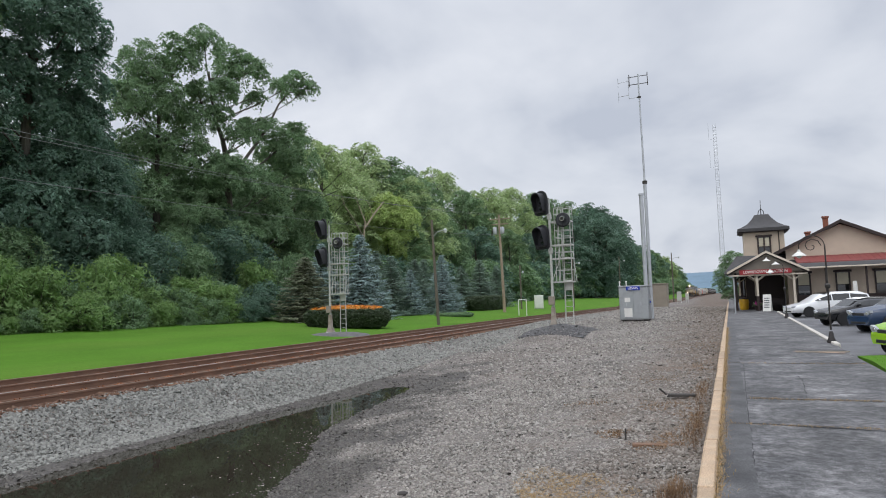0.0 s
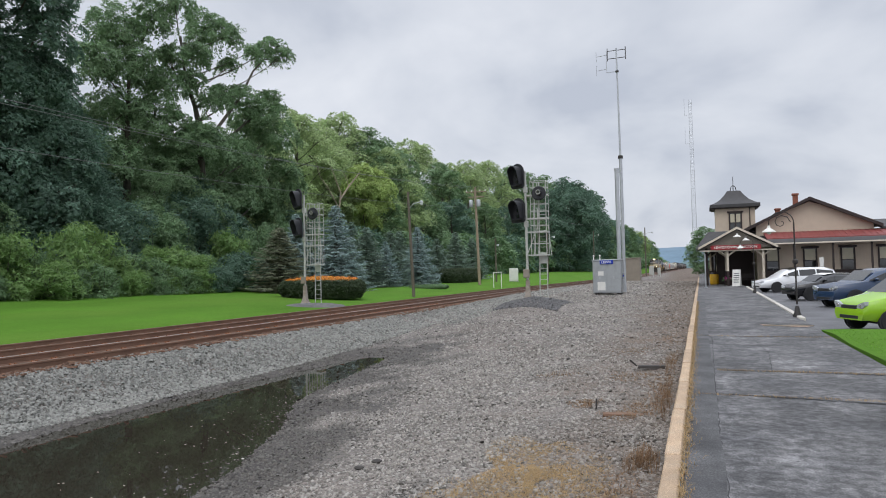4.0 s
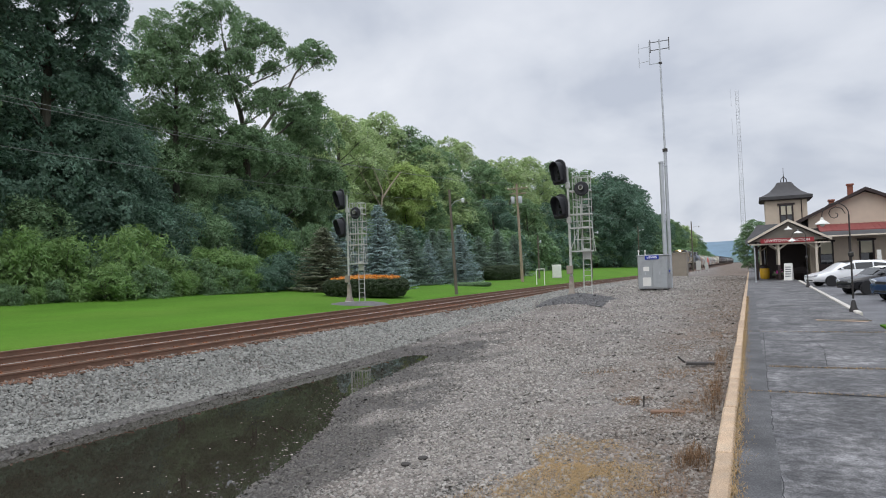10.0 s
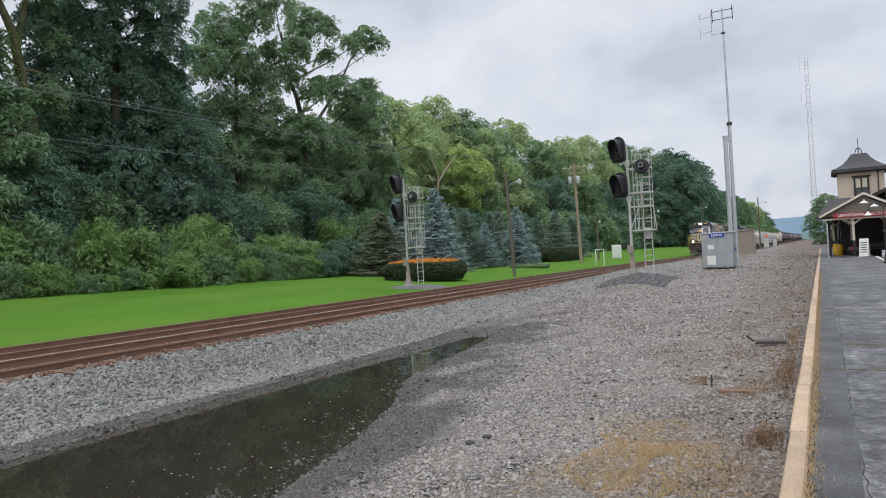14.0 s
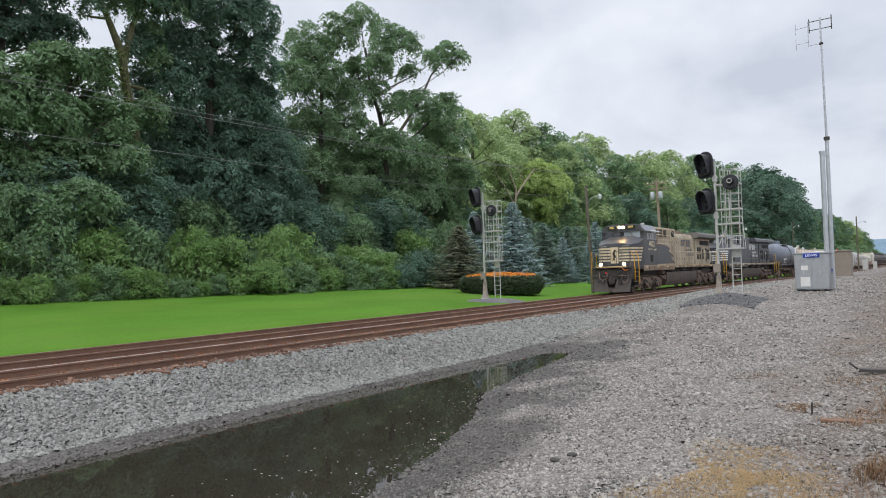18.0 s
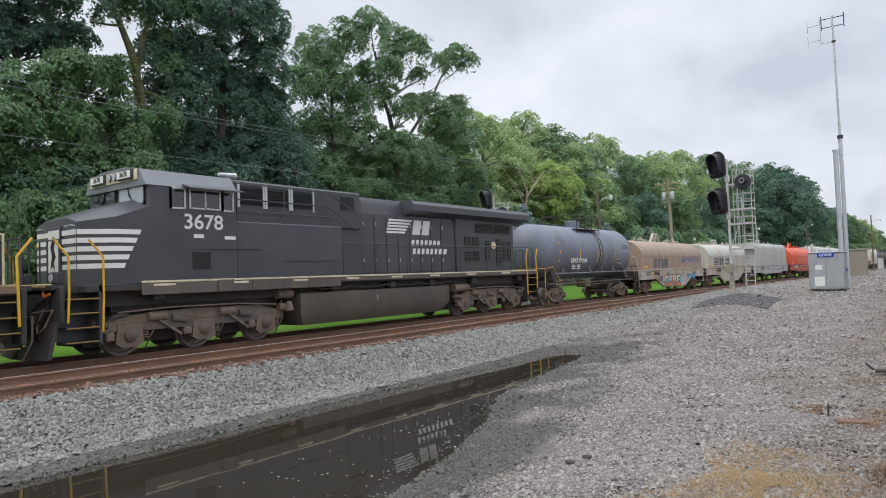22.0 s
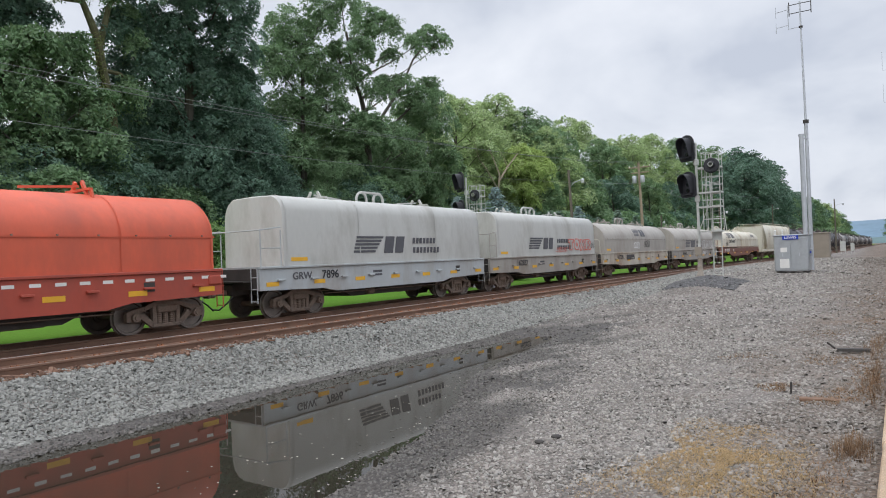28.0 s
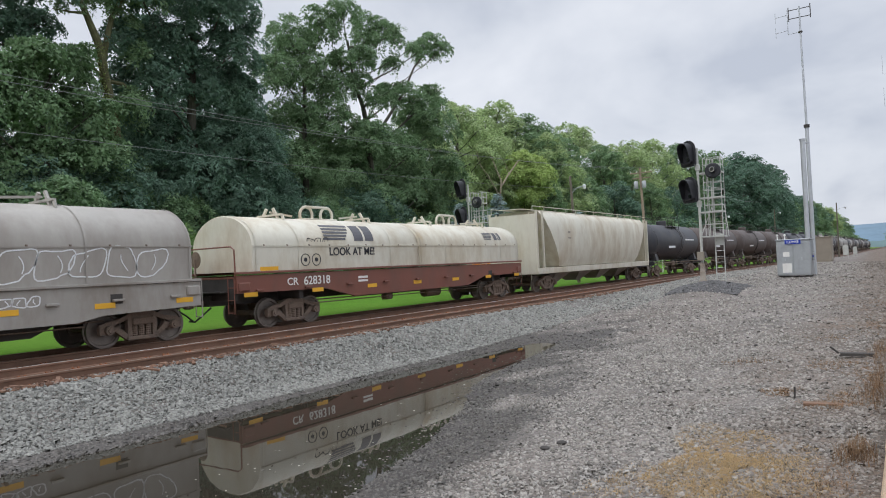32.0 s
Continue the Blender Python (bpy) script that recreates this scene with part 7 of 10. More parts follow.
def signal_head(parent, x, z, w, h, face=-1):
    x0, z0, x, z = x, z, 0.0, 0.0
    out = stadium(w, h)
    out = out[:9] + [(-w * 0.5, -h * 0.42), (-w * 0.38, -h * 0.5), (w * 0.38, -h * 0.5), (w * 0.5, -h * 0.42)]
    g = Geo().prism([(x + a, z + b) for a, b in out], "y", 0.0, face * 0.06)
    head = part("signal_head", g, sigblack_m, parent, "black target plate with hood")
    head.matrix_basis = pose(x0, 0, z0, 0, 0, -28 if face < 0 else 12)
    inner = [(a * 0.72, b * 0.80) for a, b in out]
    g = Geo()
    y0, y1 = face * 0.06, face * 0.52
    top = [p for p in inner]
    ring0 = [(x + a, y0, z + b) for a, b in inner]
    ring1 = [(x + a * 0.97, y0 + (y1 - y0) * (0.45 + 0.55 * max(0.0, min(1.0, (b / (h * 0.4)) * 0.7 + 0.6))), z + b * 0.97) for a, b in inner]
    g.loft([ring0, ring1], caps=False)
    ring2 = [(px * 1.0 - (px - x) * 0.05, py, pz - (pz - z) * 0.05) for px, py, pz in ring1]
    ring3 = [(px - (px - x) * 0.05, py, pz - (pz - z) * 0.05) for px, py, pz in ring0]
    g.loft([ring1, ring2], caps=False)
    g.loft([ring2, ring3], caps=False)
    part("hood", g, sigblack_m, head)
    for k in (-1, 0, 1):
        part("lens", Geo().lathe([(0.001, 0), (0.10, 0), (0.10, 0.02), (0.001, 0.03)], (x, y0 - 0.03 * (1 if face < 0 else 0), z + k * h * 0.24), "y", 14), glass_m, head)
    return head


mastfoot_m = material("weathered_mast_foot", (0.30, 0.265, 0.225), rough=0.75, vary=0.3, scale=4, bump=0.3, dirt=(0.20, 0.14, 0.10), dirt_amt=0.35, dirt_scale=3)


def block_signal(x, y, z, k, label):
    t = thing("railway_signal", label, "railway signal", pose(x, y, z) @ Matrix.Diagonal((k, k, k, 1)), "trackside signals")
    part("footing", Geo().lathe([(0.32, -0.5), (0.32, 0.12), (0.28, 0.16)], n=16), concrete_m, t)
    part("mast_foot", Geo().loft([[(-0.25, -0.20, 0.12), (0.25, -0.20, 0.12), (0.25, 0.20, 0.12), (-0.25, 0.20, 0.12)], [(-0.13, -0.10, 0.5), (0.13, -0.10, 0.5), (0.13, 0.10, 0.5), (-0.13, 0.10, 0.5)], [(-0.09, -0.09, 1.3), (0.09, -0.09, 1.3), (0.09, 0.09, 1.3), (-0.09, 0.09, 1.3)]]), mastfoot_m, t)
    part("mast", Geo().cyl((0, 0, 1.1), (0, 0, 7.35), 0.075, 0.065, 12), alu_m, t)
    part("junction_box", Geo().box(-0.2, 0.14, -0.24, -0.06, 1.42, 1.88, 0.02), tanbox_m, t)
    for z0, w, h in ((7.10, 0.98, 1.40), (5.18, 1.02, 1.38)):
        signal_head(t, -0.42, z0, w, h)
        part("bracket", Geo().tube([(-0.42, 0.05, z0 - 0.2), (-0.25, 0.12, z0 - 0.35), (0, 0.0, z0 - 0.5)], 0.06, 8).box(-0.12, 0.12, -0.1, 0.1, z0 - 0.95, z0 - 0.62, 0.03), alu_m, t)
    # the smaller round head turned the other way, seen from its back
    disc = part("signal_head", Geo().lathe([(0.001, -0.03), (0.36, -0.03), (0.40, 0.0), (0.36, 0.03), (0.001, 0.03)], (0.80, -0.22, 6.05), "y", 22), sigblack_m, t, "round black target plate")
    part("lamp_case", Geo().lathe([(0.001, -0.20), (0.15, -0.18), (0.19, -0.03)], (0.80, -0.22, 6.10), "y", 18), sigblack_m, disc)
    part("case_ring", Geo().lathe([(0.10, -0.212), (0.13, -0.215), (0.13, -0.20), (0.10, -0.20), (0.10, -0.212)], (0.80, -0.22, 6.10), "y", 18), alu_m, disc)
    part("hood", Geo().tube([(0.62, -0.24, 5.80), (0.70, -0.30, 5.76), (0.80, -0.32, 5.74), (0.92, -0.30, 5.78)], 0.05, 6), sigblack_m, disc)
    # ladder
    la = part("ladder", Geo().beam((0.62, 0.25, 0.1), (0.72, 0.15, 6.7), 0.04, 0.07).beam((1.06, 0.25, 0.1), (1.10, 0.15, 6.7), 0.04, 0.07), alu_m, t)
    for i in range(21):
        s = (i + 1) / 22
        part("rung", Geo().cyl((lerp(0.62, 0.72, s), lerp(0.25, 0.15, s), lerp(0.1, 6.7, s)), (lerp(1.06, 1.10, s), lerp(0.25, 0.15, s), lerp(0.1, 6.7, s)), 0.014, n=5), alu_m, la)
    part("anti_climb_plate", Geo().box(0.70, 1.06, 0.19, 0.21, 2.2, 2.75), alu_m, t)
    # cage of walkway rails
    for z0 in (2.62, 3.9, 4.65, 5.95):
        part("platform_grating", Geo().box(0.06, 1.2, -0.12, 0.5, z0, z0 + 0.07), alu_m, t)
    g = Geo()
    for x0 in (0.30, 0.52, 1.16):
        for y0 in (-0.14, 0.52):
            g.cyl((x0, y0, 2.62), (x0, y0, 6.75), 0.02, n=5)
    for z0 in (3.3, 4.3, 5.1, 5.5, 6.4, 6.75):
        g.tube([(0.30, -0.14, z0), (1.16, -0.14, z0), (1.16, 0.52, z0), (0.30, 0.52, z0), (0.30, -0.14, z0)], 0.018, 4)
    part("safety_cage", g, alu_m, t)
    part("conduit", Geo().tube([(0.05, -0.1, 2.7), (0.7, -0.14, 4.3), (0.7, -0.14, 5.2), (0.45, -0.14, 5.3)], 0.022, 5), alu_m, t)
    part("handrail", Geo().tube([(1.16, 0.0, 2.62), (1.38, 0.0, 2.62), (1.24, 0.0, 4.2), (1.16, 0.0, 4.3)], 0.02, 5), alu_m, t)
    return t


block_signal(-8.97, 36.5, ground_z(-8.97, 36.5) - 0.02, 1.0, "tall silver signal mast with two black hooded heads")
block_signal(-21.46, 33.55, lawn_z(-21.46) + 0.02, 0.87, "silver signal mast with black hooded heads and ladder beside the lawn")
# stone round the far signal's foot
heap_m = material("heap_stone", (0.112, 0.109, 0.110), rough=0.9, vary=0.35, scale=4, fine=30, bump=0.8, bump_d=0.02)
g = Geo().lathe([(2.0, -0.25), (1.5, 0.04), (0.9, 0.14), (0.001, 0.18)], n=20)
g.v = [(x * 1.25 - 20.9, y * 0.8 + 33.4, z + lawn_z(-20.9)) for x, y, z in g.v]
tagged(part("gravel_heap", g, heap_m), "low heap of grey stone round the signal's foot", "gravel")

# relay case with its blue name board
c = thing("relay_case", "grey steel relay case with blue name board", "equipment cabinet", pose(-5.62, 44.0, ground_z(-5.6, 44.0)))
H = 2.2
part("case_body", Geo().box(-0.90, 0.90, 0.0, 1.7, 0.12, H, 0.03), box_m, c)
part("case_roof", Geo().box(-0.94, 0.94, -0.05, 1.75, H, H + 0.08, 0.02), box_m, c)
for x in (-0.7, 0.7):
    part("skid", Geo().box(x - 0.12, x + 0.12, 0.05, 1.65, -0.1, 0.12), dark_m, c)
for x0, x1 in ((-0.86, -0.02), (0.02, 0.86)):
    d = part("case_door", Geo().box(x0, x1, -0.025, 0.0, 0.2, H - 0.1, 0.008), box_m, c)
    part("door_handle", Geo().box((x0 + x1) / 2 - 0.02, (x0 + x1) / 2 + 0.02, -0.06, -0.025, 1.0, 1.2), galv_m, d)
part("notice", Geo().box(-0.55, -0.2, -0.034, -0.027, 1.25, 1.52), paper_m, c)
part("vent_plate", Geo().box(-0.6, -0.1, -0.036, -0.027, 0.3, 0.85), paper_m, c)
sg = part("name_board", Geo().box(-0.42, 0.42, -0.08, -0.03, H - 0.22, H + 0.02, 0.005), sign_blue, c, "blue enamel name board")
letters("board_text", "LEWIS", 0.20, Matrix.Translation((0, -0.083, H - 0.105)) @ pose(0, 0, 0, 90, 0, 0), white_m, sg, width=1.15)
for x in (-0.85, -0.45):
    part("vent_pipe", Geo().cyl((x, 0.3, H), (x, 0.3, H + 0.3), 0.03, n=8).ball((x, 0.3, H + 0.33), 0.06, 8), paper_m, c)
part("power_box", Geo().box(0.9, 1.04, 0.6, 0.85, 1.0, 1.4, 0.02), box_m, c)
part("power_label", Geo().box(0.93, 1.0, 0.592, 0.598, 1.15, 1.27), sign_blue, c)

c = thing("radio_mast", "slim grey radio mast with antenna arrays on top", "antenna mast", pose(-4.95, 48.0, 0))
part("mast_pole", Geo().cyl((0, 0, -0.4), (0, 0, 9.4), 0.13, 0.11, 14).cyl((0, 0, 9.4), (-0.06, 0, 17.1), 0.07, 0.05, 10), galv_m, c)
part("clamp", Geo().cyl((0, 0, 9.3), (0, 0, 9.5), 0.17, n=12).cyl((-0.05, 0, 15.4), (-0.05, 0, 15.5), 0.12, n=10), dark_m, c)
g = Geo()
for x in (-0.62, 0.62):
    g.cyl((x - 0.06, 0, 16.25), (x - 0.06, 0, 17.15), 0.03, n=6)
for z in (16.4, 16.95):
    g.cyl((-0.66, 0, z), (0.58, 0, z), 0.025, n=6)
part("folded_dipole", g, dark_m, c)
g = Geo().cyl((-0.06, 0, 15.45), (-0.75, 0, 15.45), 0.02, n=5).cyl((-0.75, 0, 15.4), (-0.75, 0, 17.0), 0.025, n=6)
for z in (15.7, 16.7):
    g.cyl((-0.75, 0, z), (-1.45, 0, z - 0.05), 0.018, n=5).cyl((-1.45, 0, z - 0.4), (-1.45, 0, z + 0.3), 0.02, n=5)
part("side_antenna", g, galv_m, c)
c = thing("steel_post", "plain galvanised pipe post beside the radio mast", "post", pose(-5.05, 46.2, -0.05))
part("pipe", Geo().cyl((0, 0, -0.4), (0, 0, 8.3), 0.14, n=14), galv_m, c)
part("cap", Geo().cyl((0, 0, 8.3), (0, 0, 8.42), 0.17, n=14).beam((0, 0, 8.2), (0.25, 0.8, 8.2), 0.06, 0.08), galv_m, c)

c = thing("equipment_hut", "small tan equipment hut beside the tracks", "hut", pose(-8.55, 90, 0))
part("hut_body", Geo().box(-1.25, 1.25, 0, 2.4, -0.3, 2.85, 0.03), tanbox_m, c)
part("hut_roof", Geo().box(-1.32, 1.32, -0.08, 2.5, 2.85, 2.98, 0.02), tanbox_m, c)
for i, (x, y, w, h) in enumerate(((-7.6, 116, 0.7, 1.9), (-6.6, 120, 0.5, 1.6), (-9.6, 104, 0.6, 1.5))):
    c = thing("cabinet", "small grey trackside cabinet on legs", "equipment cabinet", pose(x, y, 0), "small trackside cabinets")
    part("cabinet_body", Geo().box(-w / 2, w / 2, 0, w, 0.4, h, 0.02), alu_m, c)
    for s in (-1, 1):
        part("leg", Geo().cyl((s * w * 0.4, w / 2, -0.2), (s * w * 0.4, w / 2, 0.4), 0.03, n=6), alu_m, c)


def street_light(x, y, z, h, lean, label, arm=1.0):
    c = thing("street_light", label, "street light", pose(x, y, z, 0, lean, 0), "pole lights")
    part("pole", Geo().cyl((0, 0, -0.5), (0, 0, h), 0.13, 0.09, 10), pole_m, c)
    part("arm", Geo().tube([(0, 0, h - 1.3), (arm * 0.4, 0, h - 0.95), (arm, 0, h - 0.85)], 0.03, 6), galv_m, c)
    part("lamp_head", Geo().lathe([(0.02, 0.16), (0.12, 0.1), (0.15, 0.0), (0.13, -0.02)], (arm + 0.05, 0, h - 0.9), n=12), galv_m, c)
    part("lamp_bowl", Geo().ball((arm + 0.05, 0, h - 0.97), 0.13, 8, 1, 1, 1.1), lampglass_m, c)
    return c


street_light(-20.2, 46.4, -0.2, 8.0, -2.2, "leaning wooden pole with a small street lamp")
street_light(-20.6, 96, -0.1, 7.4, 0.6, "wooden pole with a street lamp beside the tracks", 0.9)
street_light(-26.0, 88, 0.1, 6.0, 0, "thin dark pole on the lawn", 0.3)
street_light(-9.3, 128, 0, 9.0, 0, "tall pole with a curved street lamp", 1.2)
street_light(-13.8 - 8, 150, 0, 10.0, 0, "distant wooden pole with lamp", 1.0)

c = thing("utility_pole", "brown wooden utility pole with crossarms and transformers", "utility pole", pose(-24.4, 75, lawn_z(-24.4)))
part("pole", Geo().cyl((0.2, 0, -0.5), (-0.1, 0, 11.5), 0.19, 0.12, 10), polelight_m, c)
part("crossarm", Geo().box(-1.25, 1.25, -0.06, 0.06, 10.9, 11.02, 0.01), polelight_m, c)
part("crossarm", Geo().box(-1.0, 1.0, -0.06, 0.06, 10.3, 10.42, 0.01), polelight_m, c)
for x in (-1.15, -0.5, 0.5, 1.15):
    part("insulator", Geo().lathe([(0.05, 0), (0.06, 0.06), (0.03, 0.12), (0.05, 0.16), (0.001, 0.2)], (x, 0, 11.02), n=8), paper_m, c)
for x in (-0.55, 0.35):
    part("transformer", Geo().lathe([(0.22, 0), (0.24, 0.05), (0.24, 0.72), (0.2, 0.8), (0.001, 0.84)], (x, -0.22, 9.2), n=14), galv_m, c)

for x0, z0, x1, z1, sag in ((-25.6, 11.6, -26.2, 11.0, 2.3), (-23.2, 11.5, -26.0, 10.6, 2.6), (-24.4, 9.2, -26.2, 8.8, 2.1)):
    pts = [(lerp(x0, x1, t), lerp(75, -40, t), lerp(z0, z1, t) - sag * 4 * t * (1 - t)) for t in [i / 24 for i in range(25)]]
    tagged(part("overhead_wire", Geo().tube(pts, 0.012, 4), wire_m), "thin grey overhead wire hung between poles", "wire", "overhead wires")
    pts = [(lerp(x0, -24.0, t), lerp(75, 150, t), lerp(z0, z0, t) - 1.0 * 4 * t * (1 - t)) for t in [i / 12 for i in range(13)]]
    tagged(part("overhead_wire", Geo().tube(pts, 0.012, 4), wire_m), "thin grey overhead wire hung between poles", "wire", "overhead wires")

# white gate posts and a switch box on the lawn
c = thing("track_sign", "white post frame beside the track", "sign", pose(-20.4, 68, -0.15))
for x in (0, 0.85):
    part("post", Geo().cyl((x, 0, -0.2), (x, 0, 1.7), 0.05, n=8), paper_m, c)
part("crossbar", Geo().cyl((0, 0, 1.66), (0.85, 0, 1.66), 0.04, n=8), paper_m, c)
c = thing("cabinet", "white electrical cabinet on the lawn", "equipment cabinet", pose(-24.6, 92, 0.1, 0, 0, 20))
part("cabinet_body", Geo().box(-0.62, 0.62, 0, 0.7, 0.1, 1.9, 0.04), paper_m, c)
part("cabinet_door", Geo().box(-0.55, 0.55, -0.03, 0, 0.25, 1.8), paper_m, c)
part("plinth", Geo().box(-0.66, 0.66, -0.04, 0.74, -0.1, 0.1, 0.02), concrete_m, c)
c = thing("marker_post", "thin white marker post with red top", "post", pose(-21.0, 86, -0.1))
part("post", Geo().cyl((0, 0, -0.2), (-0.1, 0, 1.5), 0.05, n=6), paper_m, c)
part("top", Geo().cyl((-0.1, 0, 1.5), (-0.12, 0, 1.7), 0.055, n=6), red_m, c)

# lattice tower far behind
c = thing("lattice_tower", "tall thin steel lattice radio tower in the distance", "tower", pose(-2.0, 300, 0))
H, R = 72.0, 1.25
for k in range(3):
    a = 2 * math.pi * k / 3
    part("leg", Geo().cyl((R * math.cos(a), R * math.sin(a), -0.5), (R * 0.6 * math.cos(a), R * 0.6 * math.sin(a), H), 0.10, 0.07, 6), galv_m, c)
g = Geo()
n = 48
for i in range(n):
    za, zb = H * i / n, H * (i + 1) / n
    for k in range(3):
        a, b = 2 * math.pi * k / 3, 2 * math.pi * (k + 1) / 3
        ra, rb = R * (1 - 0.4 * za / H), R * (1 - 0.4 * zb / H)
        g.cyl((ra * math.cos(a), ra * math.sin(a), za), (rb * math.cos(b), rb * math.sin(b), zb), 0.045, n=4)
        g.cyl((ra * math.cos(a), ra * math.sin(a), za), (ra * math.cos(b), ra * math.sin(b), za), 0.045, n=4)
tagged(part("bracing", g, galv_m, c), kind="stuff")
for z in (53.5, 65.5):
    part("side_antenna", Geo().tube([(-R * 0.7, 0, z), (-R - 0.9, 0, z), (-R - 0.9, 0, z + 7)], 0.07, 5), galv_m, c)

# ---- station ----
wall_m = material("painted_boards", (0.57, 0.475, 0.375), rough=0.7, vary=0.06, scale=2, fine=20, bump=0.1)
trim_m = material("dark_brown_trim", (0.032, 0.020, 0.018), rough=0.6, vary=0.15)
roof_m = material("dark_slate", (0.056, 0.054, 0.055), rough=0.75, vary=0.2, scale=3, fine=20, bump=0.4)
redroof_m = material("red_metal_roof", (0.22, 0.05, 0.045), rough=0.55, vary=0.12, scale=2)
creamtrim_m = material("cream_trim", (0.62, 0.55, 0.45), rough=0.6, vary=0.08)
brick_m = material("red_brick", (0.24, 0.085, 0.055), rough=0.85, vary=0.2, scale=6, fine=30, bump=0.4)
signred_m = material("sign_red", (0.34, 0.03, 0.035), rough=0.5, vary=0.08)
blind_m = material("window_blind", (0.60, 0.55, 0.42), rough=0.7, vary=0.06)
iron_m = material("dark_iron", (0.028, 0.024, 0.023), rough=0.55, vary=0.15)
awn_m = material("grey_eaves", (0.14, 0.14, 0.145), rough=0.6, vary=0.12)

st = thing("station_building", "tan wooden railway station with dark brown trim and red porch roof", "station", pose(0, 0, 0))
Y = 62.0
# main block, gable towards the platform's near end
g = Geo().prism([(4.6, -0.3), (13.4, -0.3), (13.4, 5.2), (8.75, 6.95), (4.6, 5.2)], "y", Y + 2.0, Y + 26)
part("wall", g, wall_m, st)
g = Geo()
for s, x0, x1 in ((1, 3.7, 8.8), (-1, 13.9, 8.7)):
    g.prism([(x0, 4.62), (x1, 7.06), (x1, 7.28), (x0, 4.84)], "y", Y + 1.5, Y + 26.5)
part("roof", g, roof_m, st)
g = Geo()
for x0, x1 in ((3.65, 8.75), (13.95, 8.75)):
    g.prism([(x0, 4.52), (x1, 7.04), (x1, 7.30), (x0, 4.80)], "y", Y + 1.38, Y + 1.5)
part("barge_board", g, trim_m, st)
for x, z0, z1, y in ((8.1, 6.4, 7.95, Y + 5), (6.85, 5.9, 6.85, Y + 7)):
    ch = part("chimney", Geo().box(x - 0.2, x + 0.2, y - 0.2, y + 0.2, z0, z1, 0.01), brick_m, st)
    part("chimney_cap", Geo().box(x - 0.27, x + 0.27, y - 0.27, y + 0.27, z1 - 0.16, z1, 0.02), brick_m, ch)
# porch roof of red metal with grey eaves
g = Geo().prism([(Y - 0.6, 3.72), (Y + 2.0, 4.32), (Y + 2.0, 4.42), (Y - 0.6, 3.82)], "x", 5.2, 15.0)
pr = part("porch_roof", g, redroof_m, st)
for i in range(24):
    x = 5.25 + i * 0.42
    part("roof_seam", Geo().prism([(Y - 0.6, 3.82), (Y + 2.0, 4.42), (Y + 2.0, 4.46), (Y - 0.6, 3.86)], "x", x, x + 0.03), redroof_m, pr)
part("eaves", Geo().box(5.1, 15.0, Y - 0.75, Y - 0.55, 3.42, 3.74, 0.02).box(5.1, 15.0, Y - 0.75, Y - 0.5, 3.30, 3.42), awn_m, st)
part("gutter", Geo().box(5.0, 15.0, Y - 0.86, Y - 0.76, 3.30, 3.42, 0.02), creamtrim_m, st)
W = Y + 1.4
part("lower_wall", Geo().box(5.2, 14.6, W + 0.02, Y + 2.6, -0.3, 3.72), wall_m, st)
g = Geo().box(5.2, 14.6, W - 0.03, W + 0.02, -0.3, 1.15)
part("dado", g, trim_m, st, "dark brown lower wall boards")
g = Geo()
for i in range(40):
    x = 5.3 + i * 0.235
    g.box(x, x + 0.02, W, W + 0.018, 1.15, 3.4)
tagged(part("batten", g, wall_m, st), kind="stuff")
for x in (5.75, 8.6, 11.35, 14.0):
    w = part("window", Geo().box(x - 0.45, x + 0.45, W - 0.01, W + 0.02, 1.05, 2.95), glass_m, st)
    part("blind", Geo().box(x - 0.40, x + 0.40, W - 0.018, W - 0.012, 1.95, 2.9), blind_m, w)
    g = Geo().box(x - 0.53, x - 0.42, W - 0.08, W, 0.95, 3.0).box(x + 0.42, x + 0.53, W - 0.08, W, 0.95, 3.0).box(x - 0.65, x + 0.65, W - 0.12, W, 2.95, 3.12).box(x - 0.5, x + 0.5, W - 0.06, W - 0.02, 1.92, 1.97).box(x - 0.55, x + 0.55, W - 0.1, W, 0.9, 1.0)
    part("window_frame", g, trim_m, w)
part("notice_board", Geo().box(9.0, 9.3, Y - 0.5, Y - 0.46, 1.3, 2.15), paper_m, st)
for x in (7.2, 10.0, 12.7):
    part("porch_post", Geo().box(x - 0.07, x + 0.07, Y - 0.5, Y - 0.36, -0.3, 3.4, 0.01), trim_m, st)
part("wing_wall", Geo().box(13.42, 22.0, Y + 3.0, Y + 20, -0.3, 4.5), wall_m, st)
part("wing_roof", Geo().prism([(Y + 1.8, 4.40), (Y + 9.0, 5.45), (Y + 9.0, 5.60), (Y + 1.8, 4.56)], "x", 13.97, 22.4), roof_m, st)
# tower with a flared roof
ty = 67.0
# dark sheet over the tower's foot: the canopy's shade put in as colour
part("tower_dado", Geo().box(1.40, 4.85, ty - 0.05, ty - 0.003, -0.3, 4.1), trim_m, st)
tw = part("tower_wall", Geo().box(1.45, 4.8, ty, ty + 3.3, -0.3, 7.05), wall_m, st)
g = Geo()
for i in range(15):
    x = 1.55 + i * 0.225
    g.box(x, x + 0.02, ty - 0.015, ty + 0.01, 4.6, 7.0)
tagged(part("tower_batten", g, wall_m, tw), kind="stuff")
g = Geo()
prof = [(2.12, 7.0), (2.12, 7.28), (1.75, 7.42), (1.25, 7.75), (0.85, 8.2), (0.58, 8.62), (0.40, 8.66)]
rings = []
for r, z in prof:
    rings.append([(3.12 + sx * r, ty + 1.65 + sy * r, z) for sx, sy in ((-1, -1), (1, -1), (1, 1), (-1, 1))])
part("tower_roof", g.loft(rings), roof_m, st, smooth=20)
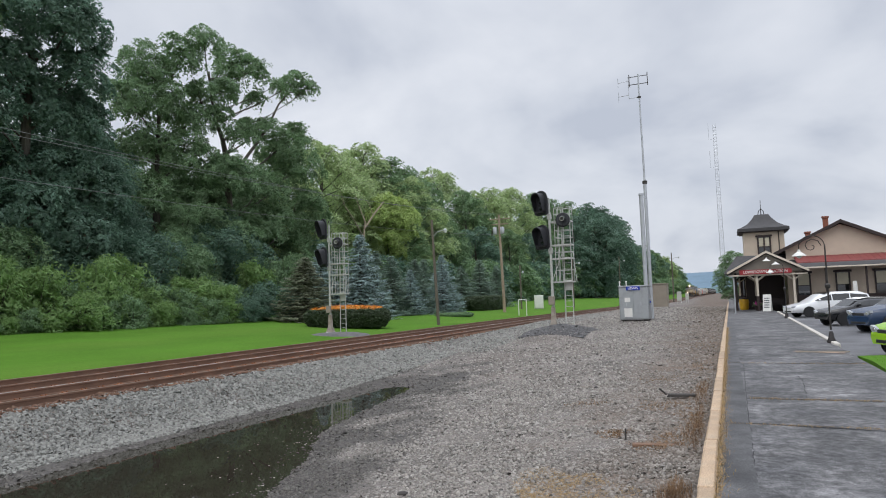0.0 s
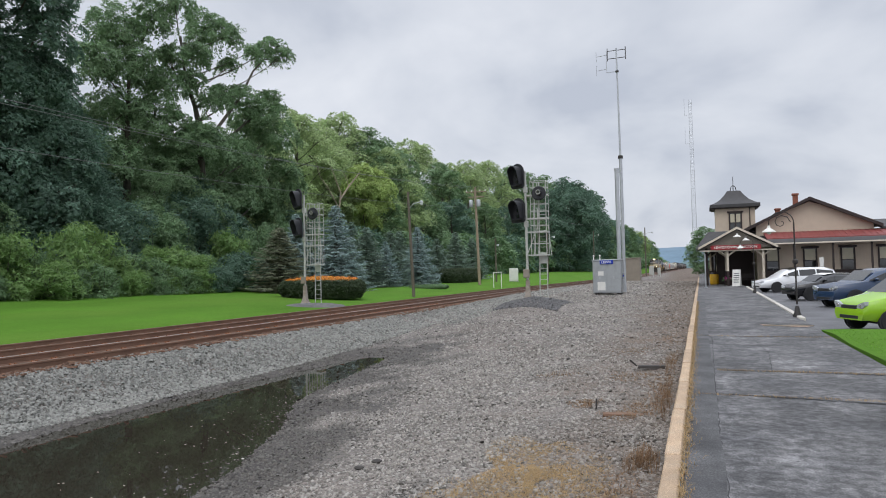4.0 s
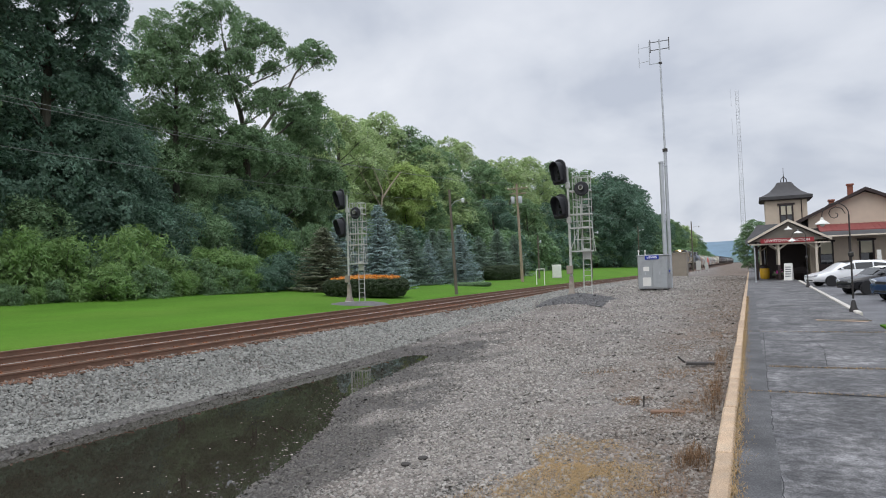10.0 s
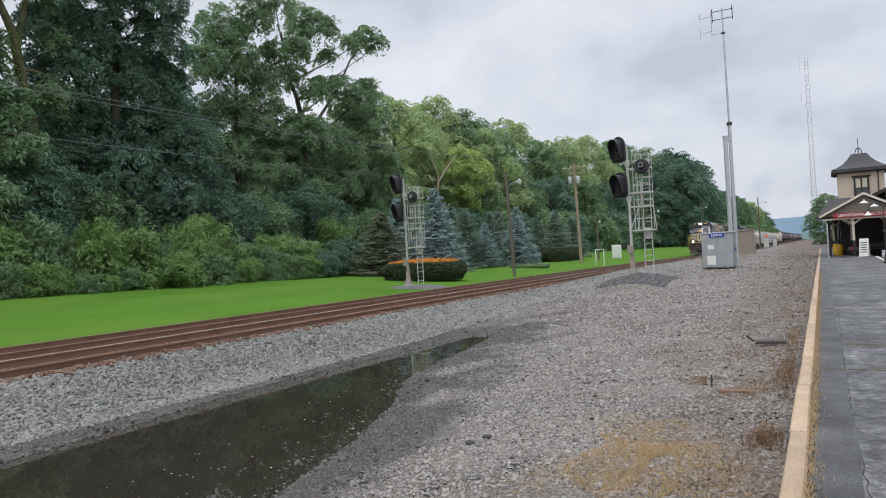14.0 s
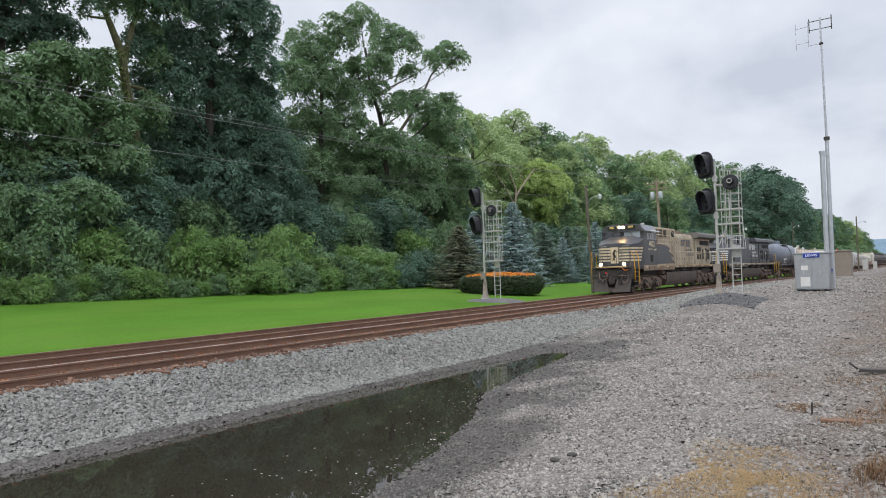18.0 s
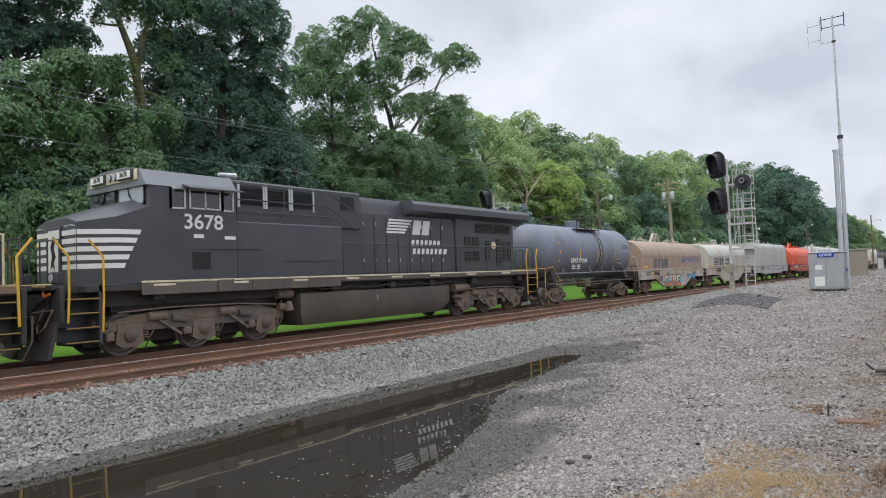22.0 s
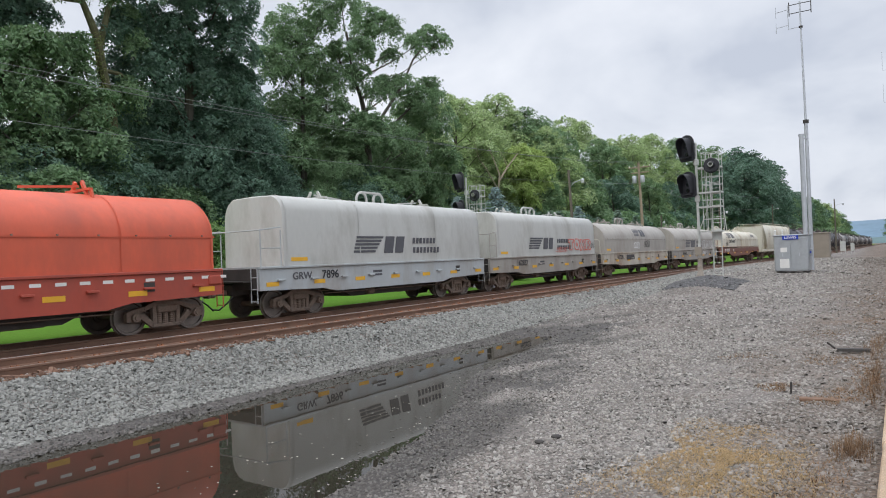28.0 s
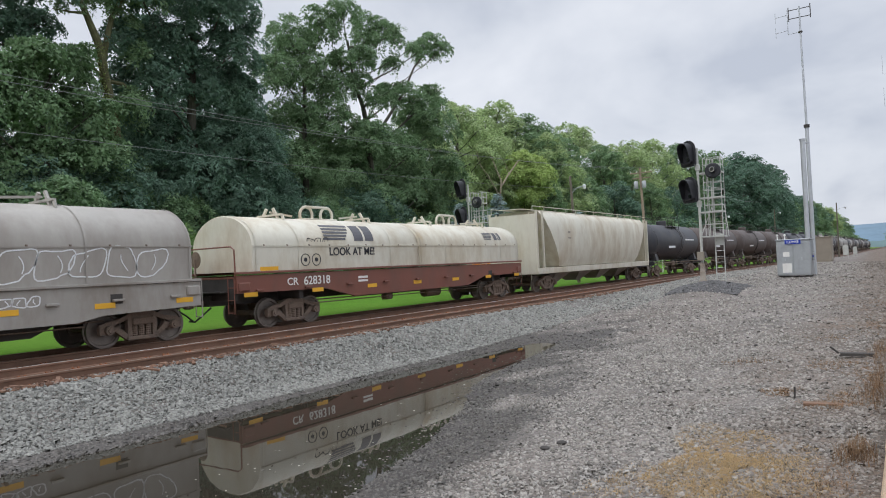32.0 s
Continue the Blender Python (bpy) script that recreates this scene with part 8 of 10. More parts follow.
part("tower_cornice", Geo().box(1.15, 5.1, ty - 0.3, ty + 3.6, 6.92, 7.02), trim_m, st)
g = Geo()
for s in (-1, 1):
    g.tube([(3.12 + s * 0.26, ty + 1.6, 8.66), (3.12 + s * 0.2, ty + 1.6, 9.0), (3.12, ty + 1.6, 9.2)], 0.035, 5)
    g.tube([(3.12, ty + 1.65 + s * 0.26, 8.66), (3.12, ty + 1.65 + s * 0.2, 9.0), (3.12, ty + 1.65, 9.2)], 0.035, 5)
g.cyl((3.12, ty + 1.65, 8.6), (3.12, ty + 1.65, 10.0), 0.025, n=6)
part("finial", g, iron_m, st)
w = part("tower_window", Geo().box(2.66, 3.62, ty - 0.02, ty, 4.85, 6.5), glass_m, st)
part("curtain", Geo().box(2.72, 3.56, ty - 0.026, ty - 0.021, 5.6, 6.4), blind_m, w)
part("window_frame", Geo().box(2.58, 2.70, ty - 0.08, ty, 4.8, 6.5).box(3.58, 3.70, ty - 0.08, ty, 4.8, 6.5).box(3.08, 3.20, ty - 0.08, ty, 4.8, 6.5).box(2.45, 3.83, ty - 0.12, ty, 6.48, 6.64).box(2.6, 3.7, ty - 0.06, ty, 5.55, 5.62), trim_m, w)
part("downpipe", Geo().cyl((4.35, ty - 0.06, 4.5), (4.35, ty - 0.06, 7.0), 0.04, n=8), trim_m, st)
# covered porch between: dark under the roofs
part("porch_ceiling", Geo().box(-0.1, 5.15, Y + 1.2, Y + 12, 3.28, 3.36), trim_m, st)
g = Geo()
g.loft([[(-0.25, Y + 1.0, 3.36), (5.6, Y + 1.0, 3.36), (5.6, Y + 12, 3.36), (-0.25, Y + 12, 3.36)], [(0.75, Y + 2.7, 4.72), (5.6, Y + 2.7, 4.72), (5.6, Y + 11, 4.72), (0.75, Y + 11, 4.72)]])
part("porch_hip_roof", g, roof_m, st)
part("porch_fascia", Geo().box(-0.30, -0.22, Y + 0.95, Y + 12, 3.18, 3.40).box(-0.30, 0.4, Y + 0.92, Y + 1.0, 3.18, 3.40), awn_m, st)
# back wall in trim brown: the deep porch's shade is put into it
part("back_wall", Geo().box(0.9, 5.2, Y + 8.6, Y + 8.8, -0.3, 4.4), trim_m, st)
part("back_dado", Geo().box(0.9, 5.2, Y + 8.54, Y + 8.6, -0.3, 1.3), trim_m, st)
for x in (1.6, 3.2, 4.5):
    w = part("window", Geo().box(x - 0.4, x + 0.4, Y + 8.52, Y + 8.56, 1.2, 2.7), glass_m, st)
    part("window_frame", Geo().box(x - 0.5, x - 0.38, Y + 8.46, Y + 8.54, 1.1, 2.8).box(x + 0.38, x + 0.5, Y + 8.46, Y + 8.54, 1.1, 2.8).box(x - 0.5, x + 0.5, Y + 8.46, Y + 8.54, 2.7, 2.85), trim_m, w)

# canopy over the platform with its gable and red name board
cn = thing("platform_canopy", "gabled platform canopy with red name board and white posts", "canopy", pose(0, 61.0, 0))
g = Geo().prism([(0.0, 3.12), (2.92, 4.72), (2.92, 4.84), (-0.12, 3.18)], "y", -0.45, 8.0)
part("roof", g, roof_m, cn)
g = Geo().prism([(5.84, 3.12), (2.92, 4.72), (2.92, 4.84), (5.96, 3.18)], "y", -0.45, 8.0)
part("roof", g, roof_m, cn)
part("gable", Geo().prism([(0.25, 3.15), (5.6, 3.15), (2.92, 4.62)], "y", -0.1, 0.0), material("gable_boards", (0.24, 0.215, 0.18), rough=0.7, vary=0.1), cn)
for x0, x1 in ((-0.1, 2.92), (5.94, 2.92)):
    part("barge_board", Geo().prism([(x0, 3.05), (x1, 4.68), (x1, 4.88), (x0, 3.24)], "y", -0.55, -0.45), creamtrim_m, cn)
part("tie_beam", Geo().box(0.0, 5.85, -0.3, -0.12, 2.86, 2.98, 0.01), creamtrim_m, cn)
sg = part("name_board", Geo().box(0.85, 4.7, -0.42, -0.36, 2.99, 3.36, 0.01), signred_m, cn, "red board with white letters")
letters("board_text", "LEWISTOWN JUNCTION", 0.30, Matrix.Translation((2.78, -0.424, 3.175)) @ pose(0, 0, 0, 90, 0, 0), white_m, sg, width=0.98)
for x, y in ((2.15, 0.0), (4.85, 0.0), (2.15, 4.0), (4.85, 4.0), (0.9, 7.5), (2.15, 7.5)):
    p = part("post", Geo().box(x - 0.085, x + 0.085, y - 0.085, y + 0.085, 1.2, 2.9, 0.01), creamtrim_m, cn)
    part("post_foot", Geo().box(x - 0.095, x + 0.095, y - 0.095, y + 0.095, -0.05, 1.2, 0.01), trim_m if x < 3 else creamtrim_m, p)
    for s in (-1, 1):
        part("brace", Geo().beam((x, y, 2.45), (x + s * 0.6, y, 2.88), 0.08, 0.1), creamtrim_m, p)
for x, z in ((2.9, 4.1), (3.55, 3.78)):
    lp = part("lamp", Geo().lathe([(0.05, 0.2), (0.06, 0.1), (0.30, -0.06), (0.31, -0.09)], (x, -0.75, z), n=16), paper_m, cn)
    part("lamp_arm", Geo().tube([(x, -0.75, z + 0.2), (x, -0.6, z + 0.32), (x, -0.4, z + 0.2)], 0.025, 5), iron_m, lp)

for x, y, lab in ((0.55, 63.5, "dark porch post of the station"), (0.55, 69, "dark porch post of the station")):
    c = thing("porch_post", lab, "post", pose(x, y, -0.05), "porch posts")
    part("shaft", Geo().box(-0.1, 0.1, -0.1, 0.1, 0, 3.3, 0.015), trim_m, c)
    part("bracket", Geo().beam((0, 0, 2.6), (0.7, 0, 3.2), 0.08, 0.12), trim_m, c)
c = thing("litter_bin", "yellow litter bin under the canopy", "bin", pose(1.15, 66.0, -0.03))
part("bin_body", Geo().lathe([(0.3, 0), (0.38, 0.15), (0.4, 0.8), (0.36, 0.95), (0.1, 1.0)], n=16), yellow_m, c)
part("bin_lid", Geo().lathe([(0.38, 0.95), (0.3, 1.1), (0.001, 1.15)], n=16), trim_m, c)
c = thing("a_board", "white folding notice board on the platform", "sign", pose(2.75, 60.0, -0.03, 0, 0, -15))
part("panel", Geo().loft([[(-0.3, -0.3, 0), (0.3, -0.3, 0), (0.3, -0.26, 0), (-0.3, -0.26, 0)], [(-0.3, 0.0, 1.35), (0.3, 0.0, 1.35), (0.3, 0.04, 1.35), (-0.3, 0.04, 1.35)]]), paper_m, c)
part("panel", Geo().loft([[(-0.3, 0.3, 0), (0.3, 0.3, 0), (0.3, 0.34, 0), (-0.3, 0.34, 0)], [(-0.3, 0.05, 1.35), (0.3, 0.05, 1.35), (0.3, 0.09, 1.35), (-0.3, 0.09, 1.35)]]), paper_m, c)
g = Geo()
for i in range(5):
    g.prism([(-0.2, 0.3 + i * 0.18), (0.2, 0.3 + i * 0.18), (0.2, 0.36 + i * 0.18), (-0.2, 0.36 + i * 0.18)], "y", -0.27 + 0.04 * i, -0.262 + 0.04 * i)
part("panel_bars", g, grey_logo_m, c)
c = thing("bench", "dark wooden bench under the station porch", "bench", pose(3.4, 64.5, -0.03))
part("seat", Geo().box(-0.9, 0.9, -0.25, 0.25, 0.42, 0.48, 0.01), trim_m, c)
part("backrest", Geo().box(-0.9, 0.9, 0.22, 0.28, 0.55, 0.95, 0.01), trim_m, c)
for x in (-0.75, 0.75):
    part("leg", Geo().box(x - 0.04, x + 0.04, -0.22, 0.25, 0, 0.42), iron_m, c)
c = thing("potted_flowers", "round planter with pink flowers on the platform", "planter", pose(2.2, 62.6, -0.03))
part("pot", Geo().lathe([(0.25, 0), (0.35, 0.4), (0.38, 0.42)], n=14), trim_m, c)
rngp = np.random.default_rng(77)
part("flowers", leaf_mesh("flowers", rngp.normal(size=(30, 3)) * (0.2, 0.2, 0.08) + (0, 0, 0.6), np.full(30, 0.1), 14, 0.07, rngp, material("pink_petals", (0.6, 0.07, 0.35), rough=0.6, island=0.3)), leaf_mid, c)
part("foliage", leaf_mesh("planter_leaves", rngp.normal(size=(30, 3)) * (0.22, 0.22, 0.08) + (0, 0, 0.5), np.full(30, 0.1), 14, 0.09, rngp, leaf_mid), leaf_mid, c)


def lamp_post(x, y, k, scroll, label):
    c = thing("lamp_post", label, "lamp post", pose(x, y, -0.03), "platform lamp posts")
    part("base", Geo().lathe([(0.13, 0.0), (0.13, 0.06), (0.085, 0.16), (0.065, 0.3), (0.04, 0.36)], n=16), iron_m, c)
    part("shaft", Geo().cyl((0, 0, 0.4), (0, 0, 3.0 * k), 0.028, 0.022, 12), iron_m, c)
    part("collar", Geo().lathe([(0.05, 1.68), (0.08, 1.72), (0.08, 1.80), (0.05, 1.84)], n=12), iron_m, c)
    top = 3.0 * k
    arc = [(-0.36 + 0.36 * math.cos(t), 0, top + 0.36 * math.sin(t)) for t in [math.pi * i / 12 for i in range(13)]]
    part("crook", Geo().tube(arc + [(-0.72, 0, top - 0.12)], 0.015, 6), iron_m, c)
    if scroll:
        sp = [(-0.36 + (0.27 - 0.024 * i) * math.cos(i * 0.75), 0, top + 0.02 + (0.27 - 0.024 * i) * math.sin(i * 0.75)) for i in range(11)]
        part("scroll", Geo().tube(sp, 0.014, 5), iron_m, c)
    sh = part("shade", Geo().lathe([(0.03, 0.10), (0.05, 0.02), (0.20, -0.09), (0.21, -0.115)], (-0.72, 0, top - 0.16), n=18), paper_m, c, "white enamel shade")
    part("bulb", Geo().ball((-0.72, 0, top - 0.28), 0.07, 8), lampglass_m, sh)
    return c


lamp_post(2.82, 23.9, 1.0, True, "dark iron lamp post with scrolled crook and white shade")
lamp_post(3.03, 44.6, 1.0, False, "dark iron lamp post beside the car park")
c = thing("sign_post", "thin grey sign post at the platform edge", "post", pose(0.35, 56, -0.03))
part("shaft", Geo().cyl((0, 0, 0), (0, 0, 2.6), 0.05, n=8), galv_m, c)
part("foot", Geo().box(-0.12, 0.12, -0.12, 0.12, 0, 0.03), galv_m, c)

strip_m = material("worn_tan_concrete", (0.20, 0.16, 0.115), rough=0.9, vary=0.3, scale=4, fine=40, bump=0.4)
# kerb of the car park, grass patch, wooden sleepers
kb = thing("lot_kerb", "pale concrete kerb of the car park", "kerb", pose(0, 0, 0), kind="structure")
stone = Geo().box(-0.08, 0.08, 0.005, 1.795, -0.3, 0.03, 0.02).mesh("kerb_stone")
for i in range(19):
    y = 22.9 + i * 1.8
    o = part("kerb_stone", stone, kerb_m, kb)
    o.matrix_basis = pose(lot_edge(y) + 0.02, y, 0, 0, 0, -math.degrees(math.atan((lot_edge(y + 1.8) - lot_edge(y)) / 1.8)))
g = Geo()
rows = [(y, curve_at([(0, 2.2), (12, 2.9), (15.8, 2.82), (18, 2.9), (19.4, 2.8)], y), 9.0) for y in [0, 3, 6, 9, 11, 12, 13, 14, 15, 16, 17, 18, 19.3]]
g.loft([[(a, y, -0.35)] + [(lerp(a, b, t), y, -0.022 + 0.022 * (t > 0)) for t in (0, 0.1, 0.5, 1)] for y, a, b in rows] + [[(lerp(rows[-1][1], 9.0, t), 19.32, -0.35) for t in (0, 0, 0.1, 0.5, 1)]], closed=False, caps=False)
tagged(part("grass_patch", g, lawn_m), "green grass patch beside the car park", "lawn", kind="structure")
part_ = part("wear_strip", Geo().prism([(1.55 + 1.25 * t + 0.05 * math.sin(17 * t), 20.35 + 0.07 * math.sin(9 * t)) for t in [i / 14 for i in range(15)]] + [(1.6 + 1.2 * t + 0.06 * math.sin(13 * t), 20.62 + 0.09 * math.sin(11 * t + 1)) for t in [1 - i / 14 for i in range(15)]], "z", -0.03, -0.012), strip_m)
part_.matrix_basis = pose(0, 0, 0, 0, 0, 0)
tagged(part_, "worn yellow concrete strip in the asphalt", "kerb", kind="structure")


# ---- parked cars ----
tyre_m = material("tyre", (0.018, 0.018, 0.019), rough=0.8, vary=0.1)
rim_m = material("alloy_rim", (0.5, 0.51, 0.52), rough=0.35, metal=0.3, vary=0.08)
rim_black = material("black_rim", (0.03, 0.03, 0.032), rough=0.35, metal=0.5)
chrome_m = material("chrome", (0.7, 0.7, 0.72), rough=0.1, metal=1.0, vary=0.02, bump=0)
lampclear_m = material("headlamp_glass", (0.36, 0.38, 0.40), rough=0.1, vary=0.1, bump=0)
trimplastic_m = material("black_plastic", (0.02, 0.02, 0.021), rough=0.6)


def parked_car(name, label, x, y, turn, L, W, prof, belt, paint, wheel_r, axles, rim, glass_span, clad=0.0):
    """prof: (along, height) of the body's top line from nose to tail; belt: height of the window sill."""
    c = thing(name, label, "car", pose(x, y, -0.22, 0, 0, turn), "parked cars")
    prof = [(p, 0.3 + (q - 0.3) * 0.94) for p, q in prof]
    paint_m = material(name + "_paint", paint, rough=0.25, vary=0.04, scale=1, bump=0.0, coat=0.6)
    hw = W / 2
    rings = []
    for s, z in prof:
        taper = 1 - 0.16 * max(0, 1 - s / (0.12 * L)) ** 1.5 - 0.10 * max(0, 1 - (L - s) / (0.1 * L)) ** 1.5
        w = hw * taper
        low = 0.22 if 0.06 * L < s < 0.95 * L else 0.32
        b = min(belt, z - 0.02)
        top_w = w * (0.78 if z > belt + 0.25 else 0.93)
        half = [(w * 0.86, low), (w * 0.98, low + 0.14), (w, (low + b) / 2 + 0.05), (w * 0.97, b), (lerp(w * 0.97, top_w, 0.75), lerp(b, z, 0.75)), (top_w * 0.9, z - 0.03 * (z > belt + 0.25)), (top_w * 0.45, z + 0.01)]
        ring = [(-s, p, q) for p, q in half] + [(-s, -p, q) for p, q in reversed(half)]
        rings.append([(-a, p, q) for a, p, q in [(px, py, pz) for px, py, pz in ring]])
    part("body", Geo().loft(rings), paint_m, c, smooth=50)
    if name == "small_hatchback":
        top = [p for p in prof if p[1] > 1.2]
        rings = [[(a, hw * 0.70 * d, q + 0.012 + 0.018 * (abs(d) < 0.9)) for d in (-1, -0.8, -0.3, 0.3, 0.8, 1)] for a, q in top]
        part("roof_panel", Geo().loft(rings, closed=False, caps=False), white_m, c, "white roof panel")
    # windows: side bands, windscreen, rear screen
    g0, g1 = glass_span
    roof = max(z for _, z in prof)

    def top_at(s):
        return curve_at(prof, s)
    for sd in (-1, 1):
        n = 3
        for i in range(n):
            a = lerp(g0, g1, i / n) + 0.04
            b = lerp(g0, g1, (i + 1) / n) - 0.04
            za, zb = top_at(a) - 0.13, top_at(b) - 0.13
            if za < belt + 0.1:
                za = belt + 0.06
            if zb < belt + 0.1:
                zb = belt + 0.06
            def yy(z):
                return sd * (lerp(hw * 0.97, hw * 0.78, min(max((z - belt) / (roof - belt), 0), 1)) + 0.012)
            g = Geo().add([(a, yy(belt + 0.03), belt + 0.03), (b, yy(belt + 0.03), belt + 0.03), (b, yy(zb), zb), (a, yy(za), za)], [(0, 1, 2, 3) if sd < 0 else (3, 2, 1, 0)])
            part("side_window", g, glass_m, c)
    ws = [p for p in prof if belt - 0.05 < p[1]]
    (s0, z0), (s1, z1) = ws[0], ws[1]
    g = Geo().add([(s0 + 0.06, hw * 0.80, z0 + 0.055), (s0 + 0.06, -hw * 0.80, z0 + 0.055), (s1 - 0.05, -hw * 0.68, z1 + 0.02), (s1 - 0.05, hw * 0.68, z1 + 0.02)], [(0, 1, 2, 3), (3, 2, 1, 0)])
    part("windscreen", g, glass_m, c)
    for s in axles:
        for sd in (-1, 1):
            w = part("wheel", Geo().lathe([(wheel_r * 0.62, -0.1), (wheel_r * 0.95, -0.1), (wheel_r, -0.06), (wheel_r, 0.06), (wheel_r * 0.95, 0.1), (wheel_r * 0.62, 0.1)], (s, sd * (hw - 0.07), wheel_r), "y", 24), tyre_m, c)
            g = Geo().lathe([(0.001, sd * 0.06), (wheel_r * 0.2, sd * 0.07), (wheel_r * 0.22, sd * 0.03), (wheel_r * 0.60, sd * 0.05), (wheel_r * 0.64, sd * 0.09), (wheel_r * 0.64, -sd * 0.05)], (s, sd * (hw - 0.06), wheel_r), "y", 20)
            for k in range(5):
                a = 2 * math.pi * k / 5
                g.beam((s, sd * (hw - 0.03), wheel_r), (s + wheel_r * 0.6 * math.cos(a), sd * (hw - 0.01), wheel_r + wheel_r * 0.6 * math.sin(a)), 0.05, 0.06)
            part("rim", g, rim, w)
            part("wheel_arch", Geo().loft([[(s + q * math.cos(t), sd * (hw - 0.005) + o, wheel_r + q * math.sin(t)) for t in [2 * math.pi * k / 20 for k in range(20)]] for q, o in ((wheel_r * 1.0, 0.0), (wheel_r * 1.14, 0.0), (wheel_r * 1.14, sd * 0.015), (wheel_r * 1.0, sd * 0.015), (wheel_r * 1.0, 0.0))], caps=False), trimplastic_m, c)
    zl = top_at(0.3) - 0.16
    for sd in (-1, 1):
        lens = part("headlamp", Geo().loft([[(x0, sd * y0, z0) for y0, z0 in ((hw * 0.42, zl - 0.05), (hw * 0.74, zl - 0.07), (hw * 0.88, zl + 0.03), (hw * 0.86, zl + 0.12), (hw * 0.5, zl + 0.04))] for x0 in (0.02, 0.42)]), lampclear_m, c)
        part("bulb", Geo().lathe([(0.001, 0.0), (0.05, 0.0), (0.06, 0.03)], (0.012, sd * hw * 0.66, zl + 0.0), "x", 12), chrome_m, lens)
        part("mirror", Geo().ball((g0 + 0.30, sd * (hw + 0.07), belt + 0.08), 0.10, 8, 0.7, 1.0, 0.7), paint_m, c)
        part("door_handle", Geo().box(lerp(g0, g1, 0.52), lerp(g0, g1, 0.52) + 0.18, sd * (hw - 0.03), sd * (hw + 0.015), belt - 0.12, belt - 0.09), paint_m, c)
        part("fog_lamp", Geo().ball((0.12, sd * hw * 0.68, 0.42), 0.09, 8), trimplastic_m, c)
        part("tail_lamp", Geo().box(L - 0.16, L - 0.03, sd * hw * 0.72, sd * hw * 0.9, belt - 0.25, belt + 0.1, 0.02), red_m, c)
    part("grille", Geo().box(0.005, 0.06, -hw * 0.45, hw * 0.45, zl - 0.16, zl + 0.02, 0.02), trimplastic_m, c)
    part("lower_grille", Geo().box(-0.005, 0.05, -hw * 0.55, hw * 0.55, 0.34, 0.46, 0.02), trimplastic_m, c)
    part("sill_trim", Geo().box(0.7, L - 0.7, -hw + 0.005, hw - 0.005, 0.19, 0.28), trimplastic_m, c)
    return c


parked_car("minivan", "white minivan parked nose to the platform", 3.55, 51.0, 17, 4.95, 1.98, [(0, 0.62), (0.25, 0.82), (1.15, 1.02), (1.9, 1.58), (2.6, 1.72), (4.3, 1.72), (4.85, 1.55), (5.1, 0.9)], 1.05, (0.78, 0.79, 0.80), 0.34, (0.98, 4.05), rim_m, (1.35, 4.75))
parked_car("small_hatchback", "black small hatchback with black wheels in the car park", 4.2, 39.0, 20, 3.75, 1.72, [(0, 0.6), (0.15, 0.82), (1.0, 0.96), (1.55, 1.34), (2.0, 1.42), (3.4, 1.38), (3.75, 1.0), (3.85, 0.7)], 0.95, (0.012, 0.012, 0.014), 0.32, (0.72, 3.2), rim_black, (1.15, 3.6))
parked_car("suv", "dark blue sport utility car in the car park", 4.85, 32.6, 22, 4.6, 1.85, [(0, 0.7), (0.18, 0.98), (1.2, 1.12), (1.85, 1.6), (2.4, 1.7), (4.0, 1.68), (4.45, 1.3), (4.6, 0.9)], 1.08, (0.018, 0.04, 0.09), 0.36, (0.85, 3.55), rim_m, (1.4, 4.2), 1.0)
parked_car("compact_car", "lime green compact car parked by the grass", 3.75, 21.2, 20, 3.65, 1.6, [(0, 0.62), (0.15, 0.86), (0.85, 1.04), (1.45, 1.46), (1.9, 1.54), (3.1, 1.48), (3.5, 1.1), (3.65, 0.8)], 0.98, (0.27, 0.50, 0.02), 0.29, (0.66, 3.0), rim_m, (1.0, 3.35))
parked_car("estate_car", "silver estate car at the back of the car park", 12.2, 58.5, 80, 4.5, 1.8, [(0, 0.62), (0.15, 0.84), (1.1, 1.0), (1.75, 1.42), (2.3, 1.52), (4.0, 1.5), (4.4, 1.1), (4.5, 0.8)], 1.0, (0.35, 0.36, 0.38), 0.33, (0.85, 3.5), rim_m, (1.3, 4.2))

# black pipe railing beside the grass
c = thing("pipe_railing", "black pipe hand railing beside the grass", "railing", pose(2.98, 13.3, -0.05))
for y in (0.0, -1.5):
    part("post", Geo().cyl((0.0, y, -0.1), (0.0, y, 1.0), 0.028, n=8), iron_m, c)
    part("foot_plate", Geo().box(-0.07, 0.07, y - 0.07, y + 0.07, 0.03, 0.05), iron_m, c)
for z in (0.55, 1.0):
    part("rail", Geo().tube([(0, 0.1, z), (0, -1.6, z)], 0.026, 8), iron_m, c)

# ---- woods, shrubs, lawn plants ----
oak = broad_tree("oak", leaf_dark, 1, spread_=6.6, leaf=0.25, bare=0.0, lobes=24)
oak2 = broad_tree("oak_b", leaf_dark, 9, spread_=6.0, leaf=0.25, bare=0.0, lobes=22)
maple = broad_tree("maple", leaf_mid, 2, spread_=6.0, leaf=0.24, bare=0.02, lobes=22)
light = broad_tree("ash", leaf_light, 3, spread_=6.0, leaf=0.29, bare=0.0, lobes=44, spray=0.8, cover=1.2, per=34, lump=0.72)
far_oak = broad_tree("far_oak", leaf_dark, 21, spread_=6.4, leaf=0.38, bare=0.0, lobes=24, spray=1.0, cover=1.3, per=30)
far_maple = broad_tree("far_maple", leaf_mid, 22, spread_=6.3, leaf=0.30, bare=0.0, lobes=44, spray=0.8, cover=1.25, per=34, lump=0.72)
sparse = broad_tree("locust", leaf_mid, 4, spread_=5.4, leaf=0.26, bare=0.25, lobes=16, spray=0.75, cover=1.0)
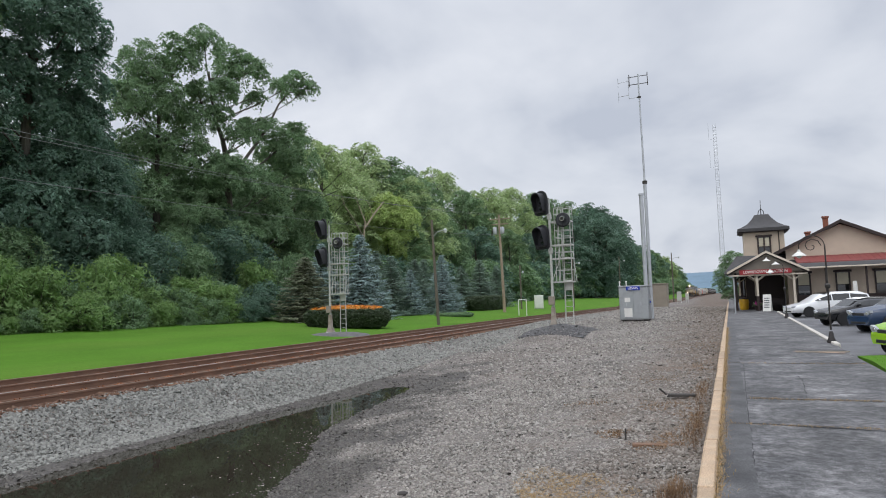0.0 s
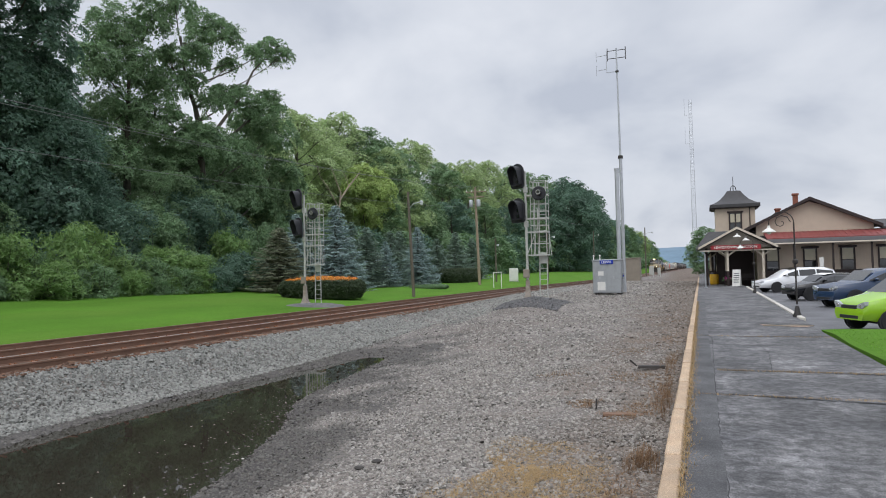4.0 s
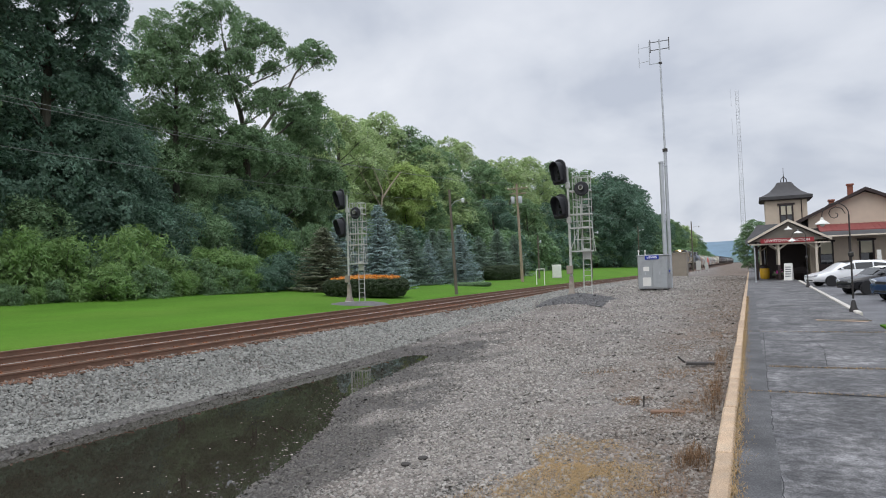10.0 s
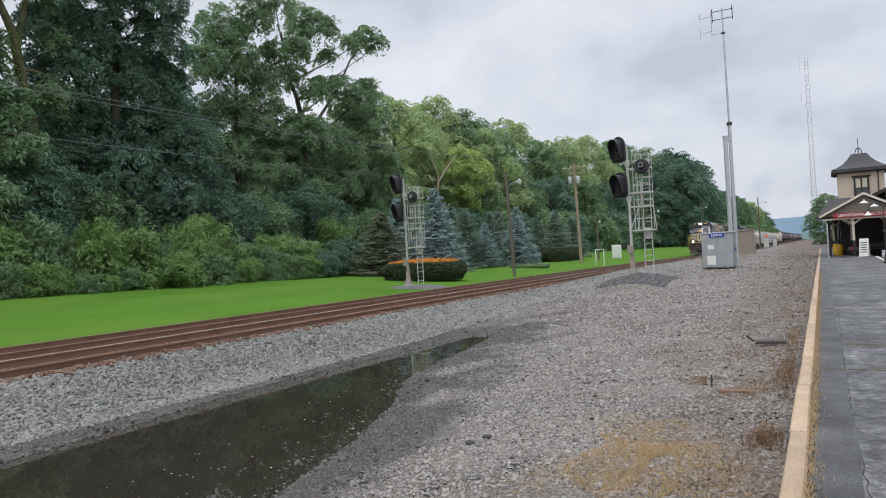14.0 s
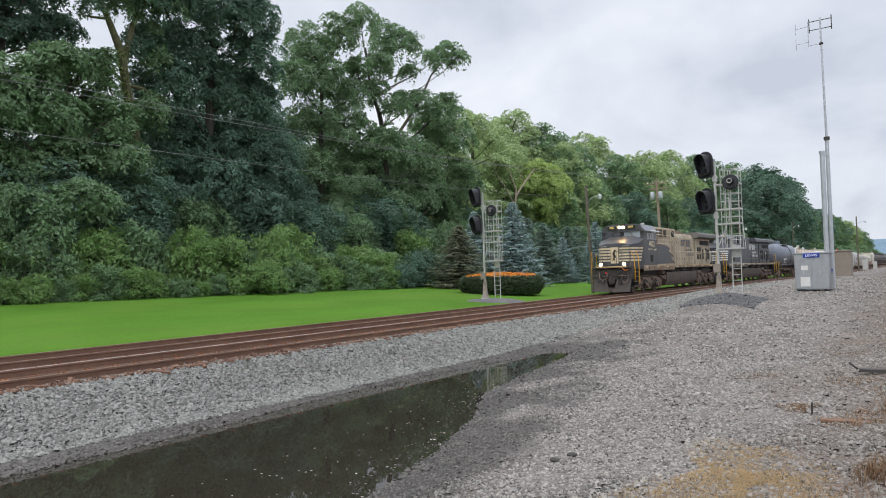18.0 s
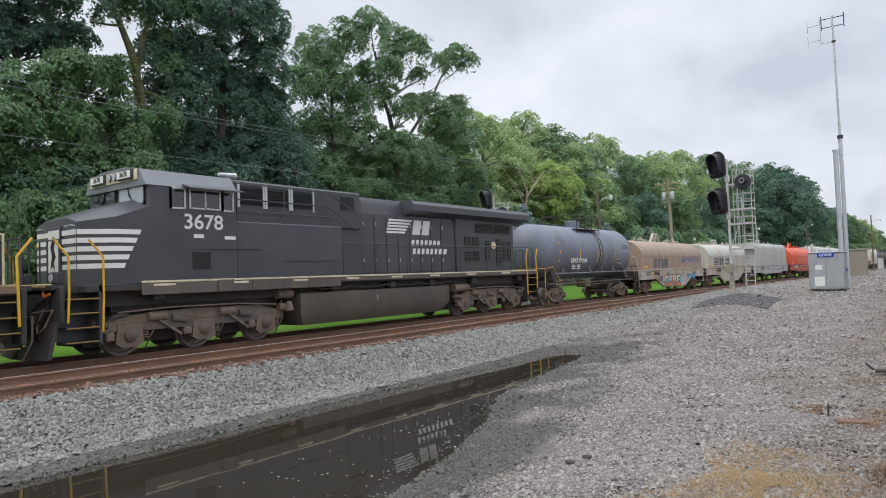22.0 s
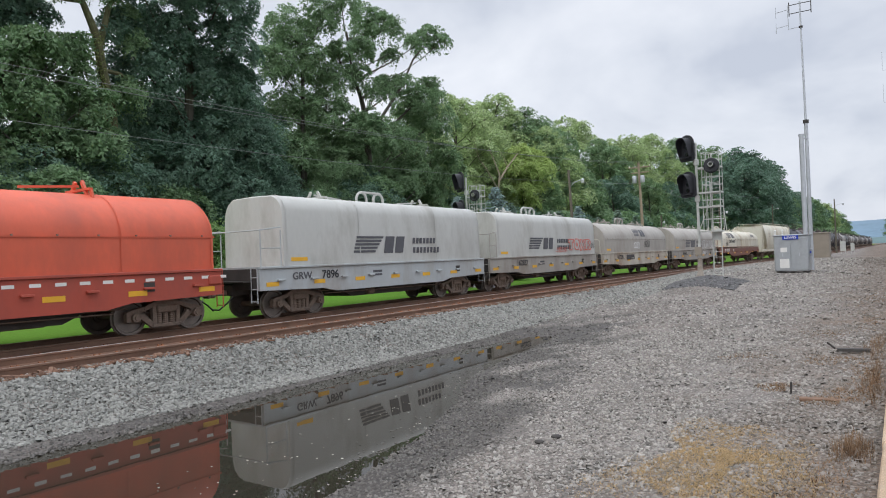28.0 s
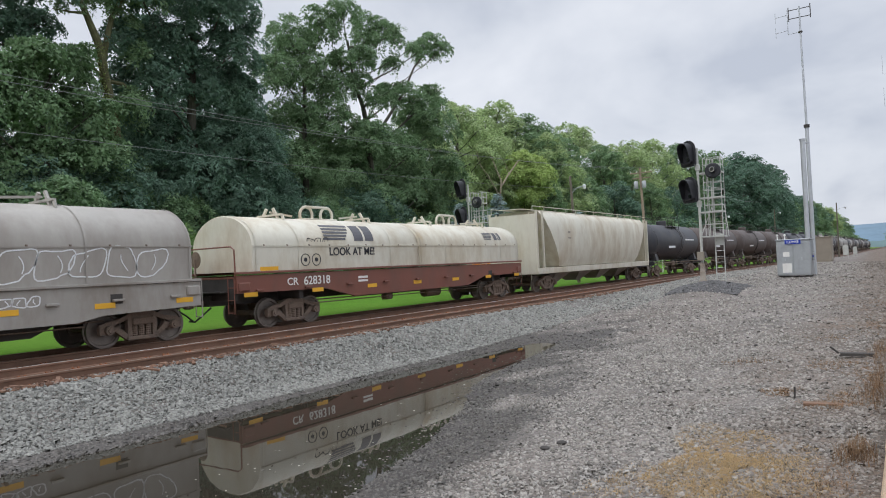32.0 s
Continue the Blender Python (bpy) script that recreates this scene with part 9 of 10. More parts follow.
KINDS = {"oak": (oak, leaf_dark, "dark green broad-leaved tree at the wood's edge"), "oakb": (oak2, leaf_dark, "dense dark green tree at the wood's edge"),
         "maple": (maple, leaf_mid, "green broad-leaved tree in the wood"), "light": (light, leaf_light, "light green tree on the slope behind"),
         "sparse": (sparse, leaf_mid, "tall open-crowned tree with bare forked limbs")}


def grove(rows, name):
    for i, (k, x, y, h) in enumerate(rows):
        m, mat, lab = KINDS[k]
        if 78 < y < 240:
            h *= 0.93
        if y > 78:
            m = {"maple": far_maple, "oak": far_oak, "oakb": far_oak}.get(k, m)
        plant(name, m, mat, lab, x, y, lawn_z(x) - 0.1, h, 24.0, (i * 67 + int(y)) % 360, wide=1.0 if y < 80 else 1.2, group="trees of the wood")


# first two: unseen trees added past the view's edge to enclose the light
grove((("oak", -48, 4, 26), ("oakb", -49, 11, 25), ("maple", -53, 33, 17), ("oak", -52, 40, 20), ("oakb", -46, 38.5, 13.5), ("oak", -52, 24, 14), ("maple", -45, 26, 10.5), ("oak", -57, 30, 17), ("maple", -58, 38, 19), ("oakb", -56, 21, 15), ("oak", -55, 15, 15)), "oak_tree")
grove((("maple", -45, 46, 11), ("maple", -53, 60, 19), ("oakb", -46, 53, 11), ("light", -50, 66, 17), ("light", -48, 72, 14.5), ("maple", -46, 66, 12), ("light", -55, 74, 23), ("oakb", -57, 48, 19), ("maple", -58, 57, 20), ("oak", -58, 68, 21)), "maple_tree")


def shaped_tree(kind, name, mat, label, x, y, stem, lobes, seed, leaf=0.25, cover=2.1, spray=0.7, bark=None):
    """A single large tree whose crown stands in known lobes. lobes: along the wood's edge, height, half width, half height."""
    rr = random.Random(seed)
    away = Vector((x, y, 0)).normalized()
    c = thing(name, label, "tree", pose(x, y, 0), "trees of the wood")
    full = []
    for i, (o, z, rh, rv) in enumerate(lobes):
        k = rr.uniform(-1.5, 0.5) * min(rh, 2.6)
        full.append((away.x * k, o + away.y * k, z, rh, rv))
    tr = Geo()
    r0 = stem[0][3]
    tr.tube([p[:3] for p in stem], [p[3] for p in stem], 9)
    limbs(tr, [p[:3] for p in stem], full, r0, rr)
    part("trunk", tr, bark or bark_m, c)
    part("crown", foliage(kind + "_crown", full, np.random.default_rng(seed), mat, leaf, spray, cover), mat, c)
    return c


base_z = lawn_z(-45) - 0.5
shaped_tree("column_oak", "oak_tree", leaf_dark, "tall dense dark green oak at the wood's edge", -45, 31.5,
            [(0, 0, base_z, 0.62), (0.1, 0.2, 6, 0.48), (-0.2, 0, 13, 0.36), (0, 0.3, 20, 0.2), (0, 0.2, 24, 0.06)],
            [(-4.1, 21.7, 2.3, 2.1), (0.1, 23.7, 3.3, 2.2), (3.0, 22.2, 2.9, 2.6), (-2.0, 19.1, 2.9, 2.6), (3.8, 18.9, 2.4, 2.7), (-3.4, 15.5, 2.1, 2.3), (0.7, 16.4, 3.4, 2.7), (4.3, 15.4, 2.0, 2.4),
             (-2.6, 12.2, 2.6, 2.3), (2.3, 12.0, 3.2, 2.5), (5.7, 10.3, 2.6, 2.2), (-0.4, 8.8, 3.3, 2.2), (-4.2, 8.5, 2.5, 2.1), (3.6, 7.3, 3.3, 2.1), (-3.3, 5.4, 3.1, 1.9), (-5.4, 18.2, 1.5, 1.6), (-5.5, 15.7, 1.4, 1.6), (-5.3, 12.9, 1.7, 1.8)], 51)
shaped_tree("spread_oak", "oak_tree", leaf_dark, "tall dark oak with high spreading limbs", -47, 18,
            [(0, -1, base_z, 0.5), (0.1, -0.8, 7, 0.4), (0, -0.5, 14, 0.3), (0, 0, 21, 0.1)],
            [(-0.5, 18.8, 2.7, 2.0), (2.2, 20.6, 2.5, 1.9), (3.3, 19.0, 1.5, 1.0), (1.0, 17.7, 1.8, 1.0), (-3.1, 17.7, 2.4, 2.0), (0.0, 21.9, 2.9, 1.8), (-4.2, 14.0, 2.3, 2.0)], 52)
shaped_tree("low_maple", "maple_tree", leaf_mid, "low spreading maple in front of the oaks", -43, 20.5,
            [(0, -0.5, base_z, 0.4), (0.1, -0.5, 4, 0.32), (0, -0.8, 9, 0.2), (0, -1, 13, 0.06)],
            [(-3.3, 13.6, 2.0, 1.4), (-0.2, 14.7, 1.9, 1.4), (-4.7, 11.5, 2.0, 1.6), (-1.7, 11.9, 2.2, 1.7), (1.1, 12.9, 1.3, 1.3), (2.5, 9.6, 1.9, 1.7), (-0.7, 9.2, 2.3, 1.6), (-3.8, 8.5, 2.0, 1.5),
             (3.5, 7.4, 2.1, 1.7), (0.1, 6.4, 2.3, 1.4), (-2.9, 5.9, 2.2, 1.3), (-6.9, 9.7, 2.5, 2.8), (1.2, 14.6, 1.2, 1.0), (2.1, 12.1, 1.3, 1.4), (0.6, 15.8, 1.1, 0.7), (-1.2, 15.3, 1.4, 0.7)], 53)
shaped_tree("round_maple", "maple_tree", leaf_mid, "light green maple with a loose rounded crown", -49, 46,
            [(0, 1, base_z, 0.45), (0, 1, 8, 0.36), (0, 1.2, 16, 0.24), (0, 1.5, 24, 0.06)],
            [(-0.2, 24.3, 2.7, 2.3), (4.0, 25.8, 2.0, 2.1), (-2.1, 20.5, 2.3, 2.1), (2.0, 21.0, 2.7, 2.1), (-0.4, 16.7, 2.9, 2.5), (5.3, 20.0, 2.2, 1.9), (4.3, 16.0, 3.3, 2.7), (-1.6, 11.8, 3.3, 2.6), (5.9, 11.4, 3.9, 3.0)], 54, cover=1.7)
loc = shaped_tree("open_locust", "locust_tree", leaf_mid, "tall open-crowned tree with bare forked limbs", -47, 54,
                  [(0, 1.2, base_z, 0.5), (0, 0.9, 9, 0.42), (0, 0.4, 16.9, 0.3), (0, -0.2, 18.9, 0.23), (0, -1.5, 21.4, 0.15), (0, -2.1, 25.5, 0.07)],
                  [(-2.7, 27.5, 1.7, 1.5), (1.7, 27.2, 2.6, 2.5), (4.7, 26.9, 1.7, 1.9), (-0.3, 24.0, 2.4, 1.2), (5.0, 24.4, 1.3, 1.0), (12.0, 28.2, 2.2, 1.5), (15.0, 28.0, 1.3, 1.4), (9.1, 27.0, 1.2, 0.8),
                   (6.0, 21.6, 2.5, 1.2), (12.7, 22.3, 2.2, 1.8), (9.1, 19.7, 3.1, 1.9), (11.9, 17.6, 3.1, 2.6), (0.3, 14.7, 3.3, 2.2), (5.7, 14.5, 2.9, 2.3), (5.5, 10.6, 4.5, 2.9), (13.5, 12.6, 3.5, 3.3), (0.1, 8.0, 4.2, 2.4), (-3.7, 22.6, 1.6, 1.4), (-1.0, 21.2, 1.7, 1.1), (2.4, 19.4, 1.9, 1.2)], 55, cover=1.5)
part("limb", Geo().tube([(0, 0.5, 15.5), (0, 2.7, 16.9), (0, 7.0, 21.6), (0, 9.3, 25.1), (0, 11.4, 27.1), (0, 13.5, 27.6)], [0.22, 0.19, 0.15, 0.11, 0.08, 0.03], 7), bark_m, loc)
part("limb", Geo().tube([(0, -0.2, 18.7), (0, 1.4, 19.9), (0, 4.9, 21.1), (0, 6.4, 21.6)], [0.17, 0.14, 0.09, 0.03], 7), bark_m, loc)
grove((("light", -56, 85.8, 28.5), ("light", -66, 113, 35), ("maple", -62, 118, 33), ("light", -56, 117, 28), ("light", -72, 170, 41), ("maple", -60, 156, 31), ("light", -58, 170, 31), ("light", -64, 209, 41), ("maple", -62, 236, 43), ("light", -60, 100, 29), ("maple", -66, 140, 34), ("light", -66, 186, 37)), "ash_tree")
grove((("maple", -60, 270, 41), ("oak", -44, 245, 35.5), ("oakb", -46, 222, 27), ("oak", -46, 296, 31), ("oak", -50, 262, 33), ("oak", -43, 233, 34), ("oak", -44, 257, 34.5), ("oakb", -43, 275, 33), ("maple", -52, 250, 34)), "ash_tree")
grove([(("maple", "light", "maple", "oak")[i % 4], -43 - 3 * (i % 3), y, h) for i, (y, h) in enumerate(((300, 28), (318, 26.5), (336, 27.5), (356, 28), (380, 28.5), (405, 29), (432, 29), (462, 30), (494, 30.5), (528, 30), (565, 30), (605, 29), (650, 27.5), (700, 25), (760, 22)))], "maple_tree")
grove((("light", -52, 88, 18), ("maple", -52, 104, 18), ("light", -52, 96, 16), ("maple", -54, 130, 20), ("oakb", -52, 142, 19), ("maple", -50, 160, 20), ("oak", -50, 182, 21), ("maple", -50, 200, 24)), "maple_tree")
shaped_tree("yellow_maple", "maple_tree", leaf_yellow, "yellow-green maple among the darker trees of the wood", -48.5, 93,
            [(0, 0, 0.5, 0.3), (0, 0.1, 7, 0.24), (0, 0.4, 14, 0.1)],
            [(-0.5, 16.4, 2.7, 1.9), (3.4, 16.9, 2.8, 1.8), (6.2, 15.4, 2.3, 1.6), (-2.8, 14.6, 2.0, 1.6), (1.4, 14.0, 2.8, 1.8), (4.6, 12.8, 2.2, 1.6), (-0.6, 11.6, 2.0, 1.5), (2.0, 9.6, 1.8, 1.5)], 83, leaf=0.3)
# a tree past the station
plant("maple_tree", far_maple, leaf_mid, "light green tree behind the station", 1.0, 112, 0, 8.2, 24.0, 30, wide=1.5)
plant("maple_tree", maple, leaf_mid, "green tree behind the station", 4.5, 130, 0, 7.0, 24.0, 80, wide=1.4)
# a trunk wrapped in ivy that forks against the sky
c = thing("ivy_trunk", "tall forked trunk wrapped in light ivy", "tree", pose(-43.5, 24.3, 0.0))
g = Geo().tube([(0, 0.9, 0), (0, 0.5, 6), (0, 0.1, 12.3), (0, -0.4, 14.8), (0, -0.8, 17.2), (0, -1.7, 19.3), (0, -2.6, 20.9), (0, -3.2, 23)], [0.42, 0.38, 0.33, 0.3, 0.27, 0.19, 0.16, 0.1], 10)
g.tube([(0, -0.6, 16.2), (0, 0.1, 19.2), (0, 1.1, 21.3), (0, 1.6, 24)], [0.22, 0.18, 0.15, 0.08], 8).tube([(0, -1.6, 19.1), (0, -2.6, 18.9), (0, -3.7, 18.8)], [0.12, 0.08, 0.03], 6)
g.tube([(0, -0.4, 15.0), (0, -1.2, 15.5), (0, -2.1, 15.2), (0, -3.0, 15.0)], [0.14, 0.1, 0.07, 0.03], 6).tube([(0, -0.4, 14.9), (0, 0.7, 14.9), (0, 1.5, 14.6), (0, 2.6, 13.6)], [0.16, 0.13, 0.1, 0.05], 6)
part("trunk", g, material("ivy_bark", (0.10, 0.098, 0.048), rough=0.9, vary=0.4, scale=3, bump=0.8), c)
rngi = np.random.default_rng(8)
cs = [(0, lerp(0.5, -0.8, t), lerp(6, 17.2, t)) for t in np.linspace(0, 1, 60)]
part("ivy", leaf_mesh("ivy", cs, np.full(len(cs), 0.42), 40, 0.15, rngi, leaf_ivy), leaf_ivy, c)
part("crown", foliage("ivy_tree_crown", [(0.5, 2.2, 21.5, 1.8, 1.5), (-0.6, 1.5, 19.2, 1.1, 1.2), (0.3, 1.8, 16.8, 1.0, 1.3), (0, -3.0, 22.2, 1.8, 1.2), (-1.5, -0.5, 23.2, 2.6, 1.6), (0.4, 1.0, 13.2, 1.4, 1.4), (0.3, -1.5, 21.0, 1.1, 0.8), (-0.4, -0.5, 20.2, 0.9, 0.9), (0.5, -2.0, 16.4, 0.7, 0.6), (0, -2.6, 19.6, 0.8, 0.6)], rngi, leaf_mid, 0.22, 0.6, 1.6), leaf_mid, c)

# undergrowth: mounds of leaves
def shrub_mesh(name, seed, mat, w=3.2, h=3.0, lobes=11, leaf=0.17, spray=0.42, per=30, cover=1.5, aspect=0.5):
    rr = random.Random(seed)
    ls = []
    for i in range(lobes):
        t = (i + 0.5) / lobes
        a, q = i * 2.4 + rr.uniform(-0.4, 0.4), w * 0.36 * math.sqrt(rr.uniform(0.2, 1)) * math.sqrt(1.05 - 0.8 * t)
        r = w * rr.uniform(0.16, 0.24)
        ls.append((math.cos(a) * q, math.sin(a) * q, lerp(0.08 * h, 0.84 * h, t), r, r * rr.uniform(0.6, 0.95)))
    return foliage(name, ls, np.random.default_rng(seed), mat, leaf, spray, cover, per, 0.3, aspect, 0.6)


shrubs = [(shrub_mesh("shrub_a", 1, leaf_mid), leaf_mid, "rounded green shrub at the lawn's edge"), (shrub_mesh("shrub_b", 2, leaf_shrub, spray=0.36), leaf_shrub, "light green leafy shrub at the lawn's edge"), (shrub_mesh("shrub_c", 3, leaf_dark, 3.6, 3.4), leaf_dark, "dark green shrub under the trees")]
big = shrub_mesh("thicket", 5, leaf_dark, 6.5, 7.5, 12, 0.4, 0.9, 24, 1.4)
bigm = shrub_mesh("thicket_b", 6, leaf_mid, 6.5, 7.5, 12, 0.4, 0.9, 24, 1.4)
near_d = shrub_mesh("thicket_c", 7, leaf_dark, 6.5, 7.5, 16, 0.22, 0.65, 36)
near_m = shrub_mesh("thicket_d", 8, leaf_mid, 6.5, 7.5, 16, 0.22, 0.65, 36)
shrubs.append((shrub_mesh("sumac", 14, leaf_shrub, 3.4, 3.2, 12, 0.30, 0.5, 26, 1.4, 0.26), leaf_shrub, "light green sumac bush with long fronds"))


def bush_trunk(name, seed, h, w):
    """A short stem that forks close to the ground into spreading limbs."""
    rr = random.Random(seed)
    g = Geo().tube([(0, 0, -0.3), (0.05, 0.02, h * 0.12), (0.0, 0.05, h * 0.5), (0.1, 0.0, h * 0.8)], [0.03 * h ** 0.5, 0.026 * h ** 0.5, 0.018 * h ** 0.5, 0.008], 7)
    for k in range(7):
        a = k * 0.9 + rr.uniform(-0.3, 0.3)
        q = w * rr.uniform(0.25, 0.48)
        z = h * rr.uniform(0.45, 0.85)
        g.tube([(0.02, 0.02, h * 0.08), (math.cos(a) * q * 0.4, math.sin(a) * q * 0.4, z * 0.5), (math.cos(a) * q, math.sin(a) * q, z)], [0.02 * h ** 0.5, 0.014 * h ** 0.5, 0.006], 5)
    return g.mesh(name)


shrub_stem, thicket_stem = bush_trunk("shrub_trunk", 1, 3.0, 3.2), bush_trunk("thicket_trunk", 2, 7.5, 6.5)
rs = random.Random(3)


def shrub(k, x, y, h, wide=1.0):
    me, mat, lab = shrubs[k]
    plant("shrub", (shrub_stem, me), mat, lab, x, y, lawn_z(x) - 0.1, h, 3.0, rs.uniform(0, 360), "shrub", wide * 3.0 / h if h > 3.6 else wide, "shrubs along the lawn")


for i, (x, y, h) in enumerate(((-39, 8.5, 6.5), (-39, 11.5, 6.7), (-40, 14.4, 6.6), (-38.5, 16.4, 4.9), (-39, 19.1, 4.4), (-38.5, 21.9, 4.2), (-38, 24.7, 3.5), (-37.5, 27.7, 3.0), (-37, 31.0, 2.9), (-36.6, 34.0, 2.8), (-36, 37.0, 2.8), (-35.4, 40.2, 3.0))):
    shrub((0, 1, 0, 0, 1)[i % 5], x, y, h, 1.15)
for i in range(17):
    y = 6 + i * 2.25
    shrub((3, 0, 3, 1, 0, 3)[i % 6], lerp(-39.6, -35.8, i / 16) + rs.uniform(-1.0, 0.5), y + rs.uniform(-0.6, 0.6), rs.uniform(2.6, 5.2), rs.uniform(1.05, 1.4))
for i in range(30):
    y = 5 + i * 1.28
    shrub((1, 0, 1, 3, 0)[i % 5], lerp(-37.6, -34.0, i / 29) + rs.uniform(-0.5, 0.4), y + rs.uniform(-0.4, 0.4), rs.uniform(0.9, 2.5), rs.uniform(0.9, 1.35))
for k, x, y, h in ((0, -39.0, 53.5, 6.4), (1, -40.5, 50.5, 5.4), (0, -40, 66.5, 6.2), (1, -41.5, 71, 7.0), (0, -42, 61.5, 7.6), (1, -42.5, 78, 6.5)):
    shrub(k, x, y, h, 1.5)
for x, y, h in ((-34.2, 43.0, 2.2), (-33, 46.5, 2.0), (-34.5, 49, 2.6), (-33.4, 40.9, 1.9), (-35.5, 45, 3.0)):
    shrub(2, x, y, h, 1.2)
for i in range(16):
    y = 2 + i * 5.2
    x = -42.5 - 2.0 * (i > 8) + rs.uniform(-1, 1)
    me, mat = ((near_d, leaf_dark), (near_m, leaf_mid))[i % 3 == 2]
    plant("thicket", (thicket_stem, me), mat, "dense dark undergrowth at the wood's edge", x, y, lawn_z(x) - 0.2, rs.uniform(6.5, 9.5), 7.5, rs.uniform(0, 360), "shrub", rs.uniform(1.0, 1.25), "undergrowth of the wood")
for i in range(16):
    y = 84 + i * 13
    x = -46 + rs.uniform(-2, 2)
    me, mat = ((big, leaf_dark), (bigm, leaf_mid))[i % 2]
    plant("thicket", (thicket_stem, me), mat, "dense dark undergrowth at the wood's edge", x, y, lawn_z(x) - 0.2, rs.uniform(8, 12), 7.5, rs.uniform(0, 360), "shrub", rs.uniform(1.2, 1.5), "undergrowth of the wood")
for i in range(14):
    y = 90 + i * 40
    plant("thicket", (thicket_stem, bigm), leaf_mid, "distant green bushes along the line", -40 + rs.uniform(-2, 2), y + 200, 0.6, rs.uniform(9, 13), 7.5, rs.uniform(0, 360), "shrub", 1.8, "undergrowth of the wood")

# spruces
needle_brown = leaf_material("needles_brown", (0.215, 0.245, 0.16), (0.26, 0.26, 0.17))
spruce = conifer("spruce", needle_m, 11)
spruce_b = conifer("blue_spruce", needle_blue, 12)
spruce_c = conifer("brown_spruce", needle_brown, 13)
for i, (x, y, h, k, w) in enumerate(((-31, 44.8, 5.3, 2, 1.75), (-33, 48.5, 4.6, 0, 1.4), (-33, 50.2, 6.8, 1, 1.1), (-30, 51.9, 7.7, 1, 1.2), (-32, 56.0, 6.6, 0, 1.35), (-31, 59.7, 6.1, 0, 1.35), (-31, 65.2, 6.0, 0, 1.3), (-30.2, 62.4, 4.8, 1, 1.2), (-29.5, 69.1, 6.7, 1, 1.15), (-31, 72.5, 5.6, 0, 1.3), (-31, 78.8, 5.7, 0, 1.35), (-32, 88.5, 7.0, 0, 1.3), (-33, 98.7, 6.5, 0, 1.3), (-34, 62, 6.8, 0, 1.3), (-34, 74, 6.4, 0, 1.3))):
    plant("spruce_tree", (spruce, spruce_b, spruce_c)[k], (needle_m, needle_blue, needle_brown)[k], ("dark green spruce on the lawn", "pale blue-green spruce on the lawn", "brownish green spruce beside the shrubs")[k], x, y, lawn_z(x) - 0.05, h, 8.0, i * 50, "spruce", w, "spruces on the lawn")

# clipped hedges and the flower bed
def hedge(name, x, y, rx, ry, h, mat, label, seed, flowers=None):
    rng = np.random.default_rng(seed)
    n = 1500
    a = rng.uniform(0, 2 * math.pi, n)
    side = rng.uniform(0, 1, n) < 0.55
    up = rng.uniform(0.04, 1.0, n)
    rr = np.where(side, 0.86 + 0.14 * np.sin(np.clip(up * 1.25, 0, 1.25) * 1.9) - 0.05 * (up > 0.9), np.sqrt(rng.uniform(0, 1, n)) * 0.95)
    z = np.where(side, up * 0.97, 0.98 + 0.10 * (1 - rr ** 2)) * h
    cs = np.stack([rx * rr * np.cos(a), ry * rr * np.sin(a), z], 1)
    c = thing(name, label, "hedge", pose(x, y, lawn_z(x)))
    core = Geo().lathe([(0.82, 0.0), (0.92, h * 0.4), (0.94, h * 0.7), (0.86, h * 0.93), (0.001, h * 1.0)], n=32)
    core.v = [(p * rx, q * ry, s) for p, q, s in core.v]
    part("core", core, mat, c)
    part("foliage", leaf_mesh(name + "_leaves", cs, np.full(n, 0.16), 30, 0.10, rng, mat), mat, c)
    if flowers is not None:
        k = 620
        a = rng.uniform(0, 2 * math.pi, k)
        q = np.sqrt(rng.uniform(0, 1, k)) * 0.88
        cs = np.stack([rx * q * np.cos(a), ry * q * np.sin(a), h * (1.02 + 0.20 * (1 - q ** 2)) + 0.03 * rng.normal(size=k)], 1)
        part("blossom", leaf_mesh(name + "_blossom", cs, np.full(k, 0.13), 22, 0.085, rng, flowers), flowers, c)
    return c


orange_petal = material("orange_petals", (0.68, 0.24, 0.03), rough=0.6, vary=0.1, island=0.35, tint=(0.72, 0.36, 0.05))
leaf_yew = leaf_material("leaf_yew", (0.060, 0.090, 0.045), (0.085, 0.11, 0.055))
hedge("flower_hedge", -24.4, 40.2, 3.2, 1.7, 1.15, leaf_yew, "oval clipped hedge topped with orange flowers", 4, orange_petal)
hedge("hedge", -29.0, 82.5, 1.6, 6.8, 1.65, leaf_yew, "dark clipped hedge on the lawn", 5)
hedge("flower_bed", -24.9, 61, 1.9, 0.9, 0.26, leaf_mid, "small round flower bed on the lawn", 6)

# dead forked limbs showing in front of the trees
c = thing("dead_tree", "pale dead forked tree among the greenery", "tree", pose(-44.0, 77.0, 0.9))
deadwood = material("dead_wood", (0.33, 0.27, 0.2), rough=0.9, vary=0.2, scale=3, bump=0.4)
g = Geo().tube([(0, 0, -0.3), (0, 0.1, 9), (0.2, 0.3, 11.5), (-0.6, -0.8, 14.9)], [0.2, 0.12, 0.1, 0.03], 7).tube([(0.1, 0.2, 10.5), (0.8, 1.5, 12.5), (1.6, 3.0, 14.4)], [0.12, 0.11, 0.07], 6).tube([(0.8, 1.4, 12.4), (0.6, 0.9, 13.8), (0.4, 0.4, 14.4)], [0.06, 0.04, 0.02], 5).tube([(0.0, 0.1, 9.5), (-0.4, -2.0, 12.0), (-0.6, -3.4, 13.2), (-0.6, -4.4, 15.0)], [0.08, 0.07, 0.05, 0.03], 6)
part("trunk", g, deadwood, c)

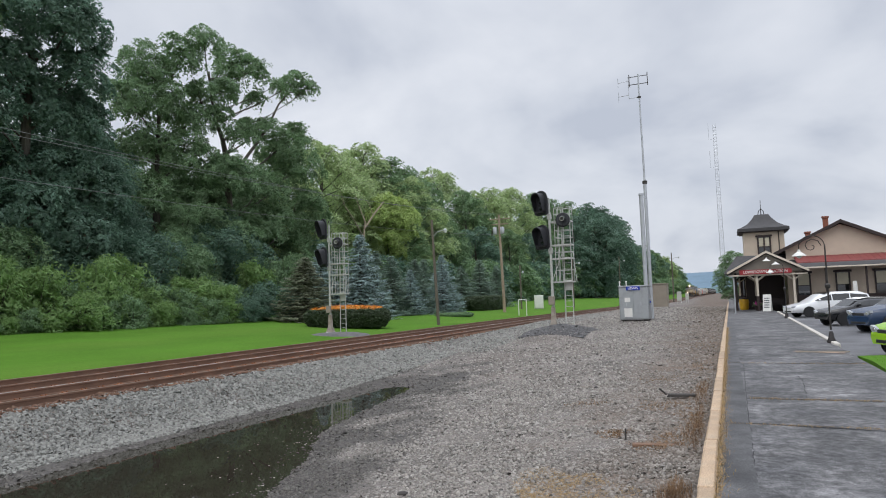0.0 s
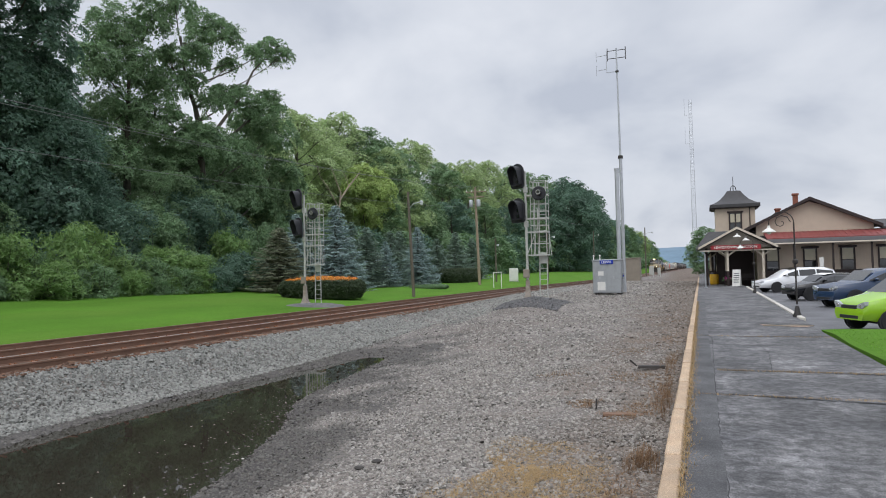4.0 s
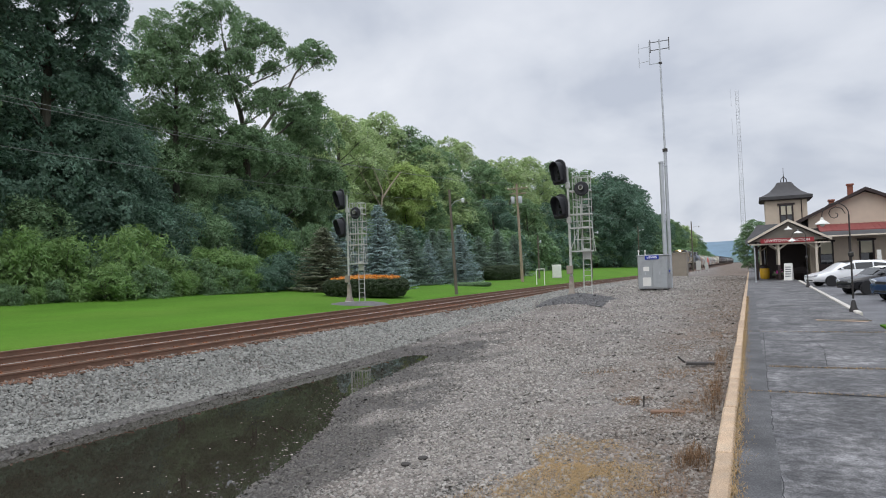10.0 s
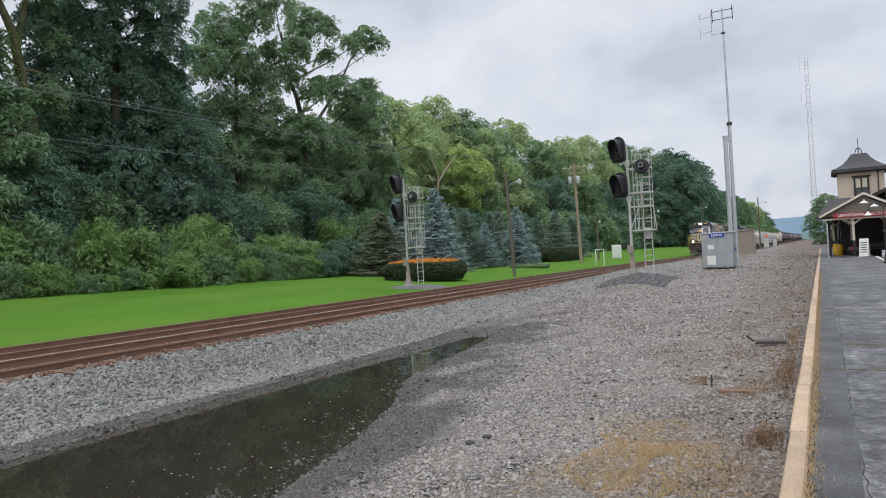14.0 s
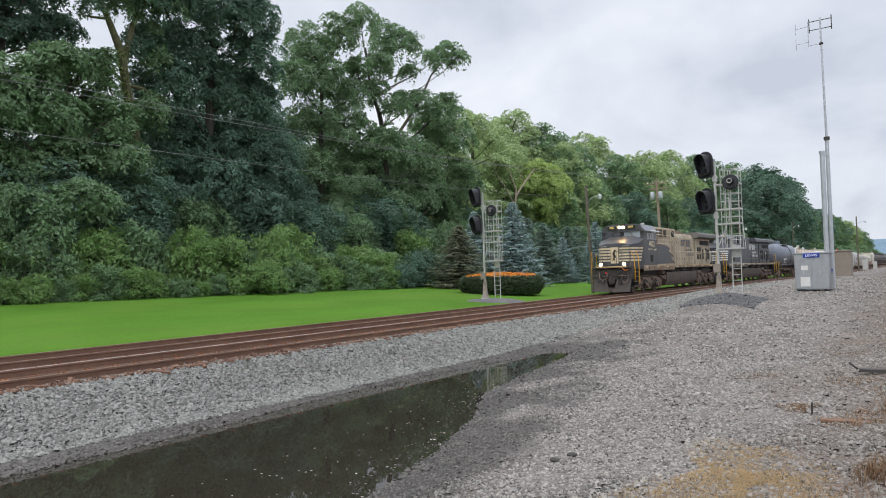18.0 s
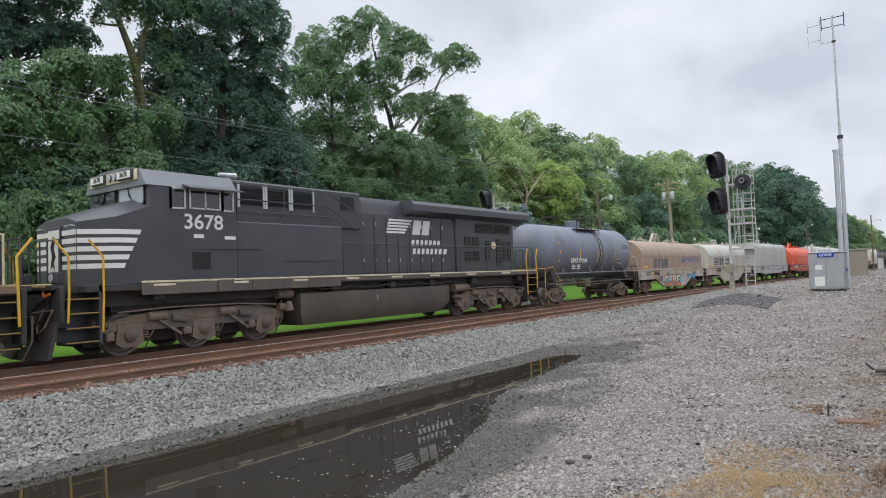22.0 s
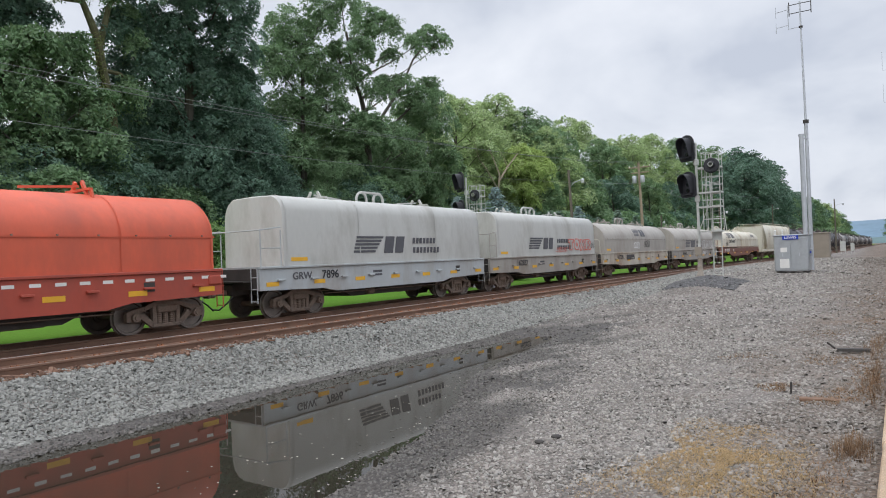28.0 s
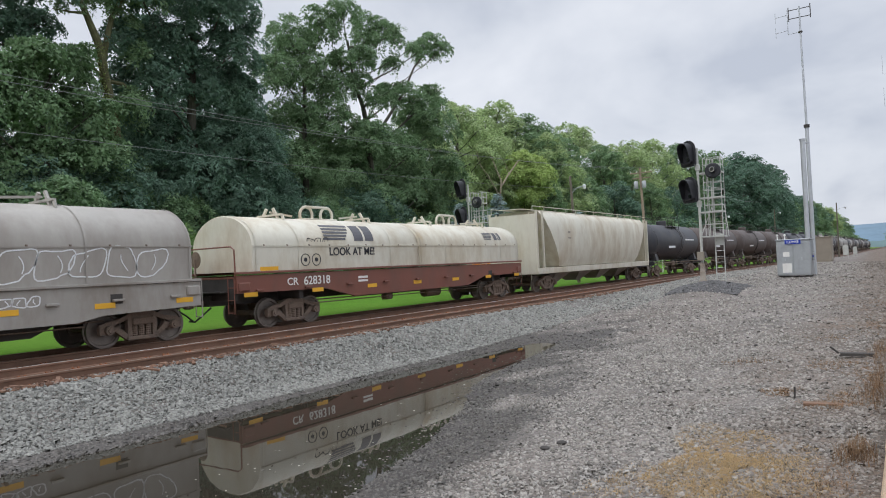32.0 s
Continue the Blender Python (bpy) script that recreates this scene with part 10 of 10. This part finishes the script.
# distant ridge; the blue of the air's haze is put into its base colour
ridge_m = material("hazed_woods", (0.13, 0.20, 0.26), rough=1.0, vary=0.16, scale=0.012, fine=0.08, bump=0)
g = Geo()
n = 60
rows = []
for j in range(7):
    t = j / 6
    row = []
    for i in range(n):
        x = lerp(-1500, 1500, i / (n - 1))
        prof = 62 + 22 * math.sin(x * 0.0022 + 0.9) + 9 * noise.noise(Vector((x * 0.006, 3.1, 0)))
        row.append((x, 2000 + 500 * t, prof * math.sin(t * math.pi / 2) - 4))
    rows.append(row)
g.loft(rows, closed=False, caps=False)
tagged(part("backdrop", g, ridge_m), "wooded ridge in the far distance, coloured blue-green by haze", "hill", kind="structure")
g = Geo()
rows = []
for j in range(4):
    rows.append([(lerp(-400, 500, i / 39), 900 + 60 * j, (9 + 4 * noise.noise(Vector((i * 0.8, 7.0, 0)))) * math.sin(j / 3 * math.pi / 2)) for i in range(40)])
g.loft(rows, closed=False, caps=False)
# greyed blue-green base: distance haze is mixed into the trees' colour
tagged(part("tree_belt", g, material("hazed_tree_belt", (0.085, 0.14, 0.14), rough=1.0, vary=0.25, scale=0.03, fine=0.3, bump=0.0)), "far belt of green trees across the line", "woods", kind="structure")

# ---- stones, weeds, dry grass, litter on the ground ----
def stone_field(name, label, boxes, mat, seed, sink=0.25):
    """Angular stones: each an uneven octahedron-like lump, laid on the ground. boxes: x0, x1, y0, y1, count, size."""
    rng = np.random.default_rng(seed)
    base = np.array([(-1, -0.7, -0.4), (0.9, -0.8, -0.5), (1.0, 0.7, -0.4), (-0.8, 0.9, -0.5), (-0.6, -0.5, 0.6), (0.7, -0.4, 0.5), (0.5, 0.6, 0.7), (-0.7, 0.4, 0.5)])
    faces = np.array([(4, 5, 6, 7), (0, 1, 5, 4), (1, 2, 6, 5), (2, 3, 7, 6), (3, 0, 4, 7)])
    vs = []
    for x0, x1, y0, y1, n, size in boxes:
        xs, ys = rng.uniform(x0, x1, n), rng.uniform(y0, y1, n)
        zs = np.array([ground_z(a, b) for a, b in zip(xs, ys)])
        s = size * np.minimum(rng.lognormal(0, 0.3, n), 1.9)
        ang = rng.uniform(0, 2 * math.pi, (n, 2))
        v = base[None] * (1 + rng.uniform(-0.5, 0.5, (n, 8, 3))) * (s[:, None, None] * rng.uniform(0.6, 1.1, (n, 1, 3)))
        ca, sa, cb, sb = np.cos(ang[:, :1]), np.sin(ang[:, :1]), np.cos(ang[:, 1:] * 0.2), np.sin(ang[:, 1:] * 0.2)
        x, y, z = v[..., 0], v[..., 1], v[..., 2]
        y, z = y * cb - z * sb, y * sb + z * cb
        x, y = x * ca - y * sa, x * sa + y * ca
        vs.append(np.stack([x + xs[:, None], y + ys[:, None], z + zs[:, None] + (s * (0.35 - sink))[:, None]], -1).reshape(-1, 3))
    v = np.concatenate(vs)
    k = len(v) // 8
    f = (faces[None] + 8 * np.arange(k)[:, None, None]).reshape(-1)
    me = bpy.data.meshes.new(name)
    me.vertices.add(len(v))
    me.vertices.foreach_set("co", v.astype(np.float32).ravel())
    me.loops.add(len(f))
    me.loops.foreach_set("vertex_index", f.astype(np.int32))
    me.polygons.add(k * 5)
    me.polygons.foreach_set("loop_start", np.arange(0, len(f), 4, dtype=np.int32))
    me.update(calc_edges=True)
    me.materials.append(mat)
    return tagged(new(name, me), label, "stones", kind="stuff")


stone_field("ballast", "loose grey crushed-stone ballast on the track shoulder", [(-12.6, -10.45, 1.5, 13, 30000, 0.027), (-12.6, -10.4, 13, 26, 18000, 0.031), (-12.6, -9.4, 26, 60, 13000, 0.038), (-14.9, -12.3, 2, 60, 3000, 0.03)], stone_m, 1)
stone_field("gravel", "loose mixed gravel over the yard", [(-6.9, -0.4, 3.8, 10, 27000, 0.0168), (-9.0, -0.4, 10, 18, 19000, 0.021), (-11.4, -0.4, 18, 42, 16000, 0.030), (-10.9, -9.6, 2, 18, 6000, 0.022), (-12.0, -0.4, 42, 85, 9000, 0.05)], pebble_m, 2)
stone_field("heap_stones", "dark broken stone heaped at the signal's foot", [(-9.4, -6.3, 31, 35.6, 5200, 0.05)], heap_m, 3)

rng = np.random.default_rng(44)
g = Geo()
for i in range(300):
    y = rng.uniform(4.0, 16.5)
    x = curve_at(NEAR_SHORE, y) - abs(rng.normal(0, 0.32)) - 0.02
    q = rng.uniform(0.007, 0.024)
    g.add([(x + q * a, y + q * b, WATER + q * c) for a, b, c in ((-1, -0.7, -0.5), (0.9, -0.8, -0.5), (1, 0.7, -0.5), (-0.8, 0.9, -0.5), (-0.5, -0.4, 0.35), (0.6, -0.4, 0.3), (0.5, 0.5, 0.4), (-0.6, 0.4, 0.3))], [(4, 5, 6, 7), (0, 1, 5, 4), (1, 2, 6, 5), (2, 3, 7, 6), (3, 0, 4, 7)])
tagged(part("shore_stones", g, pebble_m), "wet stones breaking the surface along the puddle's margin", "stones", kind="stuff")

flake_m = material("rust_flakes", (0.150, 0.083, 0.053), rough=0.9, vary=0.3, scale=6, fine=40, bump=0.3, island=0.5, tint=(0.16, 0.085, 0.055))
stone_field("rust_flakes", "orange rust flakes and stained stones along the rail", [(-12.68, -12.30, 2, 30, 5200, 0.03), (-12.68, -12.25, 30, 70, 2600, 0.045)], flake_m, 4, -0.15)
rg = random.Random(31)
for i in range(90):
    y = 3 + i * 0.52 + rg.uniform(-0.1, 0.1)
    x = rg.uniform(-12.5, -12.22)
    c = thing("tie_splinter", "rotten splinter of a wooden tie, stained orange", "wood scrap", pose(x, y, ground_z(x, y) + 0.035, rg.uniform(-8, 8), rg.uniform(-8, 8), rg.uniform(-30, 30)), "splinters of rotten ties")
    L = rg.uniform(0.10, 0.26)
    part("splinter", Geo().loft([[(-L, -0.04, -0.02), (-L * 0.9, 0.05, -0.02), (-L, 0.04, 0.015), (-L * 1.1, -0.03, 0.015)], [(L, -0.03, -0.02), (L * 0.8, 0.03, -0.02), (L * 0.9, 0.03, 0.012), (L, -0.03, 0.012)]]), (tie_m, flake_m)[i % 3 > 0], c)

straw_m = material("dry_grass", (0.33, 0.215, 0.11), rough=0.9, vary=0.2, bump=0, island=0.3, tint=(0.32, 0.24, 0.10))
brownweed_m = material("brown_weed", (0.19, 0.115, 0.062), rough=0.9, vary=0.25, bump=0, island=0.35)


def blades(name, pts, height, width, mat, seed, lean=0.6, zf=None):
    """Grass blades as narrow bent strips."""
    rng = np.random.default_rng(seed)
    pts = np.asarray(pts)
    n = len(pts)
    z = np.array([(zf or ground_z)(a, b) for a, b in pts]) - 0.005
    h = height * rng.uniform(0.5, 1.25, n)
    a = rng.uniform(0, 2 * math.pi, n)
    d = np.stack([np.cos(a), np.sin(a)], 1)
    l = h * rng.uniform(0.2, 1.0, n) * lean
    w = np.stack([-d[:, 1], d[:, 0]], 1) * width / 2
    p0 = np.concatenate([pts, z[:, None]], 1)
    p1 = np.concatenate([pts + d * (l * 0.35)[:, None], (z + h * 0.6)[:, None]], 1)
    p2 = np.concatenate([pts + d * l[:, None], (z + h * (1 - 0.25 * lean))[:, None]], 1)
    W = np.concatenate([w, np.zeros((n, 1))], 1)
    v = np.stack([p0 - W, p0 + W, p1 + W * 0.8, p1 - W * 0.8, p2], 1).reshape(-1, 3)
    f = []
    me = bpy.data.meshes.new(name)
    idx = np.arange(n)[:, None] * 5
    quads = (idx + np.array([0, 1, 2, 3])).ravel()
    tris = (idx + np.array([3, 2, 4])).ravel()
    me.vertices.add(len(v))
    me.vertices.foreach_set("co", v.astype(np.float32).ravel())
    me.loops.add(n * 7)
    me.loops.foreach_set("vertex_index", np.concatenate([quads, tris]).astype(np.int32))
    me.polygons.add(n * 2)
    me.polygons.foreach_set("loop_start", np.concatenate([np.arange(n) * 4, n * 4 + np.arange(n) * 3]).astype(np.int32))
    me.update(calc_edges=True)
    me.materials.append(mat)
    return me


def patch(x, y, rx, ry, n, seed, power=0.6):
    rng = np.random.default_rng(seed)
    a, r = rng.uniform(0, 2 * math.pi, n), rng.uniform(0, 1, n) ** power
    k = 1 + 0.3 * np.sin(3 * a + seed) + 0.2 * np.sin(5 * a + 2 * seed)
    return np.stack([x + rx * r * k * np.cos(a), y + ry * r * k * np.sin(a)], 1)


tagged(new("dry_grass", blades("dry_grass", np.concatenate([patch(-1.75, 6.9, 0.62, 1.25, 11000, 1), patch(-1.3, 5.9, 0.55, 0.95, 4200, 2), patch(-2.4, 5.8, 0.35, 0.6, 700, 9)]), 0.04, 0.0045, straw_m, 1, 2.6)), "patch of flattened straw-coloured dry grass in the gravel", "grass", kind="stuff")
tagged(new("edge_weeds", blades("edge_weeds", np.concatenate([patch(-0.6, 7.0, 0.17, 0.4, 650, 3, 0.7), patch(-0.55, 10.5, 0.12, 1.4, 700, 4), patch(-0.6, 14, 0.16, 2.0, 600, 5)]), 0.15, 0.003, brownweed_m, 2, 0.8)), "tufts of brown dead weeds along the platform edge", "weeds", kind="stuff")
tagged(new("weed_mats", blades("weed_mats", np.concatenate([patch(-1.7, 10.2, 0.22, 0.35, 700, 6), patch(-1.0, 9.3, 0.35, 0.3, 600, 7), patch(-1.2, 12.6, 0.5, 0.5, 700, 8), patch(-0.8, 9.8, 0.3, 0.6, 500, 10), patch(-0.75, 6.0, 0.3, 0.9, 700, 11), patch(-0.7, 11.6, 0.25, 0.8, 500, 12), patch(-1.5, 16.5, 0.6, 0.9, 600, 13), patch(-0.8, 19, 0.35, 2.2, 800, 14), patch(-2.6, 13.2, 0.5, 0.4, 350, 15), patch(-0.9, 26, 0.5, 3.0, 900, 16)]), 0.045, 0.007, brownweed_m, 3, 1.6)), "low mats of reddish brown weeds in the gravel", "weeds", kind="stuff")
rng = np.random.default_rng(5)
pts = np.stack([-0.2 + np.abs(rng.normal(0, 0.05, 9000)) * (0.45 + 0.9 * rng.uniform(0, 1, 9000) ** 3), rng.uniform(3.5, 34, 9000)], 1)
tagged(new("joint_grass", blades("joint_grass", pts, 0.05, 0.005, straw_m, 6, 1.8, lambda x, y: PLAT_Z + 0.004)), "dry grass growing in the joint behind the coping", "grass", kind="stuff")
grass_blade = leaf_material("grass_blade", (0.13, 0.30, 0.02), (0.16, 0.30, 0.03))
pts = np.stack([rng.uniform(2.95, 6, 5000), rng.uniform(11, 19.2, 5000)], 1)
tagged(new("lawn_grass", blades("patch_grass", pts, 0.035, 0.008, grass_blade, 8, 1.2, lambda x, y: 0.0)), "short blades of grass beside the car park", "grass", kind="stuff")

c = thing("iron_stake", "short rusty iron stake in the gravel", "stake", pose(-1.45, 9.75, ground_z(-1.45, 9.75)))
part("rod", Geo().cyl((0, 0, -0.1), (0.01, 0, 0.16), 0.014, n=6), dark_m, c)
c = thing("plank_scrap", "dark broken plank lying on the gravel", "plank", pose(-0.95, 13.4, ground_z(-0.95, 13.4) + 0.03, 4, 3, 12))
part("board", Geo().loft([[(-0.26, -0.06, 0), (0.26, -0.05, 0.02), (0.24, 0.06, 0.02), (-0.2, 0.06, 0)], [(-0.22, -0.05, 0.05), (0.27, -0.04, 0.07), (0.25, 0.05, 0.07), (-0.24, 0.05, 0.05)]]), dark_m, c)
part("splinter", Geo().beam((-0.25, 0, 0.04), (-0.38, 0.02, 0.14), 0.03, 0.03), dark_m, c)
c = thing("red_plank", "reddish rotten board sunk in the gravel", "plank", pose(-1.02, 9.35, ground_z(-1.02, 9.35) + 0.01, 0, 0, 8))
part("board", Geo().box(-0.28, 0.28, -0.06, 0.06, -0.03, 0.015, 0.01), tie_m, c)
for i, (x, y) in enumerate(((-3.75, 6.95), (-3.65, 7.2), (-2.9, 15.5), (-4.4, 24.0))):
    c = thing("dark_stone", "dark lump of stone on the gravel", "stone", pose(x, y, ground_z(x, y) + 0.03, 0, 0, i * 40), "dark stones")
    g = Geo().ball((0, 0, -0.01), 0.045, 6, 1.5, 1.0, 0.6)
    part("lump", g, dark_m, c)

# floating leaves and foam specks on the puddle
rng = np.random.default_rng(12)
n = 170
ys = rng.uniform(3.5, 13.5, n)
fr = rng.uniform(0.35, 0.98, n) ** 0.6
xs = np.array([lerp(curve_at(FAR_SHORE, b), curve_at(NEAR_SHORE, b), a) for a, b in zip(fr, ys)])
g = Geo()
for x, y in zip(xs, ys):
    s = rng.uniform(0.005, 0.018)
    a = rng.uniform(0, 6.28)
    g.add([(x + s * math.cos(a + t) * (1 + 0.6 * (k % 2)), y + s * math.sin(a + t), WATER + 0.003) for k, t in enumerate((0, 1.2, 2.5, 3.8, 5.0))], [(0, 1, 2, 3, 4)])
tagged(part("floating_specks", g, material("foam_speck", (0.42, 0.40, 0.34), rough=0.7, island=0.4)), "pale specks and leaf bits floating on the puddle", "debris", kind="stuff")

# cracks and joints of the asphalt
crack_m = material("crack_dark", (0.03, 0.03, 0.032), rough=0.9, vary=0.2)


def crack(label, pts, w, seed, mat=crack_m):
    rr = random.Random(seed)
    g = Geo()
    k = []
    for (x0, y0), (x1, y1) in zip(pts, pts[1:]):
        m = max(int(math.hypot(x1 - x0, y1 - y0) / 0.15), 1)
        k += [(lerp(x0, x1, i / m), lerp(y0, y1, i / m)) for i in range(m)]
    k.append(pts[-1])
    rows = []
    for i, (x, y) in enumerate(k):
        d = Vector((pts[-1][0] - pts[0][0], pts[-1][1] - pts[0][1], 0)).normalized()
        nrm = Vector((-d.y, d.x, 0))
        o = rr.uniform(-0.012, 0.012)
        ww = w * rr.uniform(0.5, 1.3)
        p = Vector((x, y, PLAT_Z + 0.002)) + nrm * o
        rows.append([p - nrm * ww, p + nrm * ww])
    g.loft(rows, closed=False, caps=False)
    tagged(part("pavement_crack", g, mat), label, "crack", "cracks of the platform", "structure")


crack("long crack along the asphalt platform", [(0.17, 3.6), (0.13, 6.4), (0.14, 9.1), (0.16, 12.2), (0.2, 17)], 0.005, 1)
crack("transverse joint across the asphalt platform", [(-0.12, 9.6), (0.15, 9.5), (1.84, 9.28), (2.7, 9.2)], 0.024, 2)
crack("transverse joint across the asphalt platform", [(0.15, 11.65), (1.2, 11.7), (2.7, 11.6)], 0.02, 3)
crack("transverse joint across the asphalt platform", [(-0.15, 17.2), (1.2, 17.25), (2.7, 17.45)], 0.02, 4)
crack("transverse joint across the asphalt platform", [(1.4, 21.2), (2.2, 20.9), (2.8, 20.85)], 0.03, 5)
broken_m = material("broken_edge_gravel", (0.33, 0.23, 0.17), rough=0.9, vary=0.3, scale=8, fine=60, bump=0.6)
crack("broken joint filled with reddish gravel", [(1.55, 20.75), (2.0, 20.45), (2.4, 20.2), (2.65, 20.05)], 0.13, 9, broken_m)
crack("transverse joint across the asphalt platform", [(-0.15, 25.4), (1.2, 25.5), (2.8, 25.4)], 0.02, 6)
crack("transverse joint across the asphalt platform", [(-0.15, 33.0), (1.4, 33.1), (2.8, 33.0)], 0.02, 7)
crack("fine branching crack of the asphalt platform", [(0.16, 7.6), (0.7, 7.9), (1.3, 7.7), (1.9, 8.1)], 0.003, 8)
crack("fine branching crack of the asphalt platform", [(1.0, 11.7), (1.15, 14.0), (1.05, 17.2)], 0.005, 10)
rng = np.random.default_rng(21)
pts = np.concatenate([np.stack([rng.uniform(-0.1, 2.6, 500), 9.42 + rng.normal(0, 0.03, 500)], 1) - np.stack([np.zeros(500), np.zeros(500)], 1), np.stack([rng.uniform(0.2, 2.7, 650), 11.66 + rng.normal(0, 0.04, 650)], 1), np.stack([rng.uniform(-0.1, 2.7, 400), 17.3 + rng.normal(0, 0.06, 400)], 1)])
tagged(new("crack_grass", blades("crack_grass", pts, 0.03, 0.006, straw_m, 22, 1.2, lambda x, y: PLAT_Z)), "dry grass growing in the joints of the asphalt", "grass", kind="stuff")


def motions():
    for car, s in TRAIN:
        rows = []
        for t in range(33):
            y = FRONT - SPEED * t + s
            a, b = bend(y + 2.5), bend(y + 12.5)
            rows.append((t, pose(TRACKS[1][0] + a - (b - a) / 4, y, TRACKS[1][1], 0, 0, math.degrees(math.atan2(a - b, 10.0)))))
        walk(car, rows)


motions()
